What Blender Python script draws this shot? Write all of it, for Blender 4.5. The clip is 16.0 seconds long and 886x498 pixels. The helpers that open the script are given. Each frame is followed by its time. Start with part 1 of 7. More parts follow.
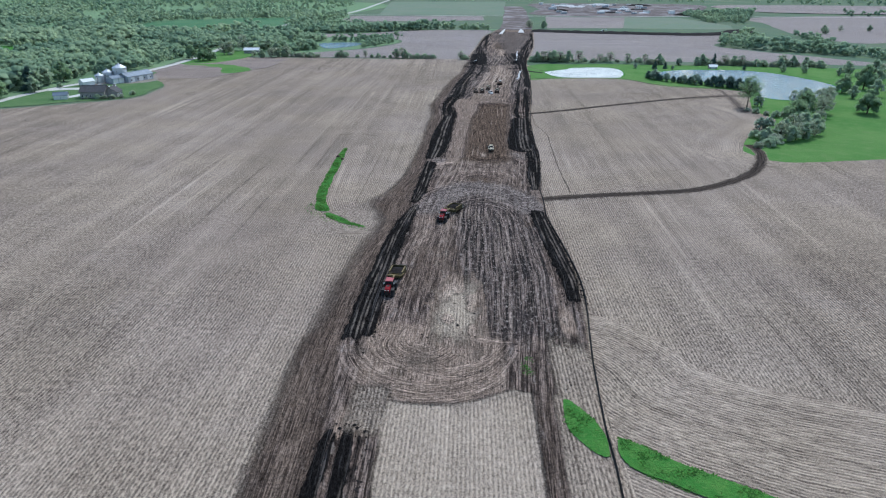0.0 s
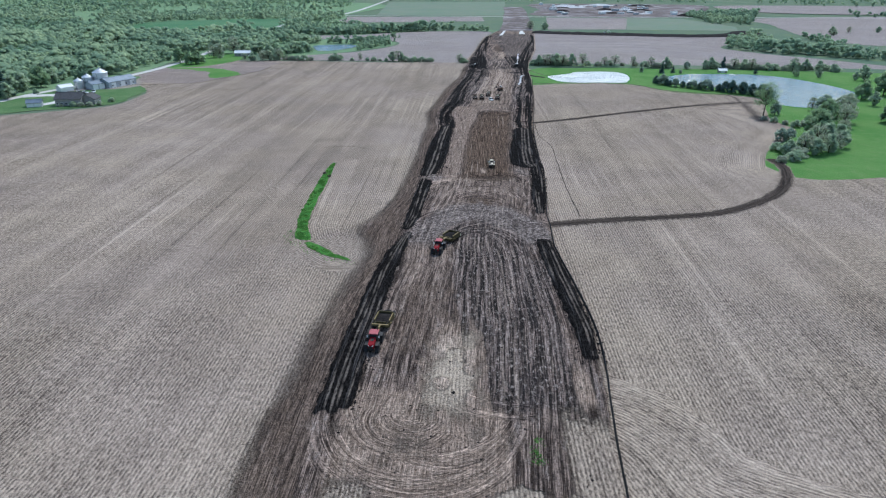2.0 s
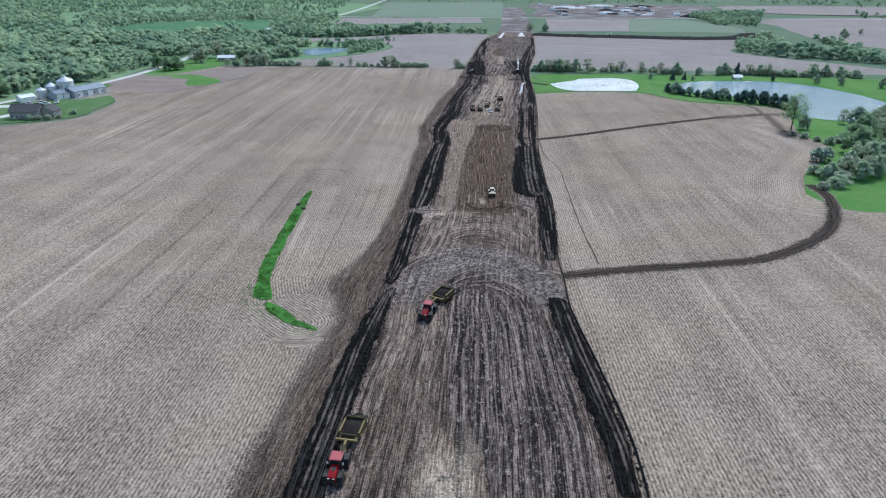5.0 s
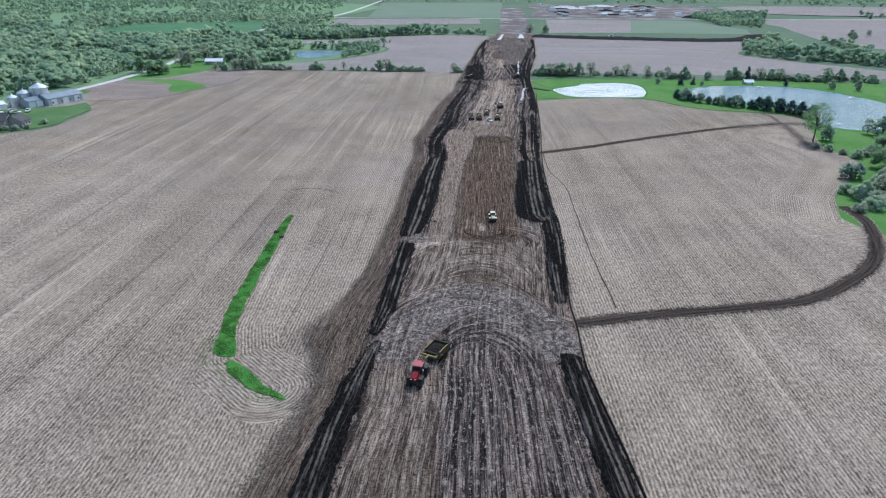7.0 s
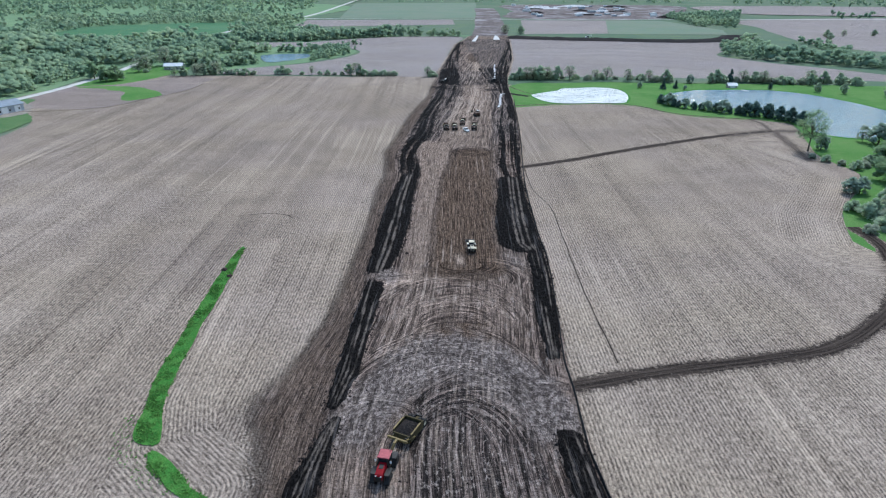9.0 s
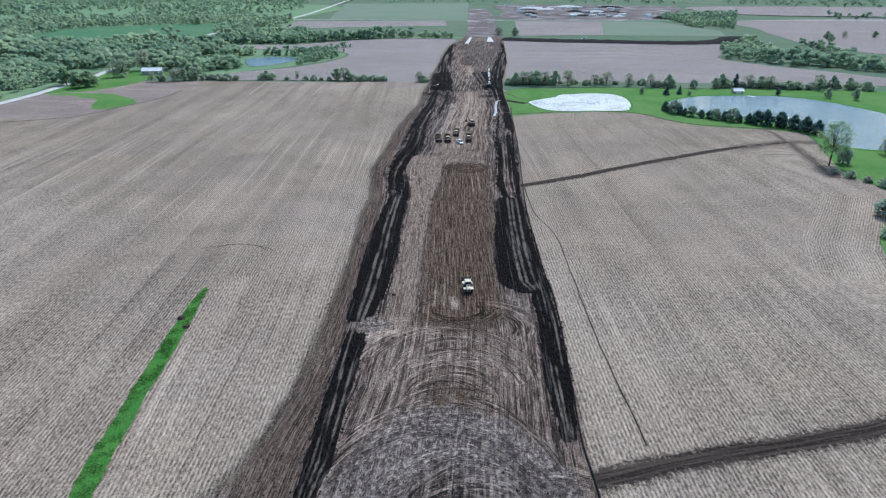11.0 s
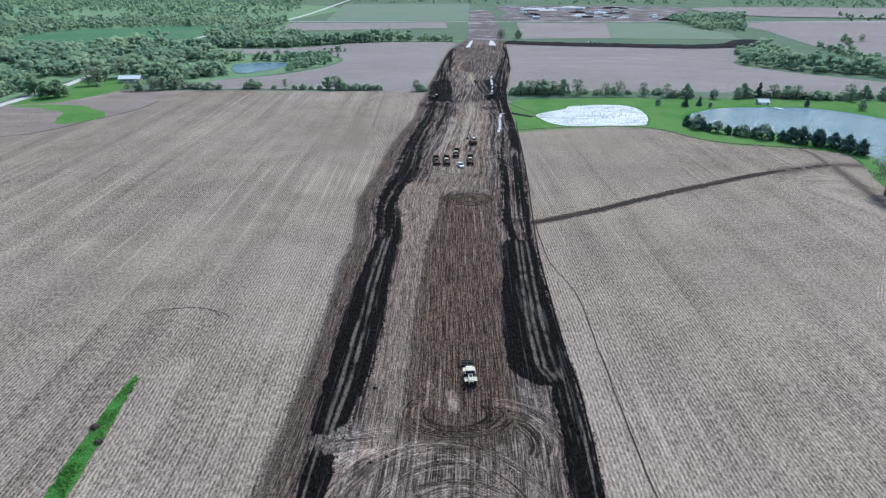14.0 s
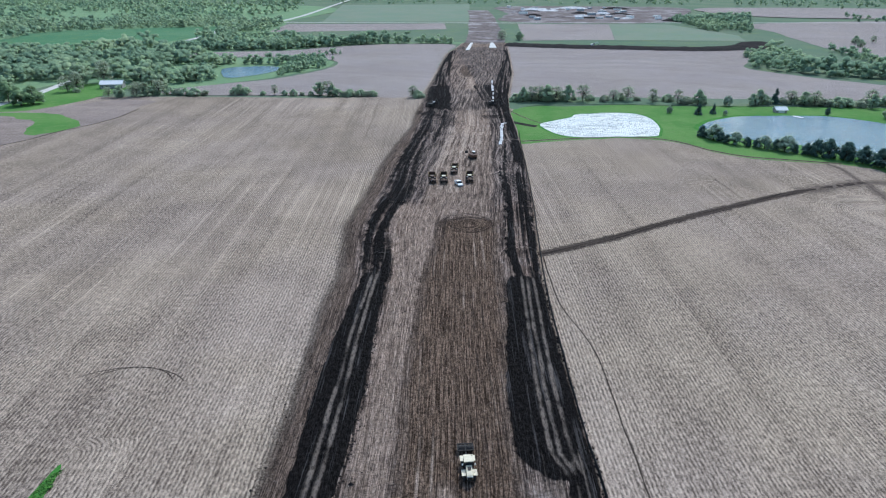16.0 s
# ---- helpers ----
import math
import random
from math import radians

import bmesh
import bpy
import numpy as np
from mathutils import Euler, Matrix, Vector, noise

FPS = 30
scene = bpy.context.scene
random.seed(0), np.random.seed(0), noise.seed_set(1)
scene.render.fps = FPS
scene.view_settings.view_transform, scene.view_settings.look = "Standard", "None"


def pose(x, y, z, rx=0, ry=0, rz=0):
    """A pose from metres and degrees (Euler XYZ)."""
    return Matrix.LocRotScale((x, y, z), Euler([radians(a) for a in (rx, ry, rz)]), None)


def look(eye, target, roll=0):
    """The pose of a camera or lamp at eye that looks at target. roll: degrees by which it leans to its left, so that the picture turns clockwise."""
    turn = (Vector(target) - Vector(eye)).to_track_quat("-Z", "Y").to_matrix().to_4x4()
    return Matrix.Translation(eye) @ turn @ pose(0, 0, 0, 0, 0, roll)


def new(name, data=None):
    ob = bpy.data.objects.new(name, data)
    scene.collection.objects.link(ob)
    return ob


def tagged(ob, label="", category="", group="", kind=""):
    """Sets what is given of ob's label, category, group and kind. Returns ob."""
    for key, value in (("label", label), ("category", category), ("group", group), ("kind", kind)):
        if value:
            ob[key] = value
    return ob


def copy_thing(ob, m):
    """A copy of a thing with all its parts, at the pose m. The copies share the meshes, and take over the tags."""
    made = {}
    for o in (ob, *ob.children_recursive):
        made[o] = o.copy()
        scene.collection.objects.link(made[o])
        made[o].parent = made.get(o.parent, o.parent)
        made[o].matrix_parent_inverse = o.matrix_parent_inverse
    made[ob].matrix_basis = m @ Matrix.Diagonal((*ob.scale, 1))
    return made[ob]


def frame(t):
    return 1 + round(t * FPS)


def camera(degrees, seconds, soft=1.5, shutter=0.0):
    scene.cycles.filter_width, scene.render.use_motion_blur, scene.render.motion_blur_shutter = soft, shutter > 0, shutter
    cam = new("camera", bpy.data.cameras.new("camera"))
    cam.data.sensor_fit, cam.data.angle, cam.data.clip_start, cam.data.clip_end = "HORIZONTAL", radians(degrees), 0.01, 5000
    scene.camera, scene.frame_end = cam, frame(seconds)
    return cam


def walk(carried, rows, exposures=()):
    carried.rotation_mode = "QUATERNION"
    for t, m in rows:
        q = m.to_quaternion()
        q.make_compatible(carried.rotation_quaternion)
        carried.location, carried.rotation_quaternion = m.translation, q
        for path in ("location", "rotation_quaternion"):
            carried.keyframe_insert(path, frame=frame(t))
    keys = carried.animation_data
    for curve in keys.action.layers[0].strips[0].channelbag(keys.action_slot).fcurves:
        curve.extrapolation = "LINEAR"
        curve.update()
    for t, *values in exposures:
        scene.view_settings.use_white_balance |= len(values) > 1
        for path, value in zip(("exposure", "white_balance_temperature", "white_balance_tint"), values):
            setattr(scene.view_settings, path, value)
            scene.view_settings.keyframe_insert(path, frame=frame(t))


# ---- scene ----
cam = camera(70.6, 16.0, soft=1.2)
PATH = [
    (0.0, -3.15, 0.08, 75.00, 0.47),
    (4.0, -1.10, 51.52, 75.02, 0.31),
    (6.3, 0.06, 81.05, 75.01, 0.16),
    (7.0, 0.41, 90.02, 75.04, 0.09),
    (7.5, 0.73, 96.48, 75.07, -0.28),
    (8.0, 1.00, 102.90, 75.06, -0.87),
    (8.5, 1.35, 109.36, 75.01, -1.53),
    (9.0, 1.72, 115.75, 75.00, -2.15),
    (9.2, 1.85, 118.31, 75.00, -2.41),
    (9.6, 2.15, 123.48, 75.02, -2.70),
    (10.0, 2.40, 128.60, 75.06, -2.80),
    (11.5, 3.38, 147.88, 75.27, -2.81),
    (13.5, 5.36, 173.63, 75.73, -2.74),
    (16.0, 8.39, 205.74, 75.75, -2.74),
]
walk(cam, [(t, pose(x, y, z, 66.4, 0, w) @ pose(0, 0, 0, 0, 0, 0.3)) for t, x, y, z, w in PATH],
     exposures=((0.0, 0.14, 5540, 5.5), (2.5, 0.21, 5540, 5.5), (4.0, 0.24, 5540, 5.5), (7.0, 0.28, 5540, 5.5), (16.0, 0.28, 5540, 5.5)))

# ---- sky and sun: ahead of the camera and to the right, well over half way up ----
SUN_ELEV, SUN_AZ = 51.0, 25.0
world = bpy.data.worlds.new("sky")
scene.world = world
world.use_nodes = True
wt = world.node_tree
sky = wt.nodes.new("ShaderNodeTexSky")
sky.sky_type = "NISHITA"
sky.sun_disc = False
sky.sun_elevation = radians(SUN_ELEV)
sky.sun_rotation = radians(SUN_AZ)
sky.air_density, sky.dust_density = 1.3, 2.0
wt.nodes["Background"].inputs["Strength"].default_value = 0.15
wt.links.new(sky.outputs[0], wt.nodes["Background"].inputs["Color"])
sun_data = bpy.data.lights.new("sun", "SUN")
sun_data.energy, sun_data.angle, sun_data.color = 2.1, radians(0.6), (1.0, 0.95, 0.88)
sun = new("sun", sun_data)
ce = math.cos(radians(SUN_ELEV))
sun.matrix_world = look((1000 * ce * math.sin(radians(SUN_AZ)), 1000 * ce * math.cos(radians(SUN_AZ)), 1000 * math.sin(radians(SUN_ELEV))), (0, 0, 0))


# ---- node helpers ----
class Nodes:
    """A material's node tree, with short ways to add nodes."""

    def __init__(self, name, rough=0.9, metal=0.0, spec=0.3):
        self.m = bpy.data.materials.new(name)
        self.m.use_nodes = True
        self.t = self.m.node_tree
        self.b = self.t.nodes["Principled BSDF"]
        self.b.inputs["Roughness"].default_value = rough
        self.b.inputs["Metallic"].default_value = metal
        self.b.inputs["Specular IOR Level"].default_value = spec

    def put(self, sock, v):
        if isinstance(v, bpy.types.NodeSocket):
            self.t.links.new(v, sock)
        elif isinstance(v, tuple) and sock.type == "RGBA" and len(v) == 3:
            sock.default_value = (*v, 1)
        else:
            sock.default_value = v

    def pos(self):
        return self.t.nodes.new("ShaderNodeNewGeometry").outputs["Position"]

    def island(self):
        return self.t.nodes.new("ShaderNodeNewGeometry").outputs["Random Per Island"]

    def rand(self):
        return self.t.nodes.new("ShaderNodeObjectInfo").outputs["Random"]

    def local(self):
        return self.t.nodes.new("ShaderNodeTexCoord").outputs["Object"]

    def uv(self):
        return self.t.nodes.new("ShaderNodeTexCoord").outputs["UV"]

    def attr(self, name):
        n = self.t.nodes.new("ShaderNodeAttribute")
        n.attribute_name = name
        return n.outputs["Fac"]

    def f(self, op, a, b=0.0, c=0.0, clamp=False):
        n = self.t.nodes.new("ShaderNodeMath")
        n.operation, n.use_clamp = op, clamp
        for s, v in zip(n.inputs, (a, b, c)):
            self.put(s, v)
        return n.outputs[0]

    def v(self, op, a, b=(0, 0, 0), scale=None):
        n = self.t.nodes.new("ShaderNodeVectorMath")
        n.operation = op
        self.put(n.inputs[0], a)
        self.put(n.inputs[1], b)
        if scale is not None:
            self.put(n.inputs["Scale"], scale)
        return n.outputs["Value"] if op in ("DOT_PRODUCT", "LENGTH", "DISTANCE") else n.outputs["Vector"]

    def xyz(self, a):
        n = self.t.nodes.new("ShaderNodeSeparateXYZ")
        self.put(n.inputs[0], a)
        return n.outputs

    def join(self, x, y, z=0.0):
        n = self.t.nodes.new("ShaderNodeCombineXYZ")
        for s, q in zip(n.inputs, (x, y, z)):
            self.put(s, q)
        return n.outputs[0]

    def noise(self, vec, scale, detail=3.0, rough=0.55):
        n = self.t.nodes.new("ShaderNodeTexNoise")
        self.put(n.inputs["Vector"], vec)
        n.inputs["Scale"].default_value = scale
        n.inputs["Detail"].default_value = detail
        n.inputs["Roughness"].default_value = rough
        return n.outputs["Fac"]

    def step(self, x, lo, hi, to0=0.0, to1=1.0):
        n = self.t.nodes.new("ShaderNodeMapRange")
        n.interpolation_type = "SMOOTHSTEP"
        for s, q in zip(n.inputs, (x, lo, hi, to0, to1)):
            self.put(s, q)
        return n.outputs[0]

    def mix(self, fac, a, b):
        n = self.t.nodes.new("ShaderNodeMix")
        n.data_type = "RGBA"
        self.put(n.inputs[0], fac)
        self.put(n.inputs[6], a)
        self.put(n.inputs[7], b)
        return n.outputs[2]

    def bump(self, h, dist, strength=1.0):
        n = self.t.nodes.new("ShaderNodeBump")
        self.put(n.inputs["Height"], h)
        n.inputs["Distance"].default_value = dist
        n.inputs["Strength"].default_value = strength
        self.t.links.new(n.outputs[0], self.b.inputs["Normal"])

    def colour(self, c):
        self.put(self.b.inputs["Base Color"], c)
        return self.m

    def seg(self, p, a, b):
        """Distance in plan from p to the line from a to b."""
        ba = Vector((b[0] - a[0], b[1] - a[1], 0))
        pa = self.v("SUBTRACT", p, (a[0], a[1], 0.0))
        h = self.f("DIVIDE", self.v("DOT_PRODUCT", pa, tuple(ba)), ba.length_squared, clamp=True)
        return self.v("LENGTH", self.v("SUBTRACT", pa, self.v("SCALE", tuple(ba), scale=h)))

    def path(self, p, pts):
        d = None
        for a, b in zip(pts, pts[1:]):
            s = self.seg(p, a, b)
            d = s if d is None else self.f("MINIMUM", d, s)
        return d


# lines that the planter followed round the two grassed waterways
WATERWAY = [(-51, 293), (-50, 245), (-48.5, 215), (-45, 203), (-34, 192)]
CORNER = [(172, 404), (180, 378), (178, 352), (160, 328), (143, 306), (134, 286)]
DITCH = [(17, 103), (20, 93), (26, 86), (36, 79), (52, 71), (80, 62), (140, 58)]


def crop_rows(g, pale=(0.620, 0.500, 0.376), soil=(0.070, 0.053, 0.042), headlands=True):
    """Corn stubble in straight rows: returns its colour and its height."""
    p = g.v("MULTIPLY", g.pos(), (1, 1, 0))
    x, y, _ = g.xyz(p)
    drift = g.f("MULTIPLY", g.f("SUBTRACT", g.noise(p, 0.006, 1), 0.5), 5.0)
    row = g.f("ADD", g.f("MULTIPLY_ADD", y, -0.036, x), drift) if headlands else g.f("MULTIPLY_ADD", g.noise(p, 0.0035, 2), 160.0, g.f("MULTIPLY_ADD", x, 0.30, y))
    along_y = y if headlands else x
    head = 0.0
    if headlands:
        d1 = g.path(p, WATERWAY)
        d2 = g.path(p, DITCH)
        edge = g.f("MULTIPLY", g.noise(p, 0.12, 2), 5.0)
        in1 = g.f("MULTIPLY", g.f("LESS_THAN", g.f("ADD", d1, edge), 12.5), g.f("MULTIPLY", g.f("GREATER_THAN", g.f("MULTIPLY_ADD", y, 0.004, x), -49.0), g.f("LESS_THAN", y, 297.0)))
        in2 = g.f("LESS_THAN", g.f("ADD", d2, edge), 36.0)
        in2 = g.f("MULTIPLY", in2, g.f("GREATER_THAN", x, 27.0))
        d3 = g.path(p, CORNER)
        in3 = g.f("LESS_THAN", g.f("ADD", d3, edge), 24.0)
        head = g.f("MAXIMUM", g.f("MAXIMUM", in1, in2), in3)
        dd = g.f("ADD", g.f("ADD", g.f("MULTIPLY", d1, in1), g.f("MULTIPLY", d2, in2)), g.f("MULTIPLY", d3, in3))
        keep = g.f("SUBTRACT", 1.0, head)
        row = g.f("ADD", g.f("MULTIPLY", row, keep), dd)
    jig = g.f("MULTIPLY", g.f("SUBTRACT", g.noise(p, 0.7, 2), 0.5), 0.35)
    wave = g.f("MULTIPLY_ADD", g.f("SINE", g.f("MULTIPLY", g.f("ADD", row, jig), 2 * math.pi / 0.76)), 0.5, 0.5)
    dash = g.noise(g.join(g.f("MULTIPLY", row, 1.9), g.f("MULTIPLY", along_y, 0.75)), 1.0, 3, 0.7)
    chop = g.noise(p, 2.6, 3, 0.75)
    # planter passes: broad bands, and thin brighter lines that come and go along a row
    bands = g.noise(g.join(g.f("MULTIPLY", row, 0.115), g.f("MULTIPLY", along_y, 0.0022), 3.0), 1.0, 2, 0.6)
    lines = g.noise(g.join(g.f("MULTIPLY", row, 0.55), g.f("MULTIPLY", along_y, 0.006), 7.0), 1.0, 2, 0.6)
    fades = g.step(g.noise(p, 0.016, 2), 0.40, 0.62)
    stain = g.noise(p, 0.011, 4, 0.6)
    blotch = g.noise(p, 0.07, 4, 0.6)
    straw = g.noise(g.v("MULTIPLY", p, (1.0, 0.7, 1)), 6.5, 2, 0.8)
    k = g.f("MULTIPLY", wave, 0.26)
    k = g.f("ADD", k, g.f("MULTIPLY", g.step(dash, 0.40, 0.62), 0.34))
    k = g.f("ADD", k, g.f("MULTIPLY", g.step(chop, 0.43, 0.60), 0.22))
    k = g.f("ADD", k, g.f("MULTIPLY", g.step(straw, 0.42, 0.60), 0.16))
    k = g.f("ADD", k, g.f("MULTIPLY", g.f("SUBTRACT", bands, 0.5), 0.42))
    k = g.f("ADD", k, g.f("MULTIPLY", g.step(lines, 0.55, 0.72), g.f("MULTIPLY_ADD", fades, 0.15, 0.05)))
    k = g.f("SUBTRACT", k, g.f("MULTIPLY", g.step(lines, 0.42, 0.28), 0.12))
    k = g.f("ADD", k, g.f("MULTIPLY", g.f("SUBTRACT", stain, 0.5), 0.40))
    k = g.f("ADD", k, g.f("MULTIPLY", g.f("SUBTRACT", blotch, 0.5), 0.30))
    k = g.f("ADD", k, g.f("MULTIPLY", head, 0.03)) if headlands else k
    k = g.f("ADD", k, -0.09, clamp=True)
    tint = g.mix(g.step(g.noise(p, 0.02, 3), 0.35, 0.65), pale, (pale[0] * 0.985, pale[1] * 0.99, pale[2] * 1.05))
    return g.mix(k, soil, tint), g.f("ADD", g.f("MULTIPLY", wave, 0.8), dash)


def plain(name, colour, rough=0.6, metal=0.0, var=0.15, scale=2.0, spec=0.4):
    """Paint, metal or plastic with dust and slight wear."""
    g = Nodes(name, rough, metal, spec)
    n = g.noise(g.local(), scale, 4, 0.6)
    dust = (colour[0] * (1 - var) + 0.03 * var, colour[1] * (1 - var) + 0.026 * var, colour[2] * (1 - var) + 0.022 * var)
    g.put(g.b.inputs["Roughness"], g.step(n, 0.2, 0.8, max(rough - 0.12, 0.03), min(rough + 0.12, 1)))
    return g.colour(g.mix(g.step(n, 0.35, 0.7), colour, dust))


def field_material(name, pale, soil, headlands):
    g = Nodes(name, 1.0, 0, 0.03)
    c, h = crop_rows(g, pale, soil, headlands)
    g.bump(h, 0.10, 0.8)
    return g.colour(c)


M_FIELD = field_material("corn_stubble", (0.620, 0.500, 0.376), (0.070, 0.053, 0.042), True)
# bluer, low-contrast stubble: distance haze painted into the colours
M_FIELD_FAR = field_material("hazed_far_stubble", (0.44, 0.385, 0.345), (0.19, 0.160, 0.145), False)


M_FIELD_WORKED = field_material("worked_stubble", (0.46, 0.375, 0.315), (0.13, 0.102, 0.086), False)


def grass_material(name, a, b, c, scale=0.05, fine=3.0, dry=(0.20, 0.25, 0.095)):
    g = Nodes(name, 1.0, 0, 0.03)
    p = g.pos()
    big = g.step(g.noise(p, scale, 4, 0.6), 0.35, 0.65)
    small = g.step(g.noise(p, fine, 3, 0.7), 0.3, 0.7)
    col = g.mix(big, a, b)
    mid = g.step(g.noise(p, scale * 6, 4, 0.65), 0.48, 0.70)
    col = g.mix(g.f("MULTIPLY", mid, 0.55), col, dry)
    col = g.mix(g.f("MULTIPLY", small, 0.6), col, c)
    g.bump(small, 0.12, 0.8)
    return g.colour(col)


M_GRASS = grass_material("mown_grass", (0.098, 0.222, 0.054), (0.155, 0.272, 0.080), (0.076, 0.168, 0.044), 0.03, 2.0, (0.20, 0.265, 0.105))
M_RANK = grass_material("rank_grass", (0.060, 0.200, 0.036), (0.100, 0.245, 0.050), (0.042, 0.130, 0.026), 0.25, 2.0, (0.17, 0.27, 0.08))
M_YARD_GRASS = grass_material("yard_grass", (0.100, 0.190, 0.072), (0.150, 0.225, 0.098), (0.078, 0.140, 0.056))
M_HAY = grass_material("hay_meadow", (0.085, 0.190, 0.095), (0.125, 0.225, 0.120), (0.070, 0.155, 0.080), 0.01, 0.4)
# both pastures paled and blued, far haze put into their colour
M_PASTURE = grass_material("pasture", (0.120, 0.180, 0.115), (0.170, 0.205, 0.140), (0.090, 0.135, 0.085), 0.006, 0.4)
M_PASTURE_PALE = grass_material("pale_pasture", (0.185, 0.245, 0.175), (0.225, 0.250, 0.190), (0.150, 0.190, 0.135), 0.012, 0.4)
M_FOREST_FLOOR = grass_material("forest_floor", (0.175, 0.275, 0.150), (0.230, 0.315, 0.170), (0.130, 0.215, 0.115), 0.02, 0.5)


def soil_material(name, a, b, c, fine=1.2, line=False):
    g = Nodes(name, 1.0, 0, 0.03)
    p = g.pos()
    q = g.uv() if line else p
    streak = g.noise(g.v("MULTIPLY", q, (1.3, 0.03, 1)), 1.0, 3) if line else g.noise(p, 0.15, 4)
    n = g.noise(p, fine, 5, 0.7)
    col = g.mix(g.step(streak, 0.35, 0.65), a, b)
    col = g.mix(g.step(n, 0.45, 0.75), col, c)
    g.bump(g.f("ADD", n, streak), 0.25, 0.9)
    return g.colour(col)




def track_material(name, dark, light, ragged_lo, ragged_hi):
    g = Nodes(name, 1.0, 0, 0.03)
    crop, h = crop_rows(g)
    p, uv = g.pos(), g.uv()
    streak = g.noise(g.v("MULTIPLY", uv, (1.5, 0.04, 1)), 1.0, 3)
    n = g.noise(p, 1.3, 5, 0.7)
    col = g.mix(g.step(streak, 0.35, 0.65), dark, light)
    col = g.mix(g.f("MULTIPLY", g.step(n, 0.5, 0.68), 0.5), col, (0.11, 0.090, 0.075))
    ragged = g.f("MULTIPLY_ADD", g.f("SUBTRACT", g.noise(p, 0.9, 5, 0.8), 0.5), 1.9, g.attr("edge"))
    g.bump(g.f("ADD", n, streak), 0.3, 1.0)
    return g.colour(g.mix(g.step(ragged, ragged_lo, ragged_hi), crop, col))


M_TRACK = track_material("dirt_track", (0.021, 0.0165, 0.014), (0.078, 0.060, 0.048), 0.10, 0.55)
M_TRACK_FAINT = track_material("faint_dirt_track", (0.050, 0.040, 0.034), (0.150, 0.118, 0.096), 0.10, 1.05)
M_BANK = soil_material("dark_bank", (0.022, 0.020, 0.020), (0.038, 0.033, 0.031), (0.014, 0.012, 0.012), 0.2)
M_QUARRY = soil_material("stripped_ground", (0.20, 0.165, 0.15), (0.105, 0.085, 0.08), (0.44, 0.41, 0.40), 0.02)
M_YARD = soil_material("farmyard_dirt", (0.30, 0.255, 0.215), (0.215, 0.190, 0.160), (0.36, 0.33, 0.29), 0.5)
M_GRAVEL = soil_material("limestone_gravel", (0.52, 0.50, 0.45), (0.62, 0.60, 0.56), (0.42, 0.39, 0.34), 1.0)
M_SILT = soil_material("white_silt", (0.52, 0.51, 0.50), (0.70, 0.69, 0.68), (0.10, 0.095, 0.09), 0.7)


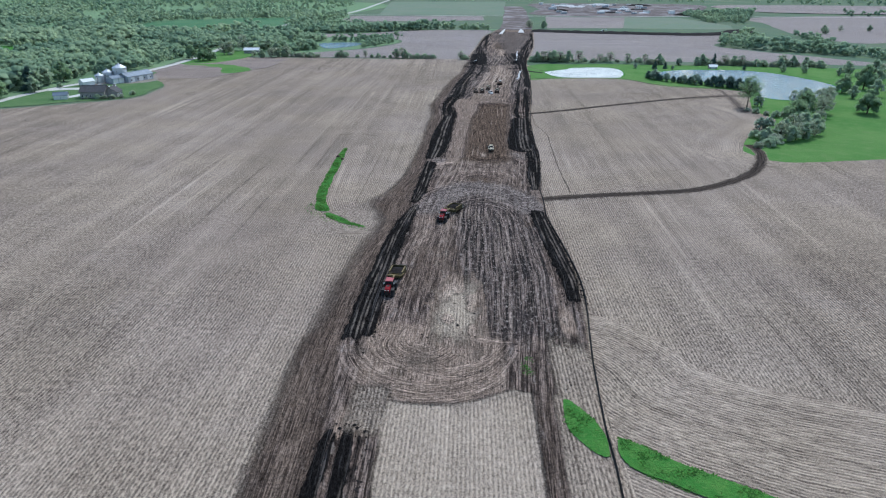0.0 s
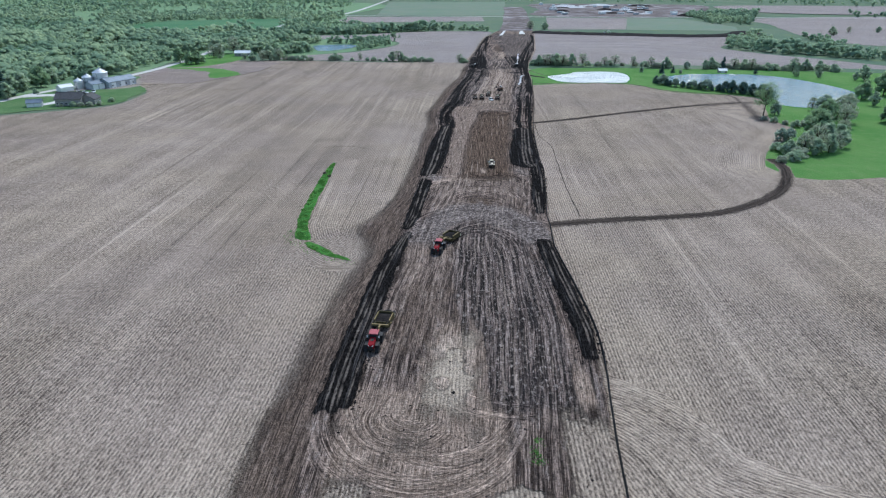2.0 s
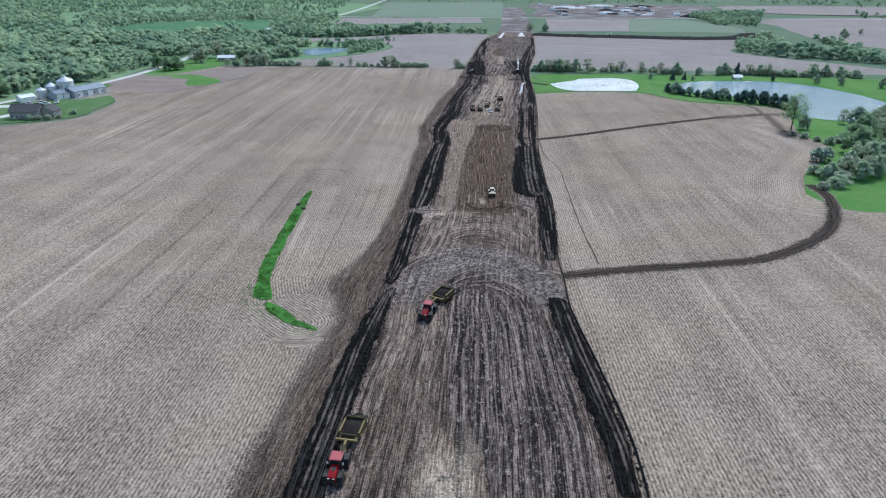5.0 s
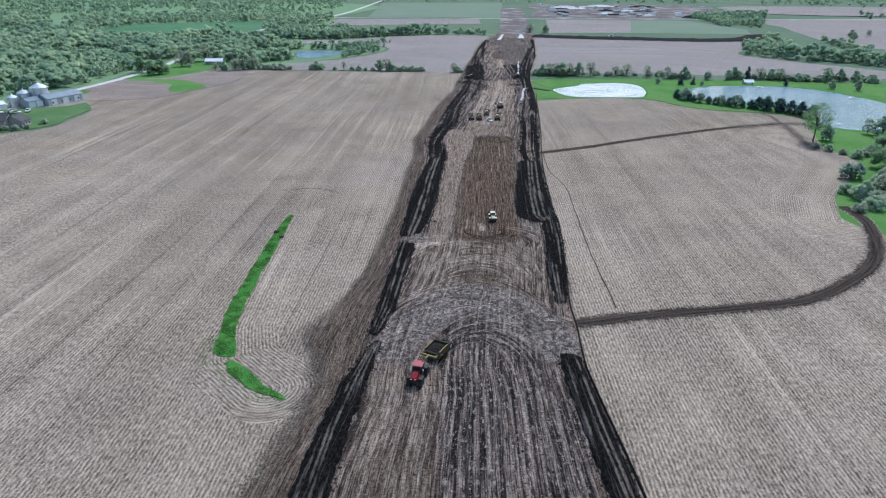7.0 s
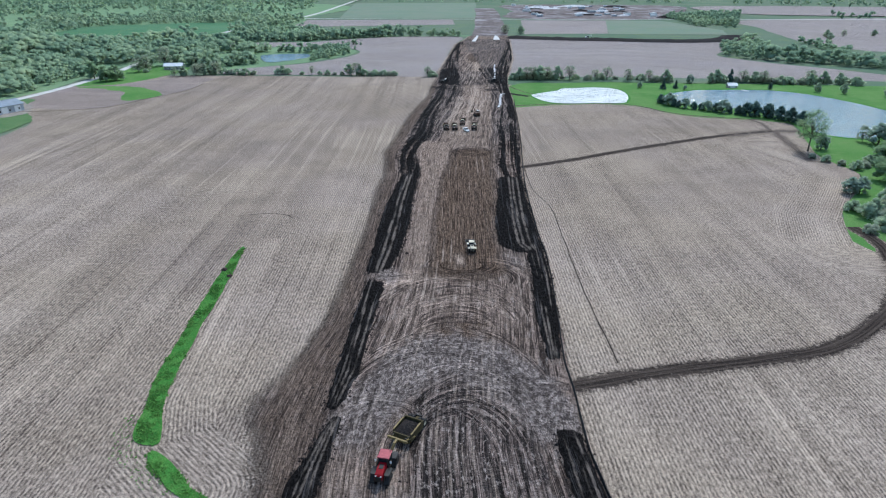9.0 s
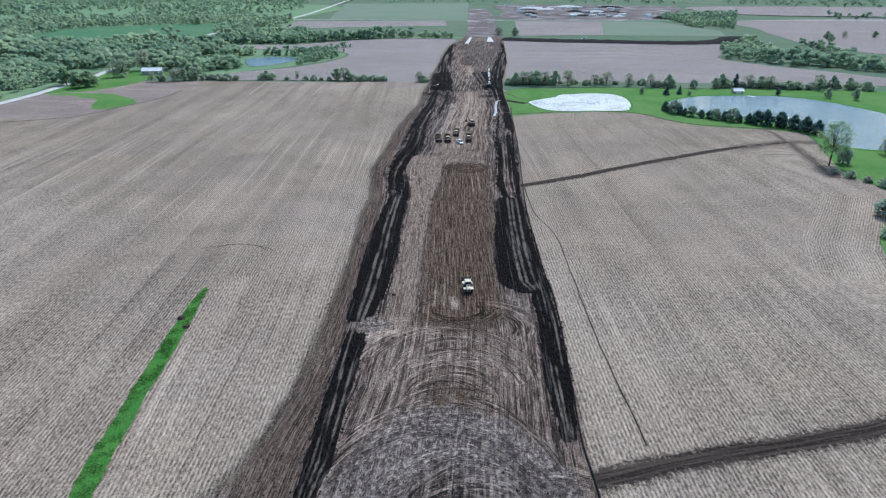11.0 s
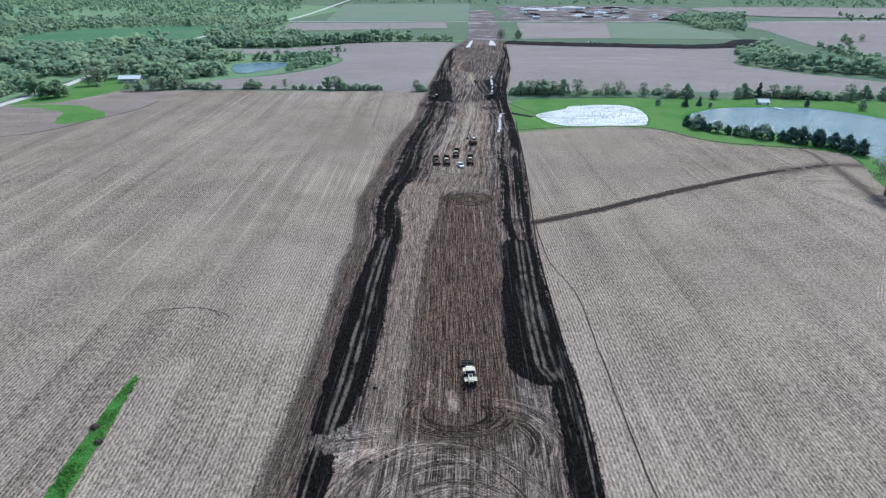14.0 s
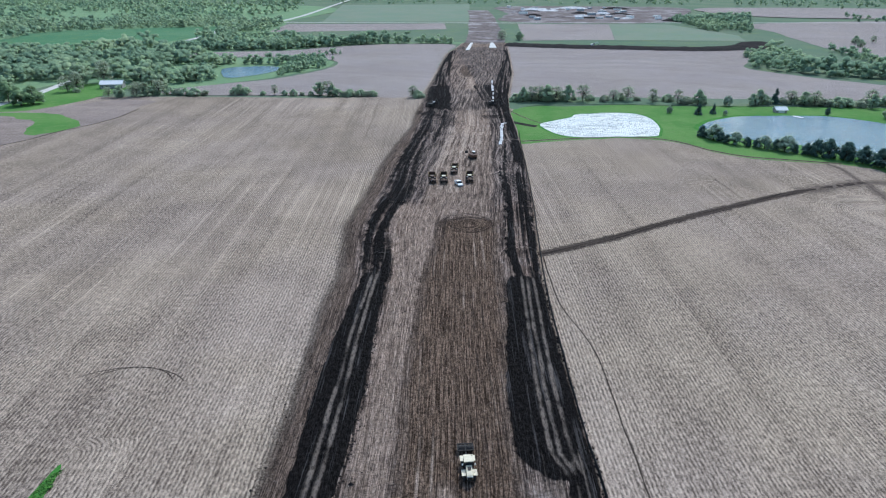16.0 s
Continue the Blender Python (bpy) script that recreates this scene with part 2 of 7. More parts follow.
def earthwork_material():
    """Stripped road bed: black topsoil, brown subsoil and pale dried crust by their own layers, with wheel ruts."""
    g = Nodes("stripped_earth", 1.0, 0, 0.03)
    crop, h = crop_rows(g)
    p = g.pos()
    uv = g.uv()
    n1 = g.noise(p, 1.1, 5, 0.7)
    n2 = g.noise(p, 0.22, 4, 0.6)
    # streaks run along the bed, and round each turn where machines swung about
    turn = g.join(g.attr("turn_r"), g.attr("turn_s"), g.attr("turn_tone"))
    turned = g.step(g.f("MULTIPLY_ADD", g.f("SUBTRACT", n1, 0.5), 0.9, g.attr("turn_w")), 0.25, 0.80, 0.0, 0.72)

    def streaks(across, along, detail, rough):
        flat = g.noise(g.v("MULTIPLY", uv, (across, along, 1)), 1.0, detail, rough)
        bent = g.noise(g.v("MULTIPLY", turn, (across * 0.8, along * 1.6, 9.0)), 1.0, detail, rough)
        return g.f("MULTIPLY_ADD", g.f("SUBTRACT", bent, flat), turned, flat)

    st = streaks(1.15, 0.030, 4, 0.68)
    st2 = streaks(4.4, 0.07, 3, 0.6)
    wob = g.f("MULTIPLY_ADD", n1, 0.5, g.f("MULTIPLY_ADD", n2, 0.5, -0.5))

    def layer(name, lo, hi, amount):
        return g.step(g.f("MULTIPLY_ADD", wob, amount, g.attr(name)), lo, hi)

    fine = streaks(3.0, 0.9, 5, 0.75)
    both = g.f("MULTIPLY_ADD", st2, 0.38, g.f("MULTIPLY", st, 0.62))
    col = g.mix(g.step(both, 0.44, 0.565), (0.044, 0.033, 0.028), (0.275, 0.215, 0.180))
    patch = g.noise(g.v("MULTIPLY", uv, (0.55, 0.14, 1)), 1.0, 4, 0.7)
    col = g.mix(g.f("MULTIPLY", g.step(patch, 0.52, 0.64), 0.75), col, (0.036, 0.030, 0.028))
    col = g.mix(g.f("MULTIPLY", g.step(patch, 0.45, 0.34), 0.55), col, (0.34, 0.295, 0.265))
    col = g.mix(layer("pale", 0.25, 0.85, 0.9), col, g.mix(g.step(st2, 0.3, 0.7), (0.150, 0.110, 0.085), (0.410, 0.325, 0.262)))
    col = g.mix(layer("brown", 0.25, 0.80, 0.7), col, g.mix(g.step(g.f("MULTIPLY_ADD", st2, 0.6, g.f("MULTIPLY", fine, 0.4)), 0.40, 0.60), (0.042, 0.031, 0.0245), (0.178, 0.135, 0.106)))
    trk = g.attr("rut")
    warm = g.mix(g.step(g.f("MULTIPLY_ADD", st2, 0.6, g.f("MULTIPLY", fine, 0.4)), 0.42, 0.59), (0.034, 0.023, 0.016), (0.205, 0.150, 0.112))
    col = g.mix(g.step(g.f("MULTIPLY_ADD", wob, 0.6, g.attr("brown")), 1.05, 1.5), col, warm)
    col = g.mix(g.f("MULTIPLY", g.step(g.f("MULTIPLY_ADD", wob, 0.7, g.attr("pale")), 0.98, 1.5), g.step(g.f("MULTIPLY_ADD", st, 0.5, g.f("MULTIPLY", fine, 0.5)), 0.42, 0.54, 0.25, 1.0)), col, (0.47, 0.385, 0.31))
    wet = g.mix(g.step(both, 0.455, 0.55), (0.020, 0.0175, 0.0165), (0.190, 0.150, 0.132))
    broad = g.noise(g.v("MULTIPLY", uv, (0.38, 0.05, 1)), 1.0, 3, 0.6)
    wet = g.mix(g.f("MULTIPLY", g.step(broad, 0.50, 0.62), 0.55), wet, (0.024, 0.022, 0.024))
    wet = g.mix(g.f("MULTIPLY", g.step(st, 0.55, 0.62), 0.70), wet, (0.300, 0.252, 0.225))
    damp = g.step(g.f("MULTIPLY_ADD", wob, 0.5, g.attr("damp")), 0.15, 0.75)
    col = g.mix(g.f("MULTIPLY", damp, 0.9), col, wet)
    crust = g.step(g.noise(g.v("MULTIPLY", uv, (1.3, 0.60, 1)), 1.0, 4, 0.75), 0.545, 0.61)
    col = g.mix(g.f("MULTIPLY", g.f("MULTIPLY", crust, damp), g.step(g.attr("damp"), 0.75, 1.15, 0.40, 0.75)), col, (0.37, 0.325, 0.295))
    clot = g.step(g.noise(g.v("MULTIPLY", uv, (1.3, 0.40, 5.0)), 1.0, 4, 0.75), 0.57, 0.64)
    col = g.mix(g.f("MULTIPLY", g.f("MULTIPLY", clot, damp), 0.75), col, (0.020, 0.019, 0.021))
    col = g.mix(g.f("MULTIPLY", g.step(trk, 0.1, 0.8), 0.72), col, (0.42, 0.345, 0.285))
    col = g.mix(g.f("MULTIPLY", g.step(trk, -0.1, -0.9), 0.85), col, (0.026, 0.021, 0.019))
    swirl = g.noise(g.v("ADD", p, g.v("SCALE", g.join(n2, st, 0.0), scale=6.0)), 0.9, 4, 0.7)
    ash = g.mix(g.step(swirl, 0.42, 0.60), (0.080, 0.066, 0.060), (0.290, 0.250, 0.228))
    ash = g.mix(g.f("MULTIPLY", g.step(trk, 0.1, 0.8), 0.8), ash, (0.40, 0.335, 0.290))
    ash = g.mix(g.f("MULTIPLY", g.step(trk, -0.1, -0.8), 0.8), ash, (0.038, 0.030, 0.026))
    col = g.mix(g.step(g.f("MULTIPLY_ADD", wob, 0.6, g.attr("ash")), 0.15, 1.0), col, ash)
    speck = g.step(g.noise(p, 3.2, 3, 0.7), 0.56, 0.66)
    col = g.mix(g.f("MULTIPLY", speck, 0.55), col, (0.025, 0.021, 0.019))
    pspeck = g.step(g.noise(g.v("ADD", p, (31.0, 7.0, 0.0)), 2.3, 3, 0.7), 0.60, 0.70)
    col = g.mix(g.f("MULTIPLY", pspeck, 0.45), col, (0.34, 0.295, 0.262))
    grit = streaks(3.8, 0.30, 4, 0.75)
    lug = g.noise(g.v("MULTIPLY", uv, (1.5, 2.2, 1)), 1.0, 3, 0.7)
    col = g.v("SCALE", col, scale=g.step(g.f("MULTIPLY_ADD", grit, 0.65, g.f("MULTIPLY", lug, 0.35)), 0.40, 0.60, 0.43, 1.56))
    swung = g.f("MULTIPLY", turned, g.step(g.f("MULTIPLY_ADD", st2, 0.55, g.f("MULTIPLY", st, 0.45)), 0.42, 0.58, -1.0, 1.0))
    col = g.v("SCALE", col, scale=g.f("MULTIPLY_ADD", swung, 0.40, g.f("MULTIPLY_ADD", g.attr("turn_shade"), turned, 1.0)))
    col = g.v("MULTIPLY", col, (1.045, 1.0, 0.955))
    blk = layer("black", 0.38, 0.56, 0.62)
    dark = g.mix(g.step(fine, 0.42, 0.66), (0.0055, 0.005, 0.005), (0.026, 0.0225, 0.021))
    dark = g.mix(g.f("MULTIPLY", g.step(both, 0.53, 0.63), 0.75), dark, (0.098, 0.089, 0.086))
    dark = g.mix(g.f("MULTIPLY", g.f("MULTIPLY", g.step(trk, 0.20, 0.8), g.step(fine, 0.30, 0.54)), 0.9), dark, (0.235, 0.195, 0.162))
    col = g.mix(blk, col, dark)
    still = g.step(g.f("ADD", g.f("MULTIPLY_ADD", wob, 0.7, g.attr("stub")), g.f("MULTIPLY", g.f("SUBTRACT", g.noise(p, 2.6, 3, 0.7), 0.5), 1.1)), 0.28, 0.80)
    straw = g.f("MULTIPLY", g.attr("straw"), g.step(g.noise(p, 3.4, 3, 0.7), 0.38, 0.60, 0.05, 0.60))
    col = g.mix(still, col, g.mix(straw, crop, (0.64, 0.520, 0.385)))
    rough_h = g.f("ADD", g.f("ADD", g.f("MULTIPLY", n1, 0.8), fine), g.f("ADD", g.f("MULTIPLY", st2, 0.5), g.f("MULTIPLY", n2, 0.6)))
    rough_h = g.f("MULTIPLY", rough_h, g.f("SUBTRACT", 1.0, still))
    g.bump(g.f("ADD", rough_h, g.f("MULTIPLY", g.f("MULTIPLY", h, still), 0.20)), 0.50, 1.0)
    return g.colour(col)


M_EARTH = earthwork_material()
M_CLOD = soil_material("topsoil_clod", (0.020, 0.018, 0.017), (0.035, 0.030, 0.028), (0.055, 0.046, 0.040), 2.0)


def water_material(name, base, rough, wave):
    g = Nodes(name, rough, 0, 0.5)
    p = g.pos()
    n = g.f("ADD", g.noise(g.v("MULTIPLY", p, (0.7, 1.3, 1)), 0.32, 3, 0.6), g.f("MULTIPLY", g.noise(p, 2.2, 2), 0.3))
    g.b.inputs["IOR"].default_value = 1.33
    g.bump(n, wave, 1.0)
    murk = g.noise(p, 0.03, 3)
    return g.colour(g.mix(g.step(murk, 0.3, 0.7), base, (base[0] * 1.25, base[1] * 1.2, base[2] * 1.15)))


def silty_glitter_water():
    """Milky water under wind: sun glitter painted as white, with blue-grey smooth bands and dark ripple flecks."""
    g = Nodes("silty_water_painted_glitter", 0.42, 0, 0.5)
    p = g.pos()
    g.b.inputs["IOR"].default_value = 1.33
    g.bump(g.f("ADD", g.noise(g.v("MULTIPLY", p, (0.7, 1.3, 1)), 0.55, 3, 0.6), g.noise(p, 2.2, 2)), 1.2, 1.0)
    band = g.step(g.noise(g.v("MULTIPLY", p, (0.025, 0.16, 1)), 1.0, 3, 0.6), 0.56, 0.68)
    fleck = g.step(g.noise(g.v("MULTIPLY", p, (0.75, 0.30, 1)), 1.0, 3, 0.7), 0.555, 0.63)
    # near-white base and dark flecks paint the glitter of the waves
    col = g.mix(g.f("MULTIPLY", band, 0.6), (0.95, 0.955, 0.90), (0.62, 0.68, 0.66))
    gust = g.step(g.noise(p, 0.05, 3), 0.38, 0.52)
    ripple = g.step(g.noise(g.v("MULTIPLY", p, (0.09, 0.75, 1)), 1.0, 4, 0.7), 0.49, 0.60)
    ripple_patches = g.step(g.noise(p, 0.035, 2), 0.36, 0.54, 0.25, 1.0)
    col = g.mix(g.f("MULTIPLY", g.f("MULTIPLY", ripple, ripple_patches), 0.65), col, (0.20, 0.23, 0.20))
    return g.colour(g.mix(g.f("MULTIPLY", g.f("MULTIPLY", fleck, gust), 0.8), col, (0.13, 0.14, 0.14)))


M_WATER_GLINT = silty_glitter_water()
M_WATER = water_material("pond_water", (0.105, 0.195, 0.245), 0.17, 1.3)


def leaf_material(name, a, b, c, glow=0.35):
    """Leaves: each clump its own tone, light passing through."""
    g = Nodes(name, 1.0, 0, 0.02)
    tone = g.mix(g.attr("tone"), a, b)
    col = g.mix(g.f("MULTIPLY", g.island(), 0.55), tone, c)
    g.colour(col)
    tr = g.t.nodes.new("ShaderNodeBsdfTranslucent")
    g.t.links.new(col, tr.inputs["Color"])
    ms = g.t.nodes.new("ShaderNodeMixShader")
    ms.inputs[0].default_value = glow
    g.t.links.new(g.b.outputs[0], ms.inputs[1])
    g.t.links.new(tr.outputs[0], ms.inputs[2])
    g.t.links.new(ms.outputs[0], g.t.nodes["Material Output"].inputs["Surface"])
    return g.m


# tree leaves paler than real foliage: the lift of haze painted in
M_LEAF = leaf_material("spring_leaves", (0.355, 0.475, 0.290), (0.505, 0.590, 0.390), (0.385, 0.470, 0.325), 0.45)
M_LEAF_WOODS = leaf_material("hazed_woodland_leaves", (0.215, 0.325, 0.205), (0.440, 0.545, 0.305), (0.305, 0.405, 0.265), 0.35)
M_LEAF_DARK = leaf_material("evergreen_needles", (0.085, 0.145, 0.118), (0.140, 0.205, 0.155), (0.075, 0.130, 0.110), 0.3)
M_LEAF_GREY = leaf_material("budding_twigs", (0.390, 0.445, 0.320), (0.490, 0.530, 0.385), (0.405, 0.435, 0.320), 0.5)
M_LEAF_YOUNG = leaf_material("young_willow_leaves", (0.230, 0.345, 0.175), (0.340, 0.450, 0.245), (0.240, 0.335, 0.185), 0.45)
M_LEAF_GREEN_GREY = leaf_material("silvery_leaves", (0.320, 0.415, 0.305), (0.425, 0.505, 0.385), (0.330, 0.405, 0.315), 0.45)
M_BLADE = leaf_material("grass_blades", (0.080, 0.235, 0.042), (0.170, 0.320, 0.080), (0.125, 0.230, 0.066), 0.5)
M_BARK = plain("bark", (0.095, 0.075, 0.060), 0.95, 0, 0.4, 4)
M_RED = plain("red_paint", (0.26, 0.006, 0.013), 0.6, 0, 0.2, 2.0, 0.12)
M_YELLOW = plain("worn_yellow_paint", (0.26, 0.185, 0.065), 0.7, 0, 0.5)
M_OLIVE = plain("dusty_olive_paint", (0.085, 0.068, 0.032), 0.8, 0, 0.4, 2.0, 0.1)
M_DUSTY = plain("dusty_brown_steel", (0.060, 0.044, 0.034), 0.85, 0, 0.4, 2.0, 0.1)
# lighter red for cab roofs: reflected light painted into the colour
M_RED_SHEEN = plain("red_paint_with_sheen", (0.42, 0.085, 0.095), 0.5, 0, 0.3, 2.0, 0.3)
M_TAN = plain("dusty_orange_paint", (0.11, 0.055, 0.032), 0.65, 0, 0.4)
M_CREAM = plain("cream_paint", (0.68, 0.60, 0.43), 0.55, 0, 0.2)
M_WHITE = plain("white_paint", (0.80, 0.80, 0.78), 0.45, 0, 0.1)
M_RUBBER = plain("black_rubber", (0.018, 0.017, 0.017), 0.85, 0, 0.5, 5)
M_STEEL = plain("dark_steel", (0.035, 0.032, 0.030), 0.65, 0.3, 0.4)
M_GLASS = plain("tinted_cab_glass", (0.02, 0.025, 0.03), 0.08, 0, 0.1, 2, 0.5)
M_GALV = plain("galvanised_steel", (0.62, 0.64, 0.66), 0.38, 0.6, 0.15, 0.3)
M_ROOF_METAL = plain("grey_blue_metal_roof", (0.20, 0.24, 0.28), 0.45, 0.3, 0.25, 0.2)
M_WALL_METAL = plain("pale_metal_wall", (0.42, 0.45, 0.48), 0.55, 0.1, 0.2, 0.2)
M_SHINGLE = plain("grey_shingles", (0.085, 0.084, 0.086), 0.9, 0, 0.4, 1.0)
M_SIDING = plain("weathered_grey_siding", (0.33, 0.31, 0.29), 0.75, 0, 0.2, 0.5)
M_FABRIC = plain("black_silt_fabric", (0.013, 0.013, 0.014), 0.8, 0, 0.3, 1.0)
M_STAKE = plain("wooden_stake", (0.12, 0.085, 0.055), 0.85, 0, 0.3, 6)
M_CONCRETE = plain("pale_concrete", (0.60, 0.58, 0.54), 0.85, 0, 0.2, 0.6)


# ---- building helpers ----
def mesh_ob(name, verts, faces, material, smooth=False):
    me = bpy.data.meshes.new(name)
    me.from_pydata(verts, [], faces)
    me.materials.append(material)
    if smooth:
        me.polygons.foreach_set("use_smooth", [True] * len(me.polygons))
    me.update()
    return new(name, me)


def part(name, bm, material, parent=None, label=""):
    """One mesh object from a bmesh, under a thing or part if one is given."""
    me = bpy.data.meshes.new(name)
    bm.to_mesh(me)
    bm.free()
    me.materials.append(material)
    ob = new(name, me)
    if parent is not None:
        ob.parent = parent
    if label:
        ob["label"] = label
    return ob


def box(bm, x0, y0, z0, x1, y1, z1, bevel=0.0, turn=None):
    r = bmesh.ops.create_cube(bm, size=1)
    vs = r["verts"]
    bmesh.ops.scale(bm, vec=(x1 - x0, y1 - y0, z1 - z0), verts=vs)
    bmesh.ops.translate(bm, vec=((x0 + x1) / 2, (y0 + y1) / 2, (z0 + z1) / 2), verts=vs)
    if bevel:
        es = list({e for v in vs for e in v.link_edges})
        bmesh.ops.bevel(bm, geom=es, offset=bevel, segments=2, affect="EDGES", profile=0.6)
    return bm


def box_bm(*a, bevel=0.0):
    return box(bmesh.new(), *a, bevel=bevel)


def tube(bm, a, b, r0, r1=None, seg=10):
    """A capped, tapered rod from a to b."""
    a, b = Vector(a), Vector(b)
    r1 = r0 if r1 is None else r1
    d = b - a
    m = Matrix.Translation((a + b) / 2) @ d.to_track_quat("Z", "Y").to_matrix().to_4x4()
    bmesh.ops.create_cone(bm, cap_ends=True, segments=seg, radius1=r0, radius2=r1, depth=d.length, matrix=m)
    return bm


def prism(bm, outline, x0, x1):
    """An outline in y and z, drawn out from x0 to x1."""
    a = [bm.verts.new((x0, y, z)) for y, z in outline]
    b = [bm.verts.new((x1, y, z)) for y, z in outline]
    bm.faces.new(a[::-1])
    bm.faces.new(b)
    n = len(outline)
    for i in range(n):
        bm.faces.new((a[i], a[(i + 1) % n], b[(i + 1) % n], b[i]))
    bmesh.ops.recalc_face_normals(bm, faces=bm.faces)
    return bm


def smooth_loop(pts, closed=True, step=2.0, rough=0.6, seed=0):
    """A rounded, slightly uneven outline through a few plan points."""
    n = len(pts)
    out = []
    rng = range(n) if closed else range(n - 1)
    for i in rng:
        if closed:
            p0, p1, p2, p3 = (Vector(pts[(i + k) % n]) for k in (-1, 0, 1, 2))
        else:
            p0, p1, p2, p3 = (Vector(pts[min(max(i + k, 0), n - 1)]) for k in (-1, 0, 1, 2))
        m = max(2, int((p2 - p1).length / step))
        m = min(m, 60)
        for k in range(m):
            t = k / m
            q = 0.5 * (2 * p1 + (p2 - p0) * t + (2 * p0 - 5 * p1 + 4 * p2 - p3) * t * t + (3 * p1 - p0 - 3 * p2 + p3) * t ** 3)
            out.append(q)
    if not closed:
        out.append(Vector(pts[-1]))
    if rough:
        out = [q + Vector((noise.noise((q.x * 0.13, q.y * 0.13, seed)), noise.noise((q.x * 0.13, q.y * 0.13, seed + 9.5)))) * rough for q in out]
    return out


LAYER = [0.0]


def sheet(name, pts, z, material, label="", category="", step=3.0, rough=0.8, kind="structure", round_it=True):
    """A flat piece of land with an uneven edge."""
    loop = smooth_loop(pts, True, step, rough, len(name)) if round_it else [Vector(p) for p in pts]
    LAYER[0] += 0.0006
    z += LAYER[0]
    bm = bmesh.new()
    f = bm.faces.new([bm.verts.new((q.x, q.y, z)) for q in loop])
    if f.calc_area() and f.normal.z < 0:
        f.normal_flip()
    bm.normal_update()
    if f.normal.z < 0:
        bmesh.ops.reverse_faces(bm, faces=[f])
    bmesh.ops.triangulate(bm, faces=bm.faces)
    ob = part(name, bm, material)
    return tagged(ob, label, category, kind=kind)


def ribbon(name, pts, width, z, material, label, category, rough=0.4, crown=0.06, wide=None, step=2.0):
    """A track along a line, a little raised in the middle, with its length and breadth as texture coordinates."""
    line = smooth_loop(pts, False, step, rough * 0.5, 3)
    verts, faces, uvs = [], [], []
    dist, across = 0.0, (-1, -0.6, -0.2, 0.2, 0.6, 1)
    for i, q in enumerate(line):
        d = (line[min(i + 1, len(line) - 1)] - line[max(i - 1, 0)]).normalized()
        s = Vector((d.y, -d.x))
        dist += (line[i] - line[i - 1]).length if i else 0
        w = width / 2 * (1 + rough * 0.5 * noise.noise((dist * 0.15, 2.0, 0)))
        for a in across:
            ww = w * a + (rough * 0.6 * noise.noise((dist * 0.4, a * 5, 1.0)) if abs(a) == 1 else 0)
            e = q + s * ww
            verts.append((e.x, e.y, z + crown * (1 - abs(a)) + (0.5 * crown * noise.noise((dist * 0.5, a * 7, 4)) if abs(a) < 1 else -0.01)))
            uvs.append((a * width / 2, dist))
        if i:
            b = (i - 1) * 6
            faces += [(b + k, b + k + 1, b + k + 7, b + k + 6) for k in range(5)]
    ob = mesh_ob(name, verts, faces, material, True)
    at = ob.data.attributes.new("edge", "FLOAT", "POINT")
    at.data.foreach_set("value", [1 - abs(across[i % 6]) for i in range(len(verts))])
    layer = ob.data.uv_layers.new(name="UVMap")
    for lp in ob.data.loops:
        layer.data[lp.index].uv = uvs[lp.vertex_index]
    return tagged(ob, label, category, kind="structure")


# ---- the land ----
def build_ground():
    """One sheet to the horizon, rolling gently far out."""
    xs = np.concatenate([-np.geomspace(4900, 420, 40), np.linspace(-400, 460, 44), np.geomspace(480, 4900, 40)])
    ys = np.concatenate([-np.geomspace(1500, 220, 10), np.linspace(-200, 1000, 50), np.geomspace(1020, 4950, 60)])
    verts = []
    for y in ys:
        for x in xs:
            far = max(0.0, min(1.0, (math.hypot(x, y) - 1500) / 1500))
            verts.append((x, y, -0.25 + far * 14 * noise.noise((x * 0.0009, y * 0.0009, 3.0)) - far * 4))
    n = len(xs)
    faces = [(j * n + i, j * n + i + 1, (j + 1) * n + i + 1, (j + 1) * n + i) for j in range(len(ys) - 1) for i in range(n - 1)]
    return tagged(mesh_ob("ground", verts, faces, M_PASTURE, True), "wide rolling green farmland reaching the hazy horizon", "ground", kind="structure")


build_ground()
sheet("field_west", [(-700, -300), (12, -300), (12, 100), (26, 500), (34, 628), (-60, 636), (-155, 642), (-204, 640), (-209, 621), (-226, 598), (-246, 590),
                     (-250, 570), (-248, 535), (-237, 499), (-213, 470), (-209, 440), (-211, 416), (-234, 399), (-274, 377), (-420, 315), (-700, 250)],
      0.0, M_FIELD, "pale corn stubble field in long straight rows", "field", 6, 1.0)
sheet("field_east", [(12, -300), (700, -300), (700, 300), (330, 285), (230, 281), (196, 279), (150, 273), (143, 284), (146, 312), (164, 333), (182, 357), (190, 373), (188, 393),
                     (203, 440), (208, 458), (198, 467), (178, 473), (162, 479), (150, 490), (141, 507), (129, 516), (112, 519), (85, 515), (58, 510), (30, 511), (20, 300)],
      0.0, M_FIELD, "pale corn stubble field in curving rows", "field", 6, 0.8)
sheet("field_north_west", [(20, 646), (30, 780), (44, 900), (56, 990), (-19, 996), (-75, 970), (-101, 950), (-133, 922), (-200, 912), (-262, 890), (-258, 876), (-200, 862), (-120, 868),
                           (-70, 840), (-64, 790), (-95, 730), (-132, 698), (-165, 672), (-160, 651), (-60, 645)],
      0.0, M_FIELD_FAR, "pale tilled field with faint rows beyond the hedge", "field", 8, 2.0)
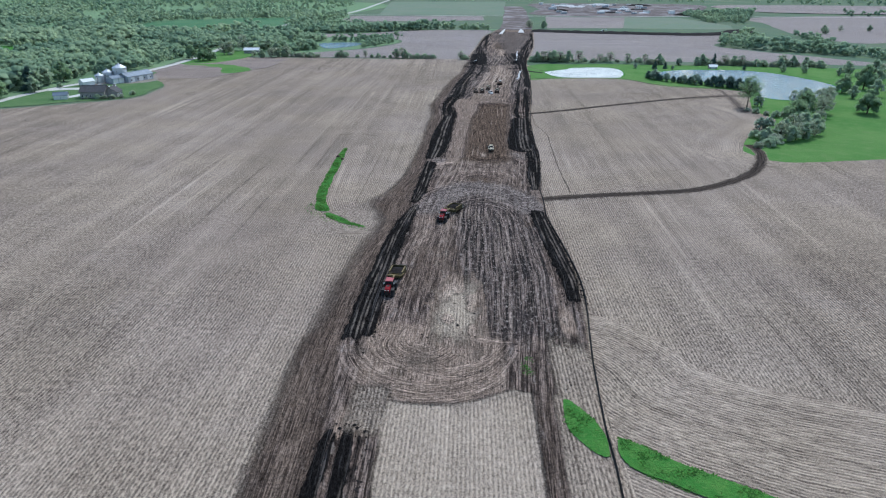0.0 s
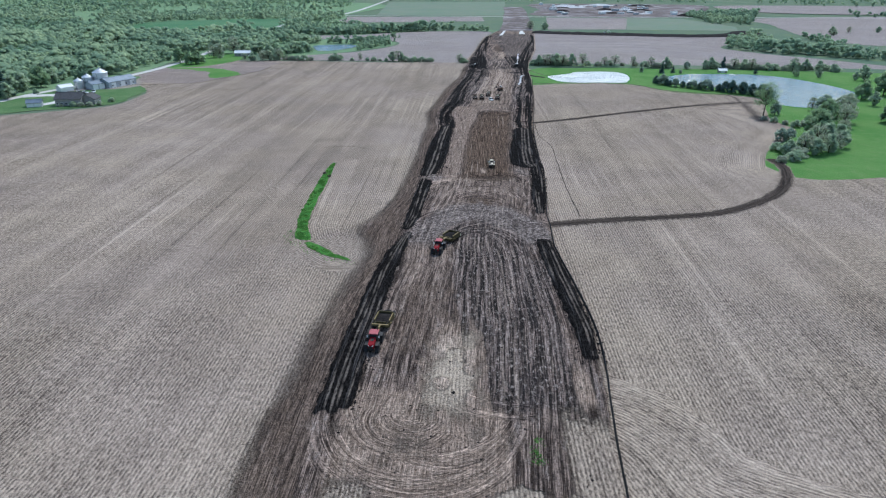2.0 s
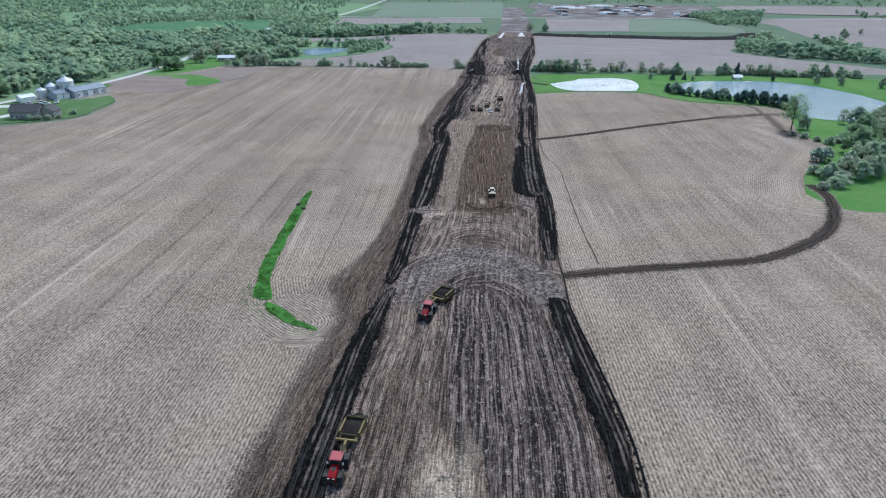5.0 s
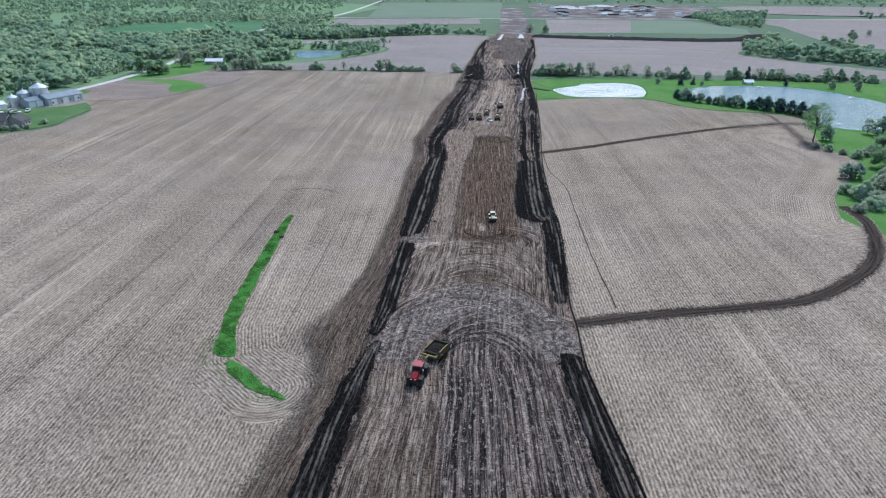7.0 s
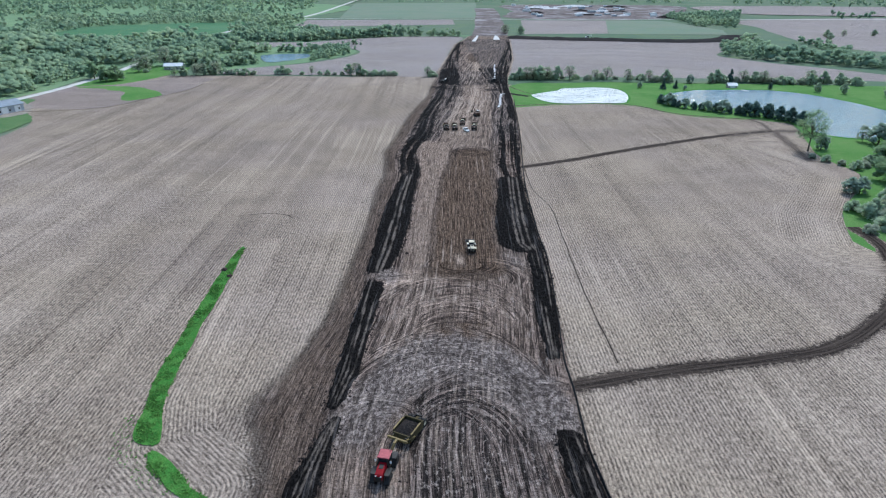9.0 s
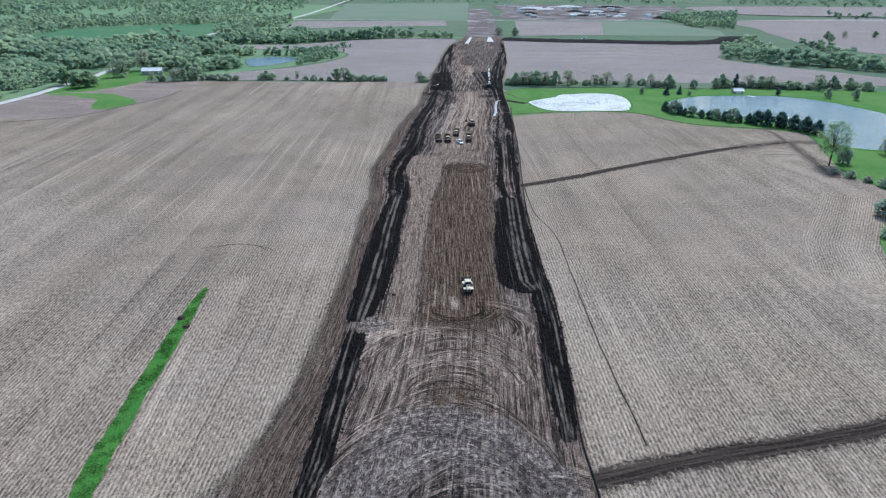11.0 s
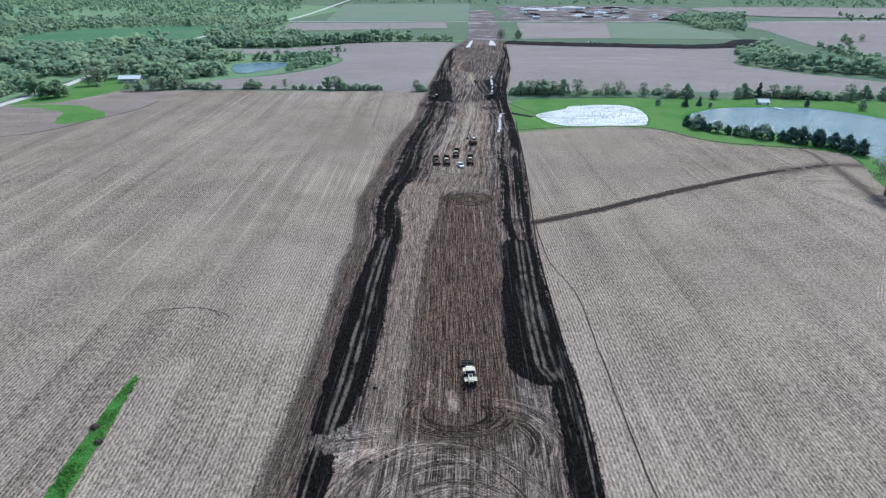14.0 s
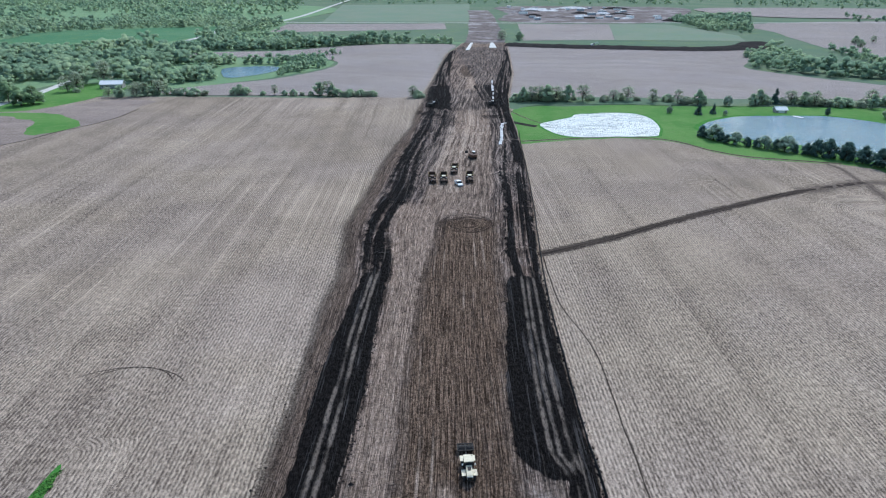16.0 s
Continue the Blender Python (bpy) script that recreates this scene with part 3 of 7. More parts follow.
sheet("field_north_east", [(74, 628), (203, 624), (324, 612), (420, 590), (380, 668), (330, 735), (312, 783), (345, 840), (398, 946), (330, 930), (250, 945), (187, 957), (119, 975), (112, 900), (92, 760)],
      0.0, M_FIELD_FAR, "pale tilled field with contour rows beyond the ponds", "field", 8, 2.0)
sheet("field_far_brown", [(150, 1043), (272, 1052), (349, 1340), (190, 1345)], 0.0, M_FIELD_FAR, "bare brown field beside the far road", "field", 20, 3, round_it=False)
sheet("field_far_green", [(272, 1048), (440, 1040), (470, 1120), (452, 1340), (349, 1345)], 0.0, M_PASTURE_PALE, "pale green hay field", "field", 20, 4, round_it=False)
sheet("field_far_strip", [(-200, 1165), (61, 1226), (64, 1352), (-200, 1335)], 0.0, M_FIELD_FAR, "bare brown strip of field before the far road", "field", 20, 4, round_it=False)
sheet("field_hay", [(-150, 1385), (110, 1400), (175, 2150), (-185, 2080)], 0.0, M_PASTURE_PALE, "wide pale green hay field", "field", 30, 5, round_it=False)
sheet("field_wood_clearing", [(-511, 1136), (-439, 1216), (-294, 1264), (-275, 1190), (-284, 1050), (-335, 940), (-420, 905), (-480, 965)], 0.0, M_HAY, "long green meadow between woods", "meadow", 20, 8)
sheet("field_west_meadow", [(-640, 725), (-443, 728), (-414, 690), (-462, 655), (-640, 640)], 0.0, M_RANK, "bright green meadow behind the farmstead", "meadow", 20, 5)
sheet("field_east_far", [(547, 1150), (634, 1365), (1100, 1420), (900, 1000), (560, 835), (500, 840), (488, 924)], 0.0, M_FIELD_FAR, "bare brown field by a tree line", "field", 20, 5)
sheet("field_hill_east", [(760, 1560), (1300, 1560), (1500, 1900), (800, 1960)], 0.0, M_FIELD_FAR, "pale brown hill field far off", "field", 30, 10)
sheet("lawn", [(56, 508), (85, 513), (112, 517), (129, 514), (141, 505), (150, 488), (162, 477), (178, 471), (198, 465), (208, 456), (205, 442), (187, 398), (184, 381), (185, 366), (183, 357), (175, 345), (162, 331),
               (149, 316), (138, 296), (136, 286), (146, 271), (196, 277), (230, 279), (330, 283), (560, 290), (560, 560), (300, 592), (256, 597), (183, 601), (143, 606), (104, 602), (88, 604), (70, 592), (62, 545)],
      0.03, M_GRASS, "bright green mown grass round the ponds", "lawn", 4, 0.8)
sheet("meadow_margin", [(70, 594), (88, 606), (143, 608), (183, 603), (256, 599), (300, 594), (420, 575), (420, 596), (324, 616), (203, 628), (74, 634)], 0.045, M_PASTURE,
      "rough grass below the hedge trees", "grass", 5, 1.5)
sheet("farm_lawn", [(-421.5, 323), (-275.5, 384), (-235.5, 406), (-213.5, 421), (-211.5, 445), (-215.5, 475), (-238.5, 504), (-247.5, 535), (-263.5, 535), (-279.5, 482), (-293.5, 442), (-293.5, 406), (-331.5, 377), (-421.5, 377)],
      0.03, M_YARD_GRASS, "mown green yard round the farmstead", "lawn", 2, 3.0)
sheet("farm_yard", [(-270, 466), (-252, 474), (-236, 478), (-229, 490), (-233, 506), (-243, 520), (-254, 530), (-262, 508), (-268, 484)], 0.04, M_YARD, "bare dirt farmyard round the bins and shed", "yard", 2, 2.5)
sheet("field_corner", [(-262, 520), (-203, 503), (-192, 509), (-184, 520), (-178, 538), (-169, 554), (-162, 574), (-162, 602), (-160, 625), (-186, 630), (-207, 612), (-226, 597), (-250, 590)],
      0.012, M_FIELD_WORKED, "worked greyish corner of the stubble field", "field", 3, 2.0)
ribbon("drain_line", [(-262, 500), (-225, 497), (-203, 503), (-192, 509), (-184, 520), (-178, 538), (-169, 554), (-162, 574), (-160, 600)], 1.6, 0.03, M_TRACK, "thin dark line along a terrace in the stubble", "track", 0.4)
sheet("grass_corner", [(-240, 588), (-223, 590), (-199, 582), (-182, 568), (-174, 552), (-180, 538), (-187, 531), (-196, 540), (-202, 562), (-225, 578), (-244, 582)], 0.03, M_GRASS, "bright green grassed corner of the field", "grass", 2, 3.0)
sheet("house_lawn", [(-250, 590), (-236, 592), (-221, 598), (-209, 622), (-203, 642), (-200, 690), (-246, 694), (-252, 640)], 0.03, M_GRASS, "green lawn before the white-roofed house", "lawn", 4, 1)
sheet("wood_floor_west", [(-300, 380), (-296, 437), (-282, 477), (-266, 535), (-259, 575), (-260, 690), (-205, 700), (-165, 676), (-135, 700), (-100, 735), (-68, 790), (-72, 838), (-122, 864), (-200, 858),
                          (-262, 880), (-262, 895), (-200, 916), (-130, 930), (-101, 955), (-19, 1002), (70, 1004), (70, 1020), (-60, 1030), (-180, 1160), (-210, 1370), (-320, 2050), (-1900, 2300), (-2200, 700), (-700, 380)],
      -0.12, M_FOREST_FLOOR, "dark grassy ground under the woods", "ground", 15, 3)

# ponds, sunk a little below their banks
for nm, pts, mt, lab in (
    ("pond_silty", [(78, 548), (82, 554), (90, 561), (100, 568), (104, 576), (112, 579), (124, 581), (134, 580.5), (142, 577), (146, 567), (145, 552), (142.5, 539), (138, 528), (134, 521), (121, 520), (104, 519), (94, 520), (86, 523), (81, 533)], M_WATER_GLINT,
     "small pale silty pond with sun glitter painted in its colour"),
    ("pond", [(163, 532), (174, 552), (194, 566), (212, 570), (236, 570), (258, 566), (276, 545), (287, 510), (286, 474), (262, 452), (236, 424), (217, 426), (211, 438), (217, 455), (212, 478), (199, 500), (180, 512)], M_WATER,
     "large blue farm pond with wind ripples"),
    ("pond_wood", [(-156, 768), (-152, 787), (-119, 795), (-108, 772), (-124, 738), (-141, 728)], M_WATER, "small blue pond among trees"),
):
    cx, cy = sum(p[0] for p in pts) / len(pts), sum(p[1] for p in pts) / len(pts)
    bank = sheet("bank", [(cx + (x - cx) * 1.04, cy + (y - cy) * 1.05) for x, y in pts], 0.05, M_PASTURE if nm == "pond_wood" else M_RANK, "grassy bank of the pond", "bank", 2.5, 0.8)
    sheet(nm, pts, 0.08, mt, lab, "pond", 2.5, 0.7)

# gravel roads and dirt tracks
ribbon("road_farm", [(-300, 300), (-292, 380), (-290, 420), (-284, 455), (-274, 483), (-261, 530), (-254, 575), (-252, 610), (-250, 650), (-254, 700), (-262, 800), (-272, 1000), (-271, 1139), (-274, 1209), (-235, 1360)], 6.5, 0.06, M_GRAVEL,
       "pale limestone gravel farm road", "road", 0.3)
ribbon("road_far", [(-240, 1372), (127, 1368), (278, 1372), (700, 1385), (1400, 1400)], 8, 0.1, M_GRAVEL, "pale gravel road crossing the distance", "road", 0.3, 0.1, step=10)
ribbon("road_far_hill", [(-227, 1385), (-212, 1591), (-206, 2042), (-200, 2500)], 9, 0.1, M_GRAVEL, "pale gravel road climbing the far hill", "road", 0.3, 0.1, step=10)
ribbon("farm_drive", [(-284.5, 445), (-269.5, 451), (-256.5, 448)], 9, 0.07, M_GRAVEL, "gravel farmyard drive", "drive", 0.5)
ribbon("dirt_track", [(31, 218), (48, 222), (72, 226), (91, 230), (108, 240), (122, 252), (132, 265), (140, 281), (143, 292), (143, 302)], 7.0, 0.03, M_TRACK, "dark bare soil track curving through the field", "track", 0.45)
ribbon("dirt_track", [(43, 373), (69, 385), (98, 401), (132, 418), (155, 428.5), (180, 437), (190, 439.5)], 6.0, 0.03, M_TRACK, "dark bare soil track across the field", "track", 0.45)
ribbon("dirt_track", [(158, 429.5), (172, 434), (183, 438), (193, 439.5), (203, 438)], 15, 0.022, M_TRACK_FAINT, "wide smear of brown soil where the track ends", "track", 0.6)
ribbon("dirt_track", [(191, 467), (192.5, 460), (191, 450), (188.5, 440.5)], 5, 0.036, M_TRACK_FAINT, "faint bare soil track along the pond bank", "track", 0.6)
# worn soil, its darkness also painting the corner tree's cast shadow
ribbon("dirt_track", [(189.5, 437), (187.5, 431), (184.5, 418), (180.5, 402), (177.5, 389), (175.5, 380)], 10, 0.042, M_TRACK_FAINT, "faint soil track by the trees with tree shadow painted in", "track", 0.45)
ribbon("dirt_track", [(57, 566), (62, 559), (70, 550), (76, 545)], 5, 0.05, M_BANK, "dark muddy outlet from the road bed", "track", 0.45)
ribbon("drain_line", [(64, 622), (65, 605), (68, 586), (76, 561), (84, 548)], 1.2, 0.06, M_TRACK, "thin dark drain line across the grass", "track", 0.45)
ribbon("drain_line", [(62, 512), (85, 516), (112, 520), (129, 517), (141, 508), (150, 491), (162, 480), (178, 474), (198, 467)], 2.2, 0.06, M_TRACK, "dark bare strip between grass and stubble", "track", 0.45)
ribbon("drain_line", [(46, 372), (44.5, 345), (47.5, 322), (46, 295), (44, 262), (43, 226)], 0.5, 0.012, M_TRACK, "thin dark drain line scratched through the stubble", "track", 0.45)
for cx, cy, r, a0, a1 in ((-50, 312, 9, 20, 170), (-51, 308, 14, 30, 150)):
    ribbon("turning_mark", [(cx + r * math.cos(radians(a)), cy + 0.8 * r * math.sin(radians(a))) for a in range(a0, a1, 12)], 0.36, 0.008, M_TRACK, "faint dark turning mark in the stubble", "track", 0.4)
ribbon("topsoil_bank", [(122, 990), (187, 968), (250, 955), (330, 940), (398, 958), (440, 1005)], 44, 0.3, M_BANK, "long dark bank of stripped topsoil", "bank", 0.5, 2.2, step=6)
sheet("stripped_site", [(185, 1395), (465, 1392), (640, 1700), (700, 1990), (262, 2010), (215, 1650)], 0.1, M_QUARRY, "stripped construction site with pale piles", "site", 30, 12)

# grassed waterways
HOOK = [(-51.0, 290), (-50.3, 274), (-50.0, 262), (-49.6, 242), (-48.7, 225), (-47.6, 214.6), (-45.2, 207.3), (-44.6, 203.4), (-47.9, 203.8), (-49.8, 206.3), (-50.7, 213.5), (-52.2, 221.4), (-52.6, 233), (-53.1, 251), (-53.3, 274), (-52.6, 287)]
TOE = [(-45.0, 201.6), (-41.4, 199.0), (-38.0, 196.4), (-35.1, 193.4), (-31.2, 189.8), (-30.6, 188.4), (-34.6, 190.4), (-37.6, 192.2), (-40.8, 194.6), (-44.4, 198.6)]
DITCH_HEAD = [(19.6, 99.4), (21.7, 97.3), (24.2, 93.0), (24.9, 88.4), (24.8, 83.6), (22.0, 85.0), (19.4, 89.2), (18.8, 92.4)]
DITCH_EAST = [(27.2, 88.6), (29.6, 87.8), (34.5, 84.0), (39.0, 80.9), (44.4, 77.5), (50.4, 74.3), (64, 68.5), (90, 60), (90, 56), (63, 65.2), (50, 70.2), (42.5, 73.2), (37.7, 74.9), (33.3, 77.2), (29.7, 79.2), (27.6, 81.6), (26.8, 85)]
sheet("grass_waterway", HOOK, 0.12, M_RANK, "narrow strip of lush green grass", "grass strip", 0.8, 0.6)
sheet("grass_waterway", TOE, 0.12, M_RANK, "short patch of green grass at a waterway's end", "grass strip", 0.8, 1.1)
sheet("grass_waterway", DITCH_HEAD, 0.22, M_RANK, "short patch of lush grass beside the wheel track", "grass strip", 1.0, 0.6)
sheet("grass_waterway", DITCH_EAST, 0.22, M_RANK, "curved strip of lush green grass", "grass strip", 1.0, 1.0)


# ---- the stripped road bed ----
LEFT_EDGE = ((20, 60, 94, 121, 149, 170, 190, 209, 227, 245, 262, 292, 330, 361, 376, 399, 427, 465, 487, 514, 546, 602, 637, 653, 786, 897, 940, 1010),
             (-35, -36.5, -37, -37, -36, -33.5, -29, -28.5, -26.5, -22.5, -20.5, -18, -16.5, -15, -15.5, -16.5, -12.5, -8.5, -5, -1, 5, 11, 15.5, 16, 32, 44, 56, 70))
RIGHT_EDGE = ((20, 75, 94, 113, 127, 154, 177, 200, 220, 260, 284, 322, 356, 378, 426, 471, 512, 544, 583, 641, 750, 924, 1010),
              (22, 24, 25.5, 28, 30, 32.5, 31.7, 30.5, 32.5, 36.5, 38.3, 40.3, 42.8, 45.8, 52.5, 57.5, 61.5, 64.5, 67, 74, 93, 114, 124))
# black topsoil windrows: along, outer edge, inner edge
WINDROWS = (
    ((50, 70, 86, 91), (-26.5, -26, -25.5, -24), (-17.5, -17.5, -17.5, -18.5)),
    ((121, 137, 156, 180, 194, 209), (-26.5, -26, -24, -22, -20, -15.5), (-20, -19, -18, -16.8, -15, -13.5)),
    ((212, 224, 246, 266), (-17, -16, -14.6, -13), (-14, -11.2, -9.6, -8.5)),
    ((269, 289, 308, 326, 361), (-13.6, -12.6, -12, -10.5, -6.3), (-7.5, -4, -2, -1.6, 0.5)),
    ((354, 372, 387, 406, 423, 446, 474, 507, 546, 590), (-7.5, -9.2, -9.6, -8, -5.5, -2.8, 1, 6, 11.5, 16), (2.5, 4, 3.5, 8, 13, 14, 15.5, 19, 26, 30)),
    ((595, 631, 690, 786, 871, 925), (15, 17, 23, 30, 41, 50), (30, 34, 35, 43, 51.5, 56)),
    ((137, 150, 177, 204), (26.8, 27, 25.5, 25), (31.5, 32.2, 31, 29.8)),
    ((226, 247, 268, 291), (28.3, 29, 31.5, 33.5), (30.8, 34.5, 37, 38.2)),
    ((283, 289, 311, 327, 358), (29.5, 25.3, 26.6, 28.8, 33), (38, 38.2, 39.2, 40.2, 42.6)),
    ((350, 375, 397, 426, 463, 486, 513), (35, 35, 38, 41.8, 45, 48, 52), (42.6, 45, 47.8, 51.6, 56.6, 59.5, 62)),
    ((514, 545, 583, 630, 690, 785, 871, 924), (53, 55, 59, 62, 69, 87, 102.6, 106), (62, 65.5, 68, 72.5, 83, 98, 111, 114)),
)


PI = math.pi
# where machines swung round: middle, stretch across, inner and outer radius, from and to angle, bundles, shade
TURNS = (
    (-5, 121, 1.0, 9, 23, PI * 0.92, PI * 2.08, 11, 0.02),
    (-9, 119, 1.1, 3, 10, PI * 0.9, PI * 1.9, 4, -0.05),
    (14, 146, 1.0, 23, 25, PI * 1.15, PI * 1.62, 2, 0.08),
    (8, 196, 0.57, 25, 43, 0.1, PI * 0.6, 9, 0.03),
    (7, 197, 0.58, 20, 43, PI * 0.4, PI - 0.1, 10, 0.05),
    (9, 197, 0.62, 12, 26, 0.2, PI - 0.2, 6, -0.05),
    (-5, 208, 1.0, 3, 8, -0.3, PI + 0.3, 4, 0.12),
    (22, 198, 1.0, 16, 26, 0.4, 1.6, 4, 0.18),
    (10.5, 246, 0.85, 13, 21, -0.2, PI + 0.2, 7, 0.05),
    (9.5, 240, 0.85, 6, 15, 0.1, PI - 0.1, 6, 0.0),
    (12, 243, 0.85, 9, 17, 0, PI * 0.7, 4, 0.04),
    (8, 236, 1.1, 3, 9, 0.2, PI - 0.1, 4, -0.05),
    (14, 275, 1.55, 3.2, 7, PI * 0.75, PI * 2.25, 4, -0.32),
    (20, 266, 1.0, 6, 15, -0.5, 1.3, 5, 0.02),
    (0, 256, 1.0, 9, 15, 1.6, PI - 0.1, 4, 0.35),
    (26, 399, 1.0, 5, 9, 0, PI * 2, 3, -0.32),
    (26, 399, 0.9, 2, 5, 0, PI * 2, 2, -0.18),
    (-2, 386, 0.8, 4, 13, PI * 0.6, PI * 1.9, 4, 0.1),
    (40, 372, 0.7, 4, 12, 0, PI, 4, 0.25),
    (40, 470, 0.5, 8, 16, -PI * 0.5, PI * 0.4, 2, 0.12),
)


def smooth01(t):
    t = np.clip(t, 0, 1)
    return t * t * (3 - 2 * t)


def bump01(x, lo, hi, soft):
    return smooth01((x - lo) / soft + 0.5) * smooth01((hi - x) / soft + 0.5)


def value_noise(x, y, seed):
    """Smooth noise between -1 and 1 on arrays."""
    rs = np.random.RandomState(seed)
    tab = rs.rand(256, 256) * 2 - 1
    xi, yi = np.floor(x).astype(int), np.floor(y).astype(int)
    fx, fy = smooth01(x - xi), smooth01(y - yi)
    a, b = tab[xi % 256, yi % 256], tab[(xi + 1) % 256, yi % 256]
    c, d = tab[xi % 256, (yi + 1) % 256], tab[(xi + 1) % 256, (yi + 1) % 256]
    return (a * (1 - fx) + b * fx) * (1 - fy) + (c * (1 - fx) + d * fx) * fy


def earthwork(name, y0, y1, dy, dx, label):
    rows = int((y1 - y0) / dy) + 1
    ys1 = np.linspace(y0, y1, rows)
    cols = int(86 / dx) + 1
    u1 = np.linspace(0, 1, cols)
    margin = 7 - 5.8 * smooth01((ys1 - 590) / 50)
    lo = np.interp(ys1, *LEFT_EDGE) - margin
    hi = np.interp(ys1, *RIGHT_EDGE) + margin
    X = lo[:, None] + (hi - lo)[:, None] * u1[None, :]
    Y = np.repeat(ys1[:, None], cols, 1)
    left, right = np.interp(ys1, *LEFT_EDGE), np.interp(ys1, *RIGHT_EDGE)
    U = (X - left[:, None]) / (right - left)[:, None] * 58.0
    U = U + smooth01((Y - 380) / 60) * (2.0 * value_noise(X * 0.05, Y * 0.022, 51) + 0.8 * value_noise(X * 0.12, Y * 0.05, 52))
    wig = 0.9 * value_noise(X * 0.12, Y * 0.05, 1) + 0.9 * value_noise(X * 0.6, Y * 0.4, 2) + 0.5 * value_noise(X * 1.4, Y * 1.2, 3)
    L = np.interp(Y, *LEFT_EDGE) + wig
    R = np.interp(Y, *RIGHT_EDGE) + 0.35 * wig
    inside = smooth01((X - L + 2.5 + 1.5 * wig) / (8.0 + 6.0 * bump01(Y, 125, 205, 20) + 2.5 * bump01(Y, 360, 560, 40))) * smooth01((R - X) / 1.2)
    # what is still stubble
    stub = 1 - inside
    early = smooth01((104 + 1.5 * wig - Y) / 4)
    left_band = bump01(X, -40, -15.5 + 0.5 * wig, 2.5)
    right_band = bump01(X, 12.8 + 0.03 * (Y - 75), 16.6 + 0.04 * (Y - 75), 1.5)
    ring = np.hypot((X + 6), (Y - 122))
    stub = np.maximum(stub, early * (1 - left_band) * (1 - 0.85 * right_band) * smooth01((ring - 23) / 3))
    stub = np.maximum(stub, 0.75 * bump01(Y, 88, 104, 6) * bump01(X, -22, -14, 3))
    stub = np.maximum(stub, 0.95 * bump01(X, 18.5, 40, 2.5) * smooth01((126 + 3 * wig - Y) / 14))
    stub = np.maximum(stub, smooth01((56 + wig - Y) / 10))
    stub = np.maximum(stub, 0.42 * bump01(ring, 4, 21, 5) * smooth01((124 - Y) / 8) * smooth01(0.5 + value_noise(X * 0.3, Y * 0.25, 77)))
    # layers of soil
    black = np.zeros_like(X)
    heap = np.zeros_like(X)
    stripes = np.zeros_like(X)
    for k, (yy, a, b) in enumerate(WINDROWS):
        o, i = np.interp(Y, yy, a), np.interp(Y, yy, b)
        far = yy[0] > 349
        broken = yy[0] in (354, 350, 514, 595)
        m = bump01(X + (1.0 if broken else 0.35) * wig, o, i, 6.0 if yy[0] == 354 else 3.5 if broken or yy[0] == 283 else 1.2) * bump01(Y + 1.2 * wig, yy[0], yy[-1], 9)
        f = (X - o) / (i - o + 1e-6)
        if yy[0] == 354:
            m = m * np.clip(1.0 + 0.35 * value_noise(f * 4 + 0.3 * wig, Y * 0.012, 31) + 0.35 * value_noise(f * 11 + 0.3 * wig, Y * 0.02, 35), 0.3, 1.25)
        elif broken or yy[0] == 50:
            m = m * np.clip(0.86 + 0.75 * value_noise(f * 7 + 0.3 * wig, Y * 0.014, 31) + 0.55 * value_noise(f * 16, Y * 0.02, 32), 0.1, 1.2)
        f = (X - o) / (i - o + 1e-6)
        heap = np.maximum(heap, m * (0.45 + 0.25 * np.sin(f * math.pi)))
        black = np.maximum(black, m * (0.56 if yy[0] == 354 else 0.74 if broken else 0.66 if yy[0] == 50 else 1.0))
        if not far:
            strong = () if (i - o).mean() < 6 or yy[0] == 121 else (0.42, 0.62) if o.mean() < 0 else (0.26, 0.42, 0.55)
            for c, s, a in [(c, 0.55, 1.15) for c in strong] + [(c, 0.30, 1.2) for c in (() if strong else (0.22, 0.40, 0.58, 0.80) if yy[0] == 121 else (0.30, 0.48, 0.74))]:
                cc = 1 - c if o.mean() > 0 else c
                a = a * 1.0 if strong else a * np.clip(0.95 + 0.9 * value_noise(Y * 0.07, np.full_like(Y, c * 70), 23), 0.15, 1)
                wav = 0.25 * value_noise(Y * 0.06, np.full_like(Y, c * 30), 21)
                stripes = np.maximum(stripes, (0.45 if yy[0] == 50 else 0.8) * a * m * np.exp(-((f - cc) * (i - o) + wav) ** 2 / s ** 2) * (0.75 + 0.4 * value_noise(X * 0.9, Y * 0.35, 22)))
    black *= 1 - smooth01((58 - Y) / 10)
    black *= 1 - 0.75 * np.exp(-((X - 52 - 0.12 * (Y - 462)) / 1.8) ** 2 - ((Y - 462) / 11) ** 2)
    inner = np.interp(Y, (50, 120, 208, 266, 361, 389, 446, 507, 590), (-24, -26, -16, -13, -8, -9.5, -2.5, 6, 15))
    black *= 1 - 0.75 * np.exp(-((X + 8) / 4) ** 2 - ((Y - 268 - 1.3 * (X + 9)) / 4) ** 2) * np.clip(0.8 + 0.7 * value_noise(X * 0.9, Y * 0.25, 36), 0, 1)
    crest = np.hypot((X - 8) / 0.57, Y - 196)
    ragged = X + 4.5 * value_noise(X * 0.5, Y * 0.02, 41) + 2.0 * value_noise(X * 1.2, Y * 0.04, 42)
    damp = bump01(ragged, 5.5 - 8.5 * smooth01((Y - 138) / 26) + 1.5 * wig, 26.5, 4) * bump01(Y + 2 * wig, 122, 190, 8)
    damp = np.maximum(damp, smooth01((29 + 2 * wig - crest) / 8) * (Y > 183) * smooth01((ragged + 4) / 5 + 0.5))
    damp = np.maximum(damp, 0.7 * bump01(Y, 590, 670, 25) * inside)
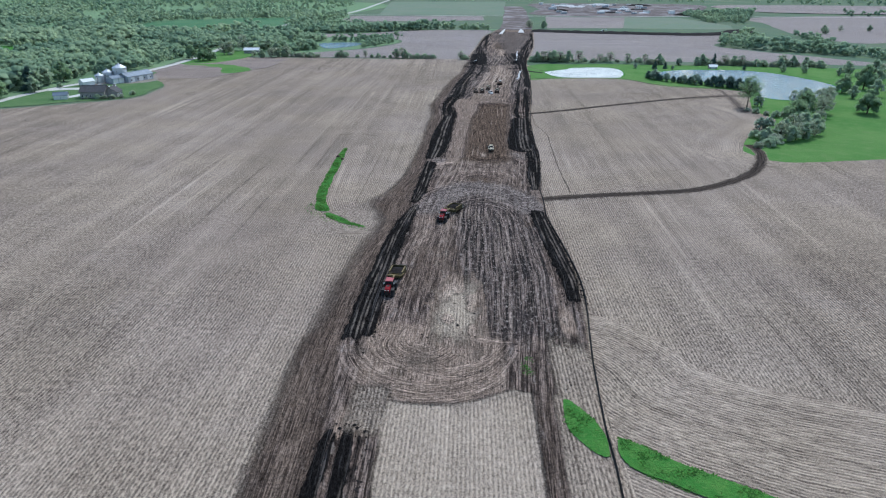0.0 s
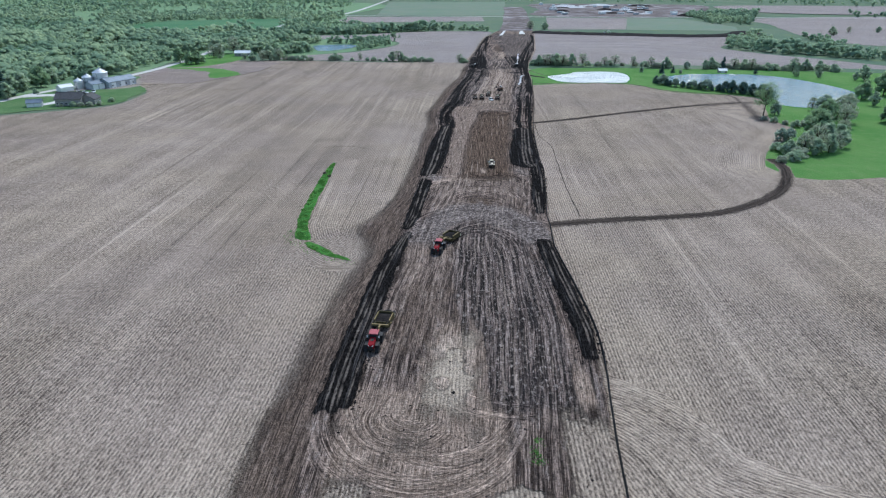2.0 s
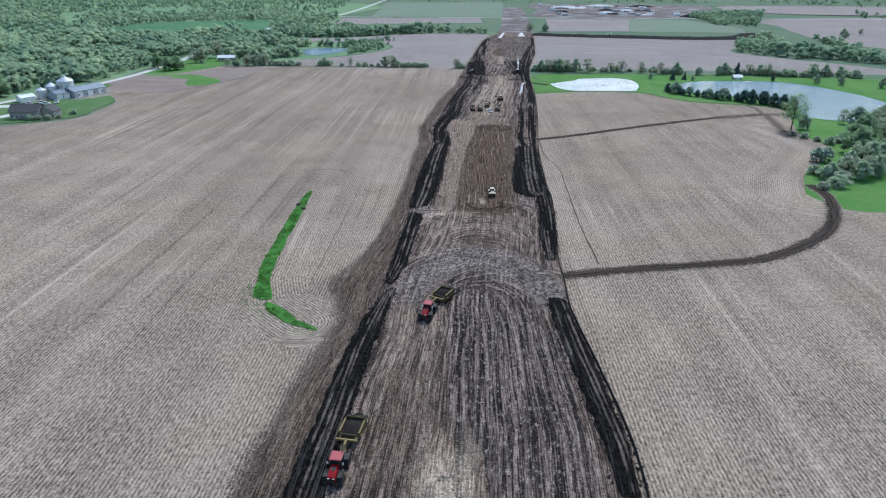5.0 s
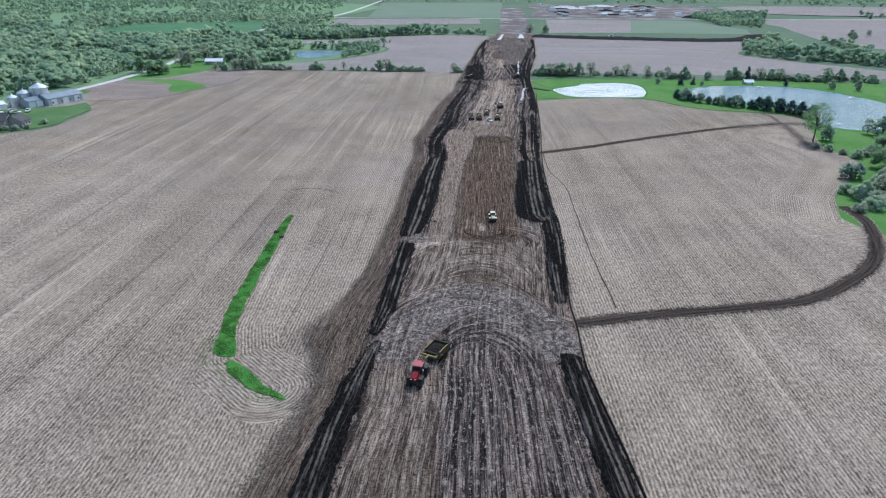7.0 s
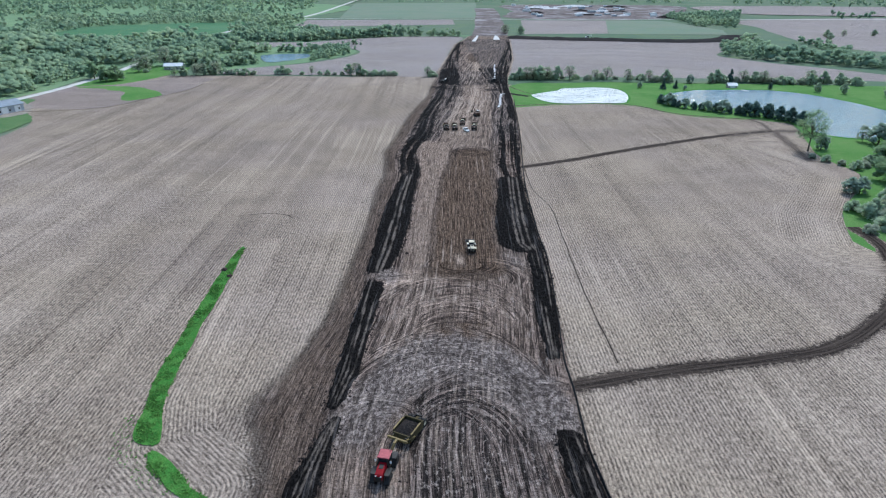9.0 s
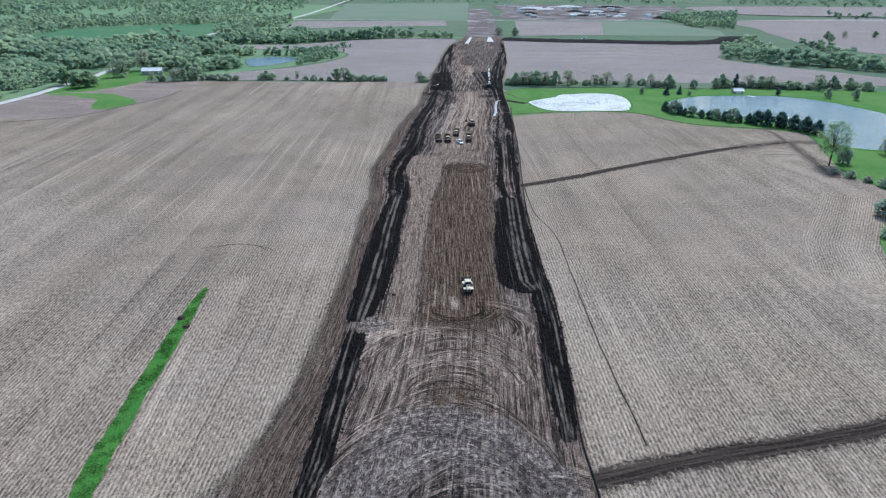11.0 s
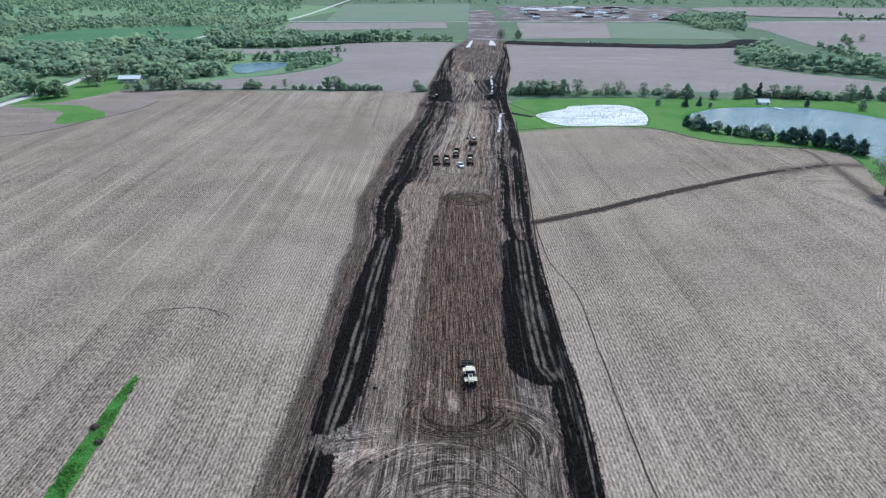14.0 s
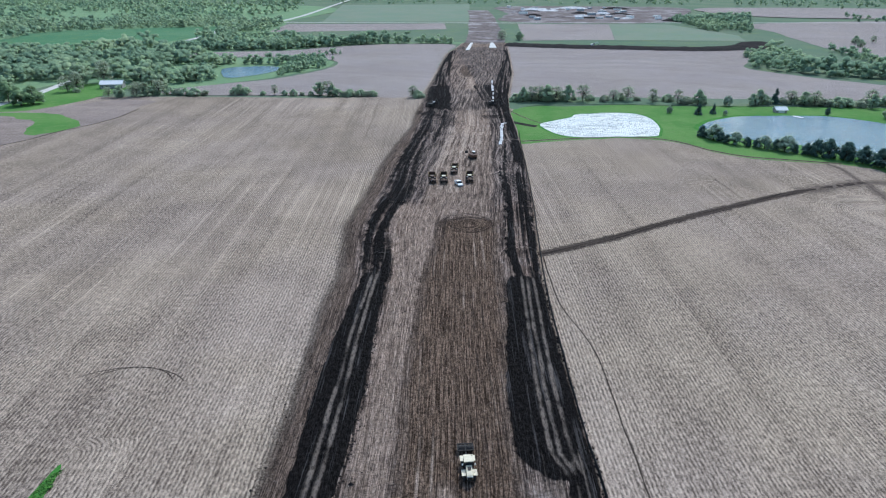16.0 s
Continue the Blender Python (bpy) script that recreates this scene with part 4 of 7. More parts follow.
    black = np.maximum(black, 0.85 * bump01(X + wig, 17, 33, 5) * bump01(Y + 4 * wig, 592, 682, 16))
    black = np.maximum(black, 0.66 * bump01(X + wig, 53, 72, 5) * bump01(Y + 4 * wig, 592, 690, 16) * np.clip(0.9 + 0.5 * value_noise(X * 0.5, Y * 0.02, 34), 0, 1))
    black = np.maximum(black, 0.50 * bump01(Y + 3 * wig, 558, 596, 16) * bump01(X, 2, 66, 8) * np.clip(0.85 + 0.4 * value_noise(X * 0.12, Y * 0.15, 33) - 0.8 * np.exp(-((X - 40) / 6) ** 2), 0, 1))
    damp = np.maximum(damp, 1.0 * bump01(Y, 420, 960, 30) * inside * smooth01((X - inner) / 4 + 0.5) * (1 - bump01(X, np.interp(Y, (404, 440, 464, 514, 546, 630), (9, 13, 16, 26, 30, 37)), np.interp(Y, (404, 440, 464, 514, 546, 630), (34, 40, 42, 48, 51, 57)), 6)))
    brown = 0.62 * bump01(X, L, inner, 3) * (Y < 610)
    shoulder = bump01(X, L - 2, inner - 0.5, 2) * (Y < 610)
    smear = np.clip(0.5 + 0.9 * value_noise(X * 0.35, Y * 0.05, 71) + 0.5 * value_noise(X * 0.9, Y * 0.12, 72), 0, 1)
    wl, wr = np.interp(Y, (270, 283, 318, 358, 405), (2.5, 4, 6.4, 10.5, 18)), np.interp(Y, (281, 318, 374, 400), (24, 27.6, 32.5, 36))
    brown = np.maximum(brown, 1.6 * bump01(X + 0.8 * wig, wl, wr, 6) * bump01(Y + wig, 268, 404, 6))
    brown = np.maximum(brown, 0.22 * np.exp(-((ring - 17) / 9) ** 2) * smooth01((138 + 2 * wig - Y) / 26))
    brown = np.maximum(brown, 0.5 * right_band * early)
    mound = np.hypot((X - 63 - 0.16 * (Y - 775)) / 13, (Y - 775) / 46)
    brown = np.maximum(brown, 0.9 * smooth01((1.05 - mound) / 0.15))
    brown = np.maximum(brown, 1.4 * smooth01((6 + 5 * wig - np.hypot(X - 11, (Y - 240) * 0.7)) / 6))
    pale = 0.40 * np.exp(-((Y - 216 - 0.004 * (X - 8) ** 2 * -1) / 9) ** 2) * bump01(X, -16, 31, 6)
    pale = np.maximum(pale, 1.1 * shoulder * smear * smooth01((inner - X) / 6) * (1 - 0.6 * smooth01((Y - 350) / 30)))
    trod = np.exp(-((X + 25) / 6.5) ** 2 - ((Y - 213) / 10) ** 2)
    pale = pale * (1 - 0.8 * trod)
    pale = np.maximum(pale, 0.40 * bump01(Y, 222, 276, 8) * bump01(X, -9, 27, 5))
    pale = np.maximum(pale, 0.62 * bump01(X, np.interp(Y, (265, 359), (-5, 1)), wl, 3) * bump01(Y, 262, 420, 8))
    pale = np.maximum(pale, 0.85 * np.exp(-((X + 6) / 4.5) ** 2 - ((Y - 267) / 6) ** 2))
    dump = np.exp(-((X - 12.6) / (1.9 + 0.5 * wig)) ** 4 - ((Y - 279) / 5) ** 4)
    pale = np.maximum(pale, 1.2 * dump)
    pale = np.maximum(pale, 0.58 * bump01(X, np.interp(Y, (404, 440, 464, 514, 546, 630), (9, 13, 16, 26, 30, 37)), np.interp(Y, (404, 440, 464, 514, 546, 630), (34, 40, 42, 48, 51, 57)), 4) * bump01(Y, 404, 660, 10))
    pale = np.maximum(pale, 0.75 * np.exp(-((X - np.interp(Y, (520, 660, 760), (39, 47, 62))) / 4) ** 2) * bump01(Y, 520, 780, 20))
    pale = np.maximum(pale, 0.8 * np.exp(-((mound - 1.12) / 0.09) ** 2))
    pale = np.maximum(pale, 1.3 * np.exp(-((X - np.interp(Y, (489, 512, 570, 628, 691), (31, 34, 41, 48, 54)) - 1.2 * np.sin(Y * 0.07)) / 3.0) ** 2) * bump01(Y, 485, 720, 16))
    pale = np.maximum(pale, 0.5 * bump01(Y, 860, 1010, 20) * bump01(X, np.interp(Y, (860, 1010), (62, 80)), np.interp(Y, (860, 1010), (92, 112)), 5))
    pale = np.maximum(pale, 0.4 * bump01(X, -15, 24, 4) * bump01(Y, 140, 200, 10) * smooth01((3 - X) / 8 + 0.3))
    pale = np.maximum(pale, 1.0 * bump01(X, -22, 9, 6) * bump01(Y, 97, 128, 10))
    heart = np.exp(-((X + 1 - 0.10 * (Y - 132)) / (7.0 + 1.3 * wig - 0.06 * (Y - 132))) ** 4 - ((Y - 135) / 19) ** 4)
    pale = np.maximum(pale, 1.5 * heart)
    pale = np.maximum(pale, 0.9 * np.exp(-((X + 13) / (5 + wig)) ** 4 - ((Y - 121) / 6) ** 2))
    stub = np.maximum(stub, 0.80 * heart * smooth01(0.75 + 1.2 * value_noise(X * 0.35, Y * 0.2, 75)))
    brown = np.maximum(brown, 0.55 * bump01(X, -14, 3, 5) * bump01(Y + 2 * wig, 140, 176, 12) * (1 - heart))
    pale = np.maximum(pale, 1.25 * np.exp(-((X - 25) / 3) ** 2 - ((Y - 129) / 7) ** 2))
    pale = np.maximum(pale, 0.50 * bump01(X, -15, -8, 4) * bump01(Y, 165, 206, 12))
    straw = np.maximum(heart, 0.6 * bump01(X + wig, -15, 12, 5) * smooth01((102 + 2 * wig - Y) / 8))
    pale = np.maximum(pale, 1.3 * np.exp(-((X + 20.5) / 3) ** 4 - ((Y - 92) / 5) ** 4))
    around = np.hypot(X - 15, Y - 275)
    brown = np.maximum(brown, 1.1 * np.exp(-((around - 7.5) / 3.0) ** 2) * (Y < 282))
    ash = 0.95 * bump01(crest + 1.2 * wig, 24, 43, 9) * smooth01((Y - 194) / 12) * bump01(X, -19, 32, 4)
    ash = np.maximum(ash, 1.0 * np.exp(-((X + 7.5) / 4.5) ** 2 - ((Y - 269) / 6) ** 2))
    ash = np.maximum(ash, 0.7 * np.exp(-((X - 29 - 0.2 * (277 - Y)) / 4) ** 2 - ((Y - 278) / 7) ** 2))
    ash = np.maximum(ash, 0.20 * bump01(X, np.interp(Y, (265, 359), (-3, 2)), wl, 3) * bump01(Y, 276, 400, 12))
    ash = np.maximum(ash, 0.5 * bump01(Y, 440, 700, 60) * inside * value_noise(X * 0.15, Y * 0.05, 14))
    brown = brown * (1 - 0.8 * dump)
    brown = np.maximum(brown, 0.9 * trod * np.clip(0.7 + 0.8 * value_noise(X * 0.4, Y * 0.4, 73), 0, 1))
    stub = stub * (1 - 0.8 * trod)
    # single wheel tracks that wander down the bed and break off
    rut = np.zeros_like(X)
    deep = np.zeros_like(X)
    rs = np.random.RandomState(11)
    for k in range(250):
        f0 = rs.uniform(0.24, 0.86)
        ya = rs.uniform(100, 400) if k % 5 < 3 else rs.uniform(360, 900)
        yb = ya + rs.uniform(25, 120)
        gauge, sgn = rs.uniform(2.0, 2.9), (1 if rs.rand() < 0.5 else -1) * rs.uniform(0.25, 0.8)
        ph, amp = rs.uniform(0, 6), rs.uniform(0.3, 1.4) if k % 5 < 3 else rs.uniform(0.6, 2.6)
        far = k >= 170
        if far:
            f0, ya, amp, sgn = rs.uniform(0.34, 0.76), rs.uniform(385, 600), rs.uniform(0.6, 2.4), rs.choice([-0.9, -0.6, 0.6, 0.9])
            yb = ya + rs.uniform(30, 110)
        base = np.interp(ys1, *LEFT_EDGE) * (1 - f0) + np.interp(ys1, *RIGHT_EDGE) * f0 + amp * np.sin(ys1 * 0.035 + ph)
        on = bump01(ys1, ya, yb, 14) * np.clip(0.7 + 0.9 * value_noise(ys1 * 0.11, np.full_like(ys1, k * 3.7), 61), 0, 1)
        for side in (-0.5, 0.5):
            d = np.exp(-((X - (base + side * gauge)[:, None]) / (0.55 if far else 0.30 if k % 5 < 3 else 0.65)) ** 2) * on[:, None]
            rut = np.where(np.abs(sgn * d) > np.abs(rut), sgn * d, rut)
            deep = np.maximum(deep, d)
    # turns: middle, stretch across, inner and outer radius, from and to angle, bundles, shade
    turn_r, turn_s, turn_w, turn_tone, turn_shade = U.copy(), Y.copy(), np.zeros_like(X), np.zeros_like(X), np.zeros_like(X)
    bed = bump01(X, np.interp(Y, (50, 120, 140, 208, 266, 361, 389, 446, 507, 590), (-26, -26, -18, -14, -9, -1, -9, -2, 6, 15)), R - 1, 3)
    for cx, cy, ex, r0, r1, a0, a1, count, shade in TURNS:
        if cy + r1 < y0 - 30 or cy - r1 > y1 + 30:
            continue
        for k in range(count):
            r = r0 + (r1 - r0) * (k + rs.uniform(0.1, 0.9)) / count
            ox, oy, wide = rs.normal() * 0.07 * r1, rs.normal() * 0.07 * r1, min((r1 - r0) / count, 2.0) * rs.uniform(0.4, 1.2)
            sx = ex * rs.uniform(0.88, 1.14)
            dist = np.hypot((X - cx - ox) / sx, Y - cy - oy)
            swing = np.mod(np.arctan2(Y - cy - oy, (X - cx - ox) / sx) - a0 + 0.5, 2 * math.pi) - 0.5
            span = a1 - a0
            gate = 1.0 if span > 6 else bump01(swing, span * rs.uniform(-0.08, 0.25), span * rs.uniform(0.75, 1.08), 0.35)
            gate = gate * bed
            env = smooth01(1.6 - np.abs(dist - r) / wide) * gate * (0.72 if 230 < cy < 250 else 1)
            hit = env > np.maximum(turn_w * 0.9, 0.2)
            turn_r[hit], turn_s[hit], turn_tone[hit] = dist[hit], (swing * r)[hit], rs.rand()
            turn_shade[hit] = shade + rs.uniform(-0.14, 0.14)
            turn_w = np.maximum(turn_w, env)
            line = np.exp(-((dist - r - wide * rs.uniform(-0.4, 0.4)) / 0.30) ** 2) * gate * np.clip(0.5 + value_noise(swing * r * 0.12, dist * 0.2, 90 + k), 0, 1) * (rs.choice([-0.45, 0.75, 0.75]) if 230 < cy < 250 else rs.choice([-0.7, 0.5]) if shade > -0.1 else -0.8)
            rut = np.where(np.abs(line) > np.abs(rut), line, rut)
            deep = np.maximum(deep, np.abs(line))
    rut = rut * (1 - 0.55 * np.clip(black, 0, 1)) * (0.85 + 0.3 * value_noise(X * 0.6, Y * 0.25, 8))
    rut = np.where(stripes > np.abs(rut), stripes, rut) * (1 - smooth01(stub * 1.6 - 0.5))
    clod = np.abs(value_noise(X * 1.3, Y * 1.1, 4)) + 0.6 * np.abs(value_noise(X * 2.6, Y * 2.3, 5))
    Z = 0.03 + inside * (0.10 + 0.10 * value_noise(X * 0.25, Y * 0.06, 6) - 0.10 * deep + 0.05 * clod + heap * (0.9 + 0.55 * clod) - 0.35 * stripes * heap + 0.12 * brown * clod)
    Z = Z * (1 - 0.6 * smooth01(stub * 2 - 1)) + 0.01
    Z = np.maximum(Z, 0.012)
    verts = np.stack([X, Y, Z], -1).reshape(-1, 3)
    idx = np.arange(rows * cols).reshape(rows, cols)
    quads = np.stack([idx[:-1, :-1], idx[:-1, 1:], idx[1:, 1:], idx[1:, :-1]], -1).reshape(-1, 4)
    me = bpy.data.meshes.new(name)
    me.vertices.add(len(verts))
    me.vertices.foreach_set("co", verts.ravel())
    me.loops.add(quads.size)
    me.loops.foreach_set("vertex_index", quads.ravel())
    me.polygons.add(len(quads))
    me.polygons.foreach_set("loop_start", np.arange(0, quads.size, 4))
    me.polygons.foreach_set("use_smooth", np.ones(len(quads), bool))
    me.update(calc_edges=True)
    uv = me.uv_layers.new(name="UVMap")
    uv.data.foreach_set("uv", np.stack([U.ravel()[quads.ravel()], Y.ravel()[quads.ravel()]], -1).ravel())
    for key, arr in (("stub", stub), ("black", black), ("brown", brown), ("pale", pale), ("rut", rut), ("damp", damp), ("ash", ash), ("straw", straw),
                     ("turn_r", turn_r), ("turn_s", turn_s), ("turn_w", turn_w), ("turn_tone", turn_tone), ("turn_shade", turn_shade)):
        at = me.attributes.new(key, "FLOAT", "POINT")
        at.data.foreach_set("value", arr.ravel().astype(np.float32))
    me.materials.append(M_EARTH)
    return tagged(new(name, me), label, "road bed", kind="structure")


earthwork("road_bed_near", 40, 420, 0.36, 0.31, "stripped earth road bed with black topsoil windrows and wheel ruts")
earthwork("road_bed_far", 420, 1010, 0.9, 0.5, "stripped earth road bed running on to the far road")
ribbon("road_bed_end", [(96, 1000), (108, 1100), (118, 1200), (132, 1370), (150, 1560), (165, 1800)], 50, 0.05, M_QUARRY, "pale graded earth strip beyond the black banks", "road bed", 0.2, 0.2, step=8)

# ---- trees ----
def leaf_quads(centres, radii, per, size, rs, flat=0.75, inner=0.68, tumble=0.38, lift=1.3):
    """Small leaf sprays over the surface of many clumps: vertices, and a tone for each."""
    n = len(centres)
    d = rs.normal(size=(n, per, 3))
    d /= np.linalg.norm(d, axis=2, keepdims=True)
    r = radii[:, None, None] * rs.uniform(inner, 1.08, (n, per, 1))
    d2 = d * np.array((1, 1, flat))
    c = centres[:, None, :] + d2 * r
    nrm = d + np.array((0, 0, lift)) + rs.normal(scale=tumble, size=d.shape)
    nrm /= np.linalg.norm(nrm, axis=2, keepdims=True)
    t = np.cross(nrm, rs.normal(size=d.shape))
    t /= np.linalg.norm(t, axis=2, keepdims=True) + 1e-9
    b = np.cross(nrm, t)
    s = size * rs.uniform(0.55, 1.25, (n, per, 1))
    q = np.stack([c - t * s - b * s * 0.6, c + t * s * 0.9 - b * s * 0.8, c + t * s + b * s * 0.7, c - t * s * 0.8 + b * s], 2)
    tone = np.repeat(rs.rand(n), per * 4)
    soft = d * 0.38 + np.array((0, 0, 0.85))
    soft /= np.linalg.norm(soft, axis=2, keepdims=True)
    return q.reshape(-1, 3), tone, np.repeat(soft.reshape(-1, 3), 4, 0)


def unit_lump(fine):
    """A small rounded lump: vertices and triangles."""
    bm = bmesh.new()
    bmesh.ops.create_icosphere(bm, subdivisions=2 if fine else 1, radius=1)
    v, f = np.array([q.co[:] for q in bm.verts]), np.array([[q.index for q in p.verts] for p in bm.faces])
    bm.free()
    return v, f


def leaf_lumps(centres, radii, rs, tone, fine=False, flat=0.62):
    """Uneven rounded masses of foliage behind the sprays: vertices, triangles, tones and soft normals."""
    v, f = unit_lump(fine)
    n, m = len(centres), len(v)
    size = radii[:, None, None] * rs.uniform(0.72, 1.22, (n, m, 1))
    co = centres[:, None, :] + v[None] * size * np.array((1, 1, flat))
    soft = v * 0.50 + np.array((0, 0, 0.70))
    soft /= np.linalg.norm(soft, axis=1, keepdims=True)
    tri = (np.arange(n)[:, None, None] * m + f[None]).reshape(-1, 3)
    tones = np.clip(np.repeat(tone, m).reshape(n, m) + rs.uniform(-0.22, 0.22, (n, m)), 0, 1)
    return co.reshape(-1, 3), tri, tones.ravel(), np.tile(soft, (n, 1))


def crown_mesh(name, quads, lumps, material):
    """Leaf sprays and lumps in one mesh."""
    (qv, qt, qs), (lv, lt, ltone, ls) = quads, lumps
    k, nq = len(qv) // 4, len(qv)
    me = bpy.data.meshes.new(name)
    co = np.concatenate([qv, lv])
    me.vertices.add(len(co))
    me.vertices.foreach_set("co", np.ascontiguousarray(co, dtype=np.float32).ravel())
    loops = np.concatenate([np.arange(nq), (lt + nq).ravel()]).astype(np.int32)
    me.loops.add(len(loops))
    me.loops.foreach_set("vertex_index", loops)
    me.polygons.add(k + len(lt))
    me.polygons.foreach_set("loop_start", np.concatenate([np.arange(0, nq, 4), nq + np.arange(0, len(lt) * 3, 3)]).astype(np.int32))
    me.polygons.foreach_set("use_smooth", np.ones(k + len(lt), bool))
    me.update(calc_edges=True)
    me.attributes.new("tone", "FLOAT", "POINT").data.foreach_set("value", np.concatenate([qt, ltone]).astype(np.float32))
    me.attributes.new("custom_normal", "FLOAT_VECTOR", "POINT").data.foreach_set("vector", np.ascontiguousarray(np.concatenate([qs, ls]), dtype=np.float32).ravel())
    me.materials.append(material)
    return me


def quad_mesh(name, verts, tone, material, soft=None):
    k = len(verts) // 4
    me = bpy.data.meshes.new(name)
    me.vertices.add(len(verts))
    me.vertices.foreach_set("co", np.ascontiguousarray(verts, dtype=np.float32).ravel())
    me.loops.add(k * 4)
    me.loops.foreach_set("vertex_index", np.arange(k * 4, dtype=np.int32))
    me.polygons.add(k)
    me.polygons.foreach_set("loop_start", np.arange(0, k * 4, 4, dtype=np.int32))
    me.update(calc_edges=True)
    at = me.attributes.new("tone", "FLOAT", "POINT")
    at.data.foreach_set("value", tone.astype(np.float32))
    if soft is not None:
        me.polygons.foreach_set("use_smooth", np.ones(k, bool))
        nm = me.attributes.new("custom_normal", "FLOAT_VECTOR", "POINT")
        nm.data.foreach_set("vector", np.ascontiguousarray(soft, dtype=np.float32).ravel())
    me.materials.append(material)
    return me


def make_tree(name, height, spread, seed, leaf, material, trunk_frac=0.3, clumps=26, per=36, shape="round", open_crown=False):
    """A tree at the origin: trunk with limbs, and a crown of leaf sprays in uneven clumps."""
    rs = np.random.RandomState(seed)
    root = new(name)
    bm = bmesh.new()
    z0 = height * trunk_frac
    r0 = height * (0.017 if open_crown else 0.028)
    tube(bm, (0, 0, -0.3), (0.1, 0.05, z0), r0 * 1.25, r0 * 0.85, 9)
    centres, radii = [], []
    for i in range(clumps):
        a = rs.uniform(0, 2 * math.pi)
        if shape == "cone":
            h = rs.uniform(0, 1) ** 0.8
            rr = spread * (1 - h) * rs.uniform(0.35, 0.9)
            zc = z0 * 0.3 + (height - z0 * 0.3) * h * 0.93
            rad = spread * (0.32 * (1 - h) + 0.10)
        else:
            h = rs.uniform(0, 1)
            prof = math.sin(math.pi * ((0.16 if open_crown else 0.27) + (0.80 if open_crown else 0.69) * h)) ** 0.75
            rr = spread * prof * (rs.uniform(0.15, 1.0) ** 0.6) * 0.84
            zc = z0 + (height - z0) * ((0.10 if open_crown and trunk_frac > 0.2 else 0.03) + 0.90 * h)
            rad = spread * rs.uniform(0.17, 0.32) * (0.72 if open_crown else 1.18)
        centres.append((rr * math.cos(a), rr * math.sin(a), zc))
        radii.append(rad)
    tube(bm, (0.1, 0.05, z0), (0.0, 0.0, height * 0.9), r0 * 0.8, r0 * 0.12, 7)
    for c in centres[: (24 if open_crown else 11)]:
        fork = z0 + (c[2] - z0) * rs.uniform(0.1, 0.5) if c[2] > z0 else c[2] * 0.7
        mid = (c[0] * 0.45, c[1] * 0.45, fork + (c[2] - fork) * 0.4)
        tube(bm, (0.05, 0, fork), mid, r0 * 0.5, r0 * 0.32, 6)
        tube(bm, mid, c, r0 * 0.32, r0 * 0.10, 5)
    part("trunk", bm, M_BARK, root)
    v, tone, soft = leaf_quads(np.array(centres), np.array(radii), per, leaf, rs)
    if open_crown:
        crown = new("crown", quad_mesh("crown", v, tone, material, soft))
    else:
        crown = new("crown", crown_mesh("crown", (v, tone, soft), leaf_lumps(np.array(centres), np.array(radii) * 0.66, rs, rs.rand(len(radii)), False, 0.9), material))
    crown.parent = root
    return root


TREES = {
    "ash": make_tree("tree", 10, 4.2, 1, 0.19, M_LEAF, 0.10, 46, 46),
    "oak": make_tree("tree", 10, 5.0, 2, 0.20, M_LEAF_YOUNG, 0.12, 50, 46),
    "grey": make_tree("tree", 10, 4.2, 3, 0.17, M_LEAF_GREY, 0.08, 60, 28, open_crown=True),
    "open": make_tree("tree", 14, 6.6, 4, 0.17, M_LEAF_YOUNG, 0.26, 90, 34, open_crown=True),
    "ever": make_tree("evergreen_tree", 8, 3.0, 5, 0.19, M_LEAF_DARK, 0.06, 50, 46, "cone"),
    "ball": make_tree("small_tree", 6, 2.8, 6, 0.16, M_LEAF_DARK, 0.04, 46, 42),
    "light": make_tree("small_tree", 5, 2.2, 7, 0.15, M_LEAF_GREEN_GREY, 0.08, 34, 40),
    "bush": make_tree("shrub", 4, 3.2, 8, 0.16, M_LEAF, 0.03, 38, 34),
    "dkbush": make_tree("shrub", 4, 3.0, 9, 0.16, M_LEAF_GREY, 0.03, 38, 32),
}
USED = set()


def plant(kind, x, y, height, label, group, wide=1.0, seed=0, z=0.0):
    src = TREES[kind]
    height = height * 0.62 if kind in ("bush", "dkbush") else height
    base = {"open": 14, "ever": 8, "ball": 6, "light": 5, "bush": 4, "dkbush": 4}.get(kind, 10)
    s = height / base
    rz = (x * 37.1 + y * 17.3 + seed) % 360
    m = Matrix.Translation((x, y, z)) @ Matrix.Rotation(radians(rz), 4, "Z") @ Matrix.Diagonal((s * wide, s * wide, s, 1))
    if kind in USED:
        ob = copy_thing(src, m)
    else:
        USED.add(kind)
        src.matrix_basis = m
        ob = src
    return tagged(ob, label, "shrub" if "bush" in kind else "tree", group)


rt = random.Random(5)
HR = "hedge trees beyond the ponds"
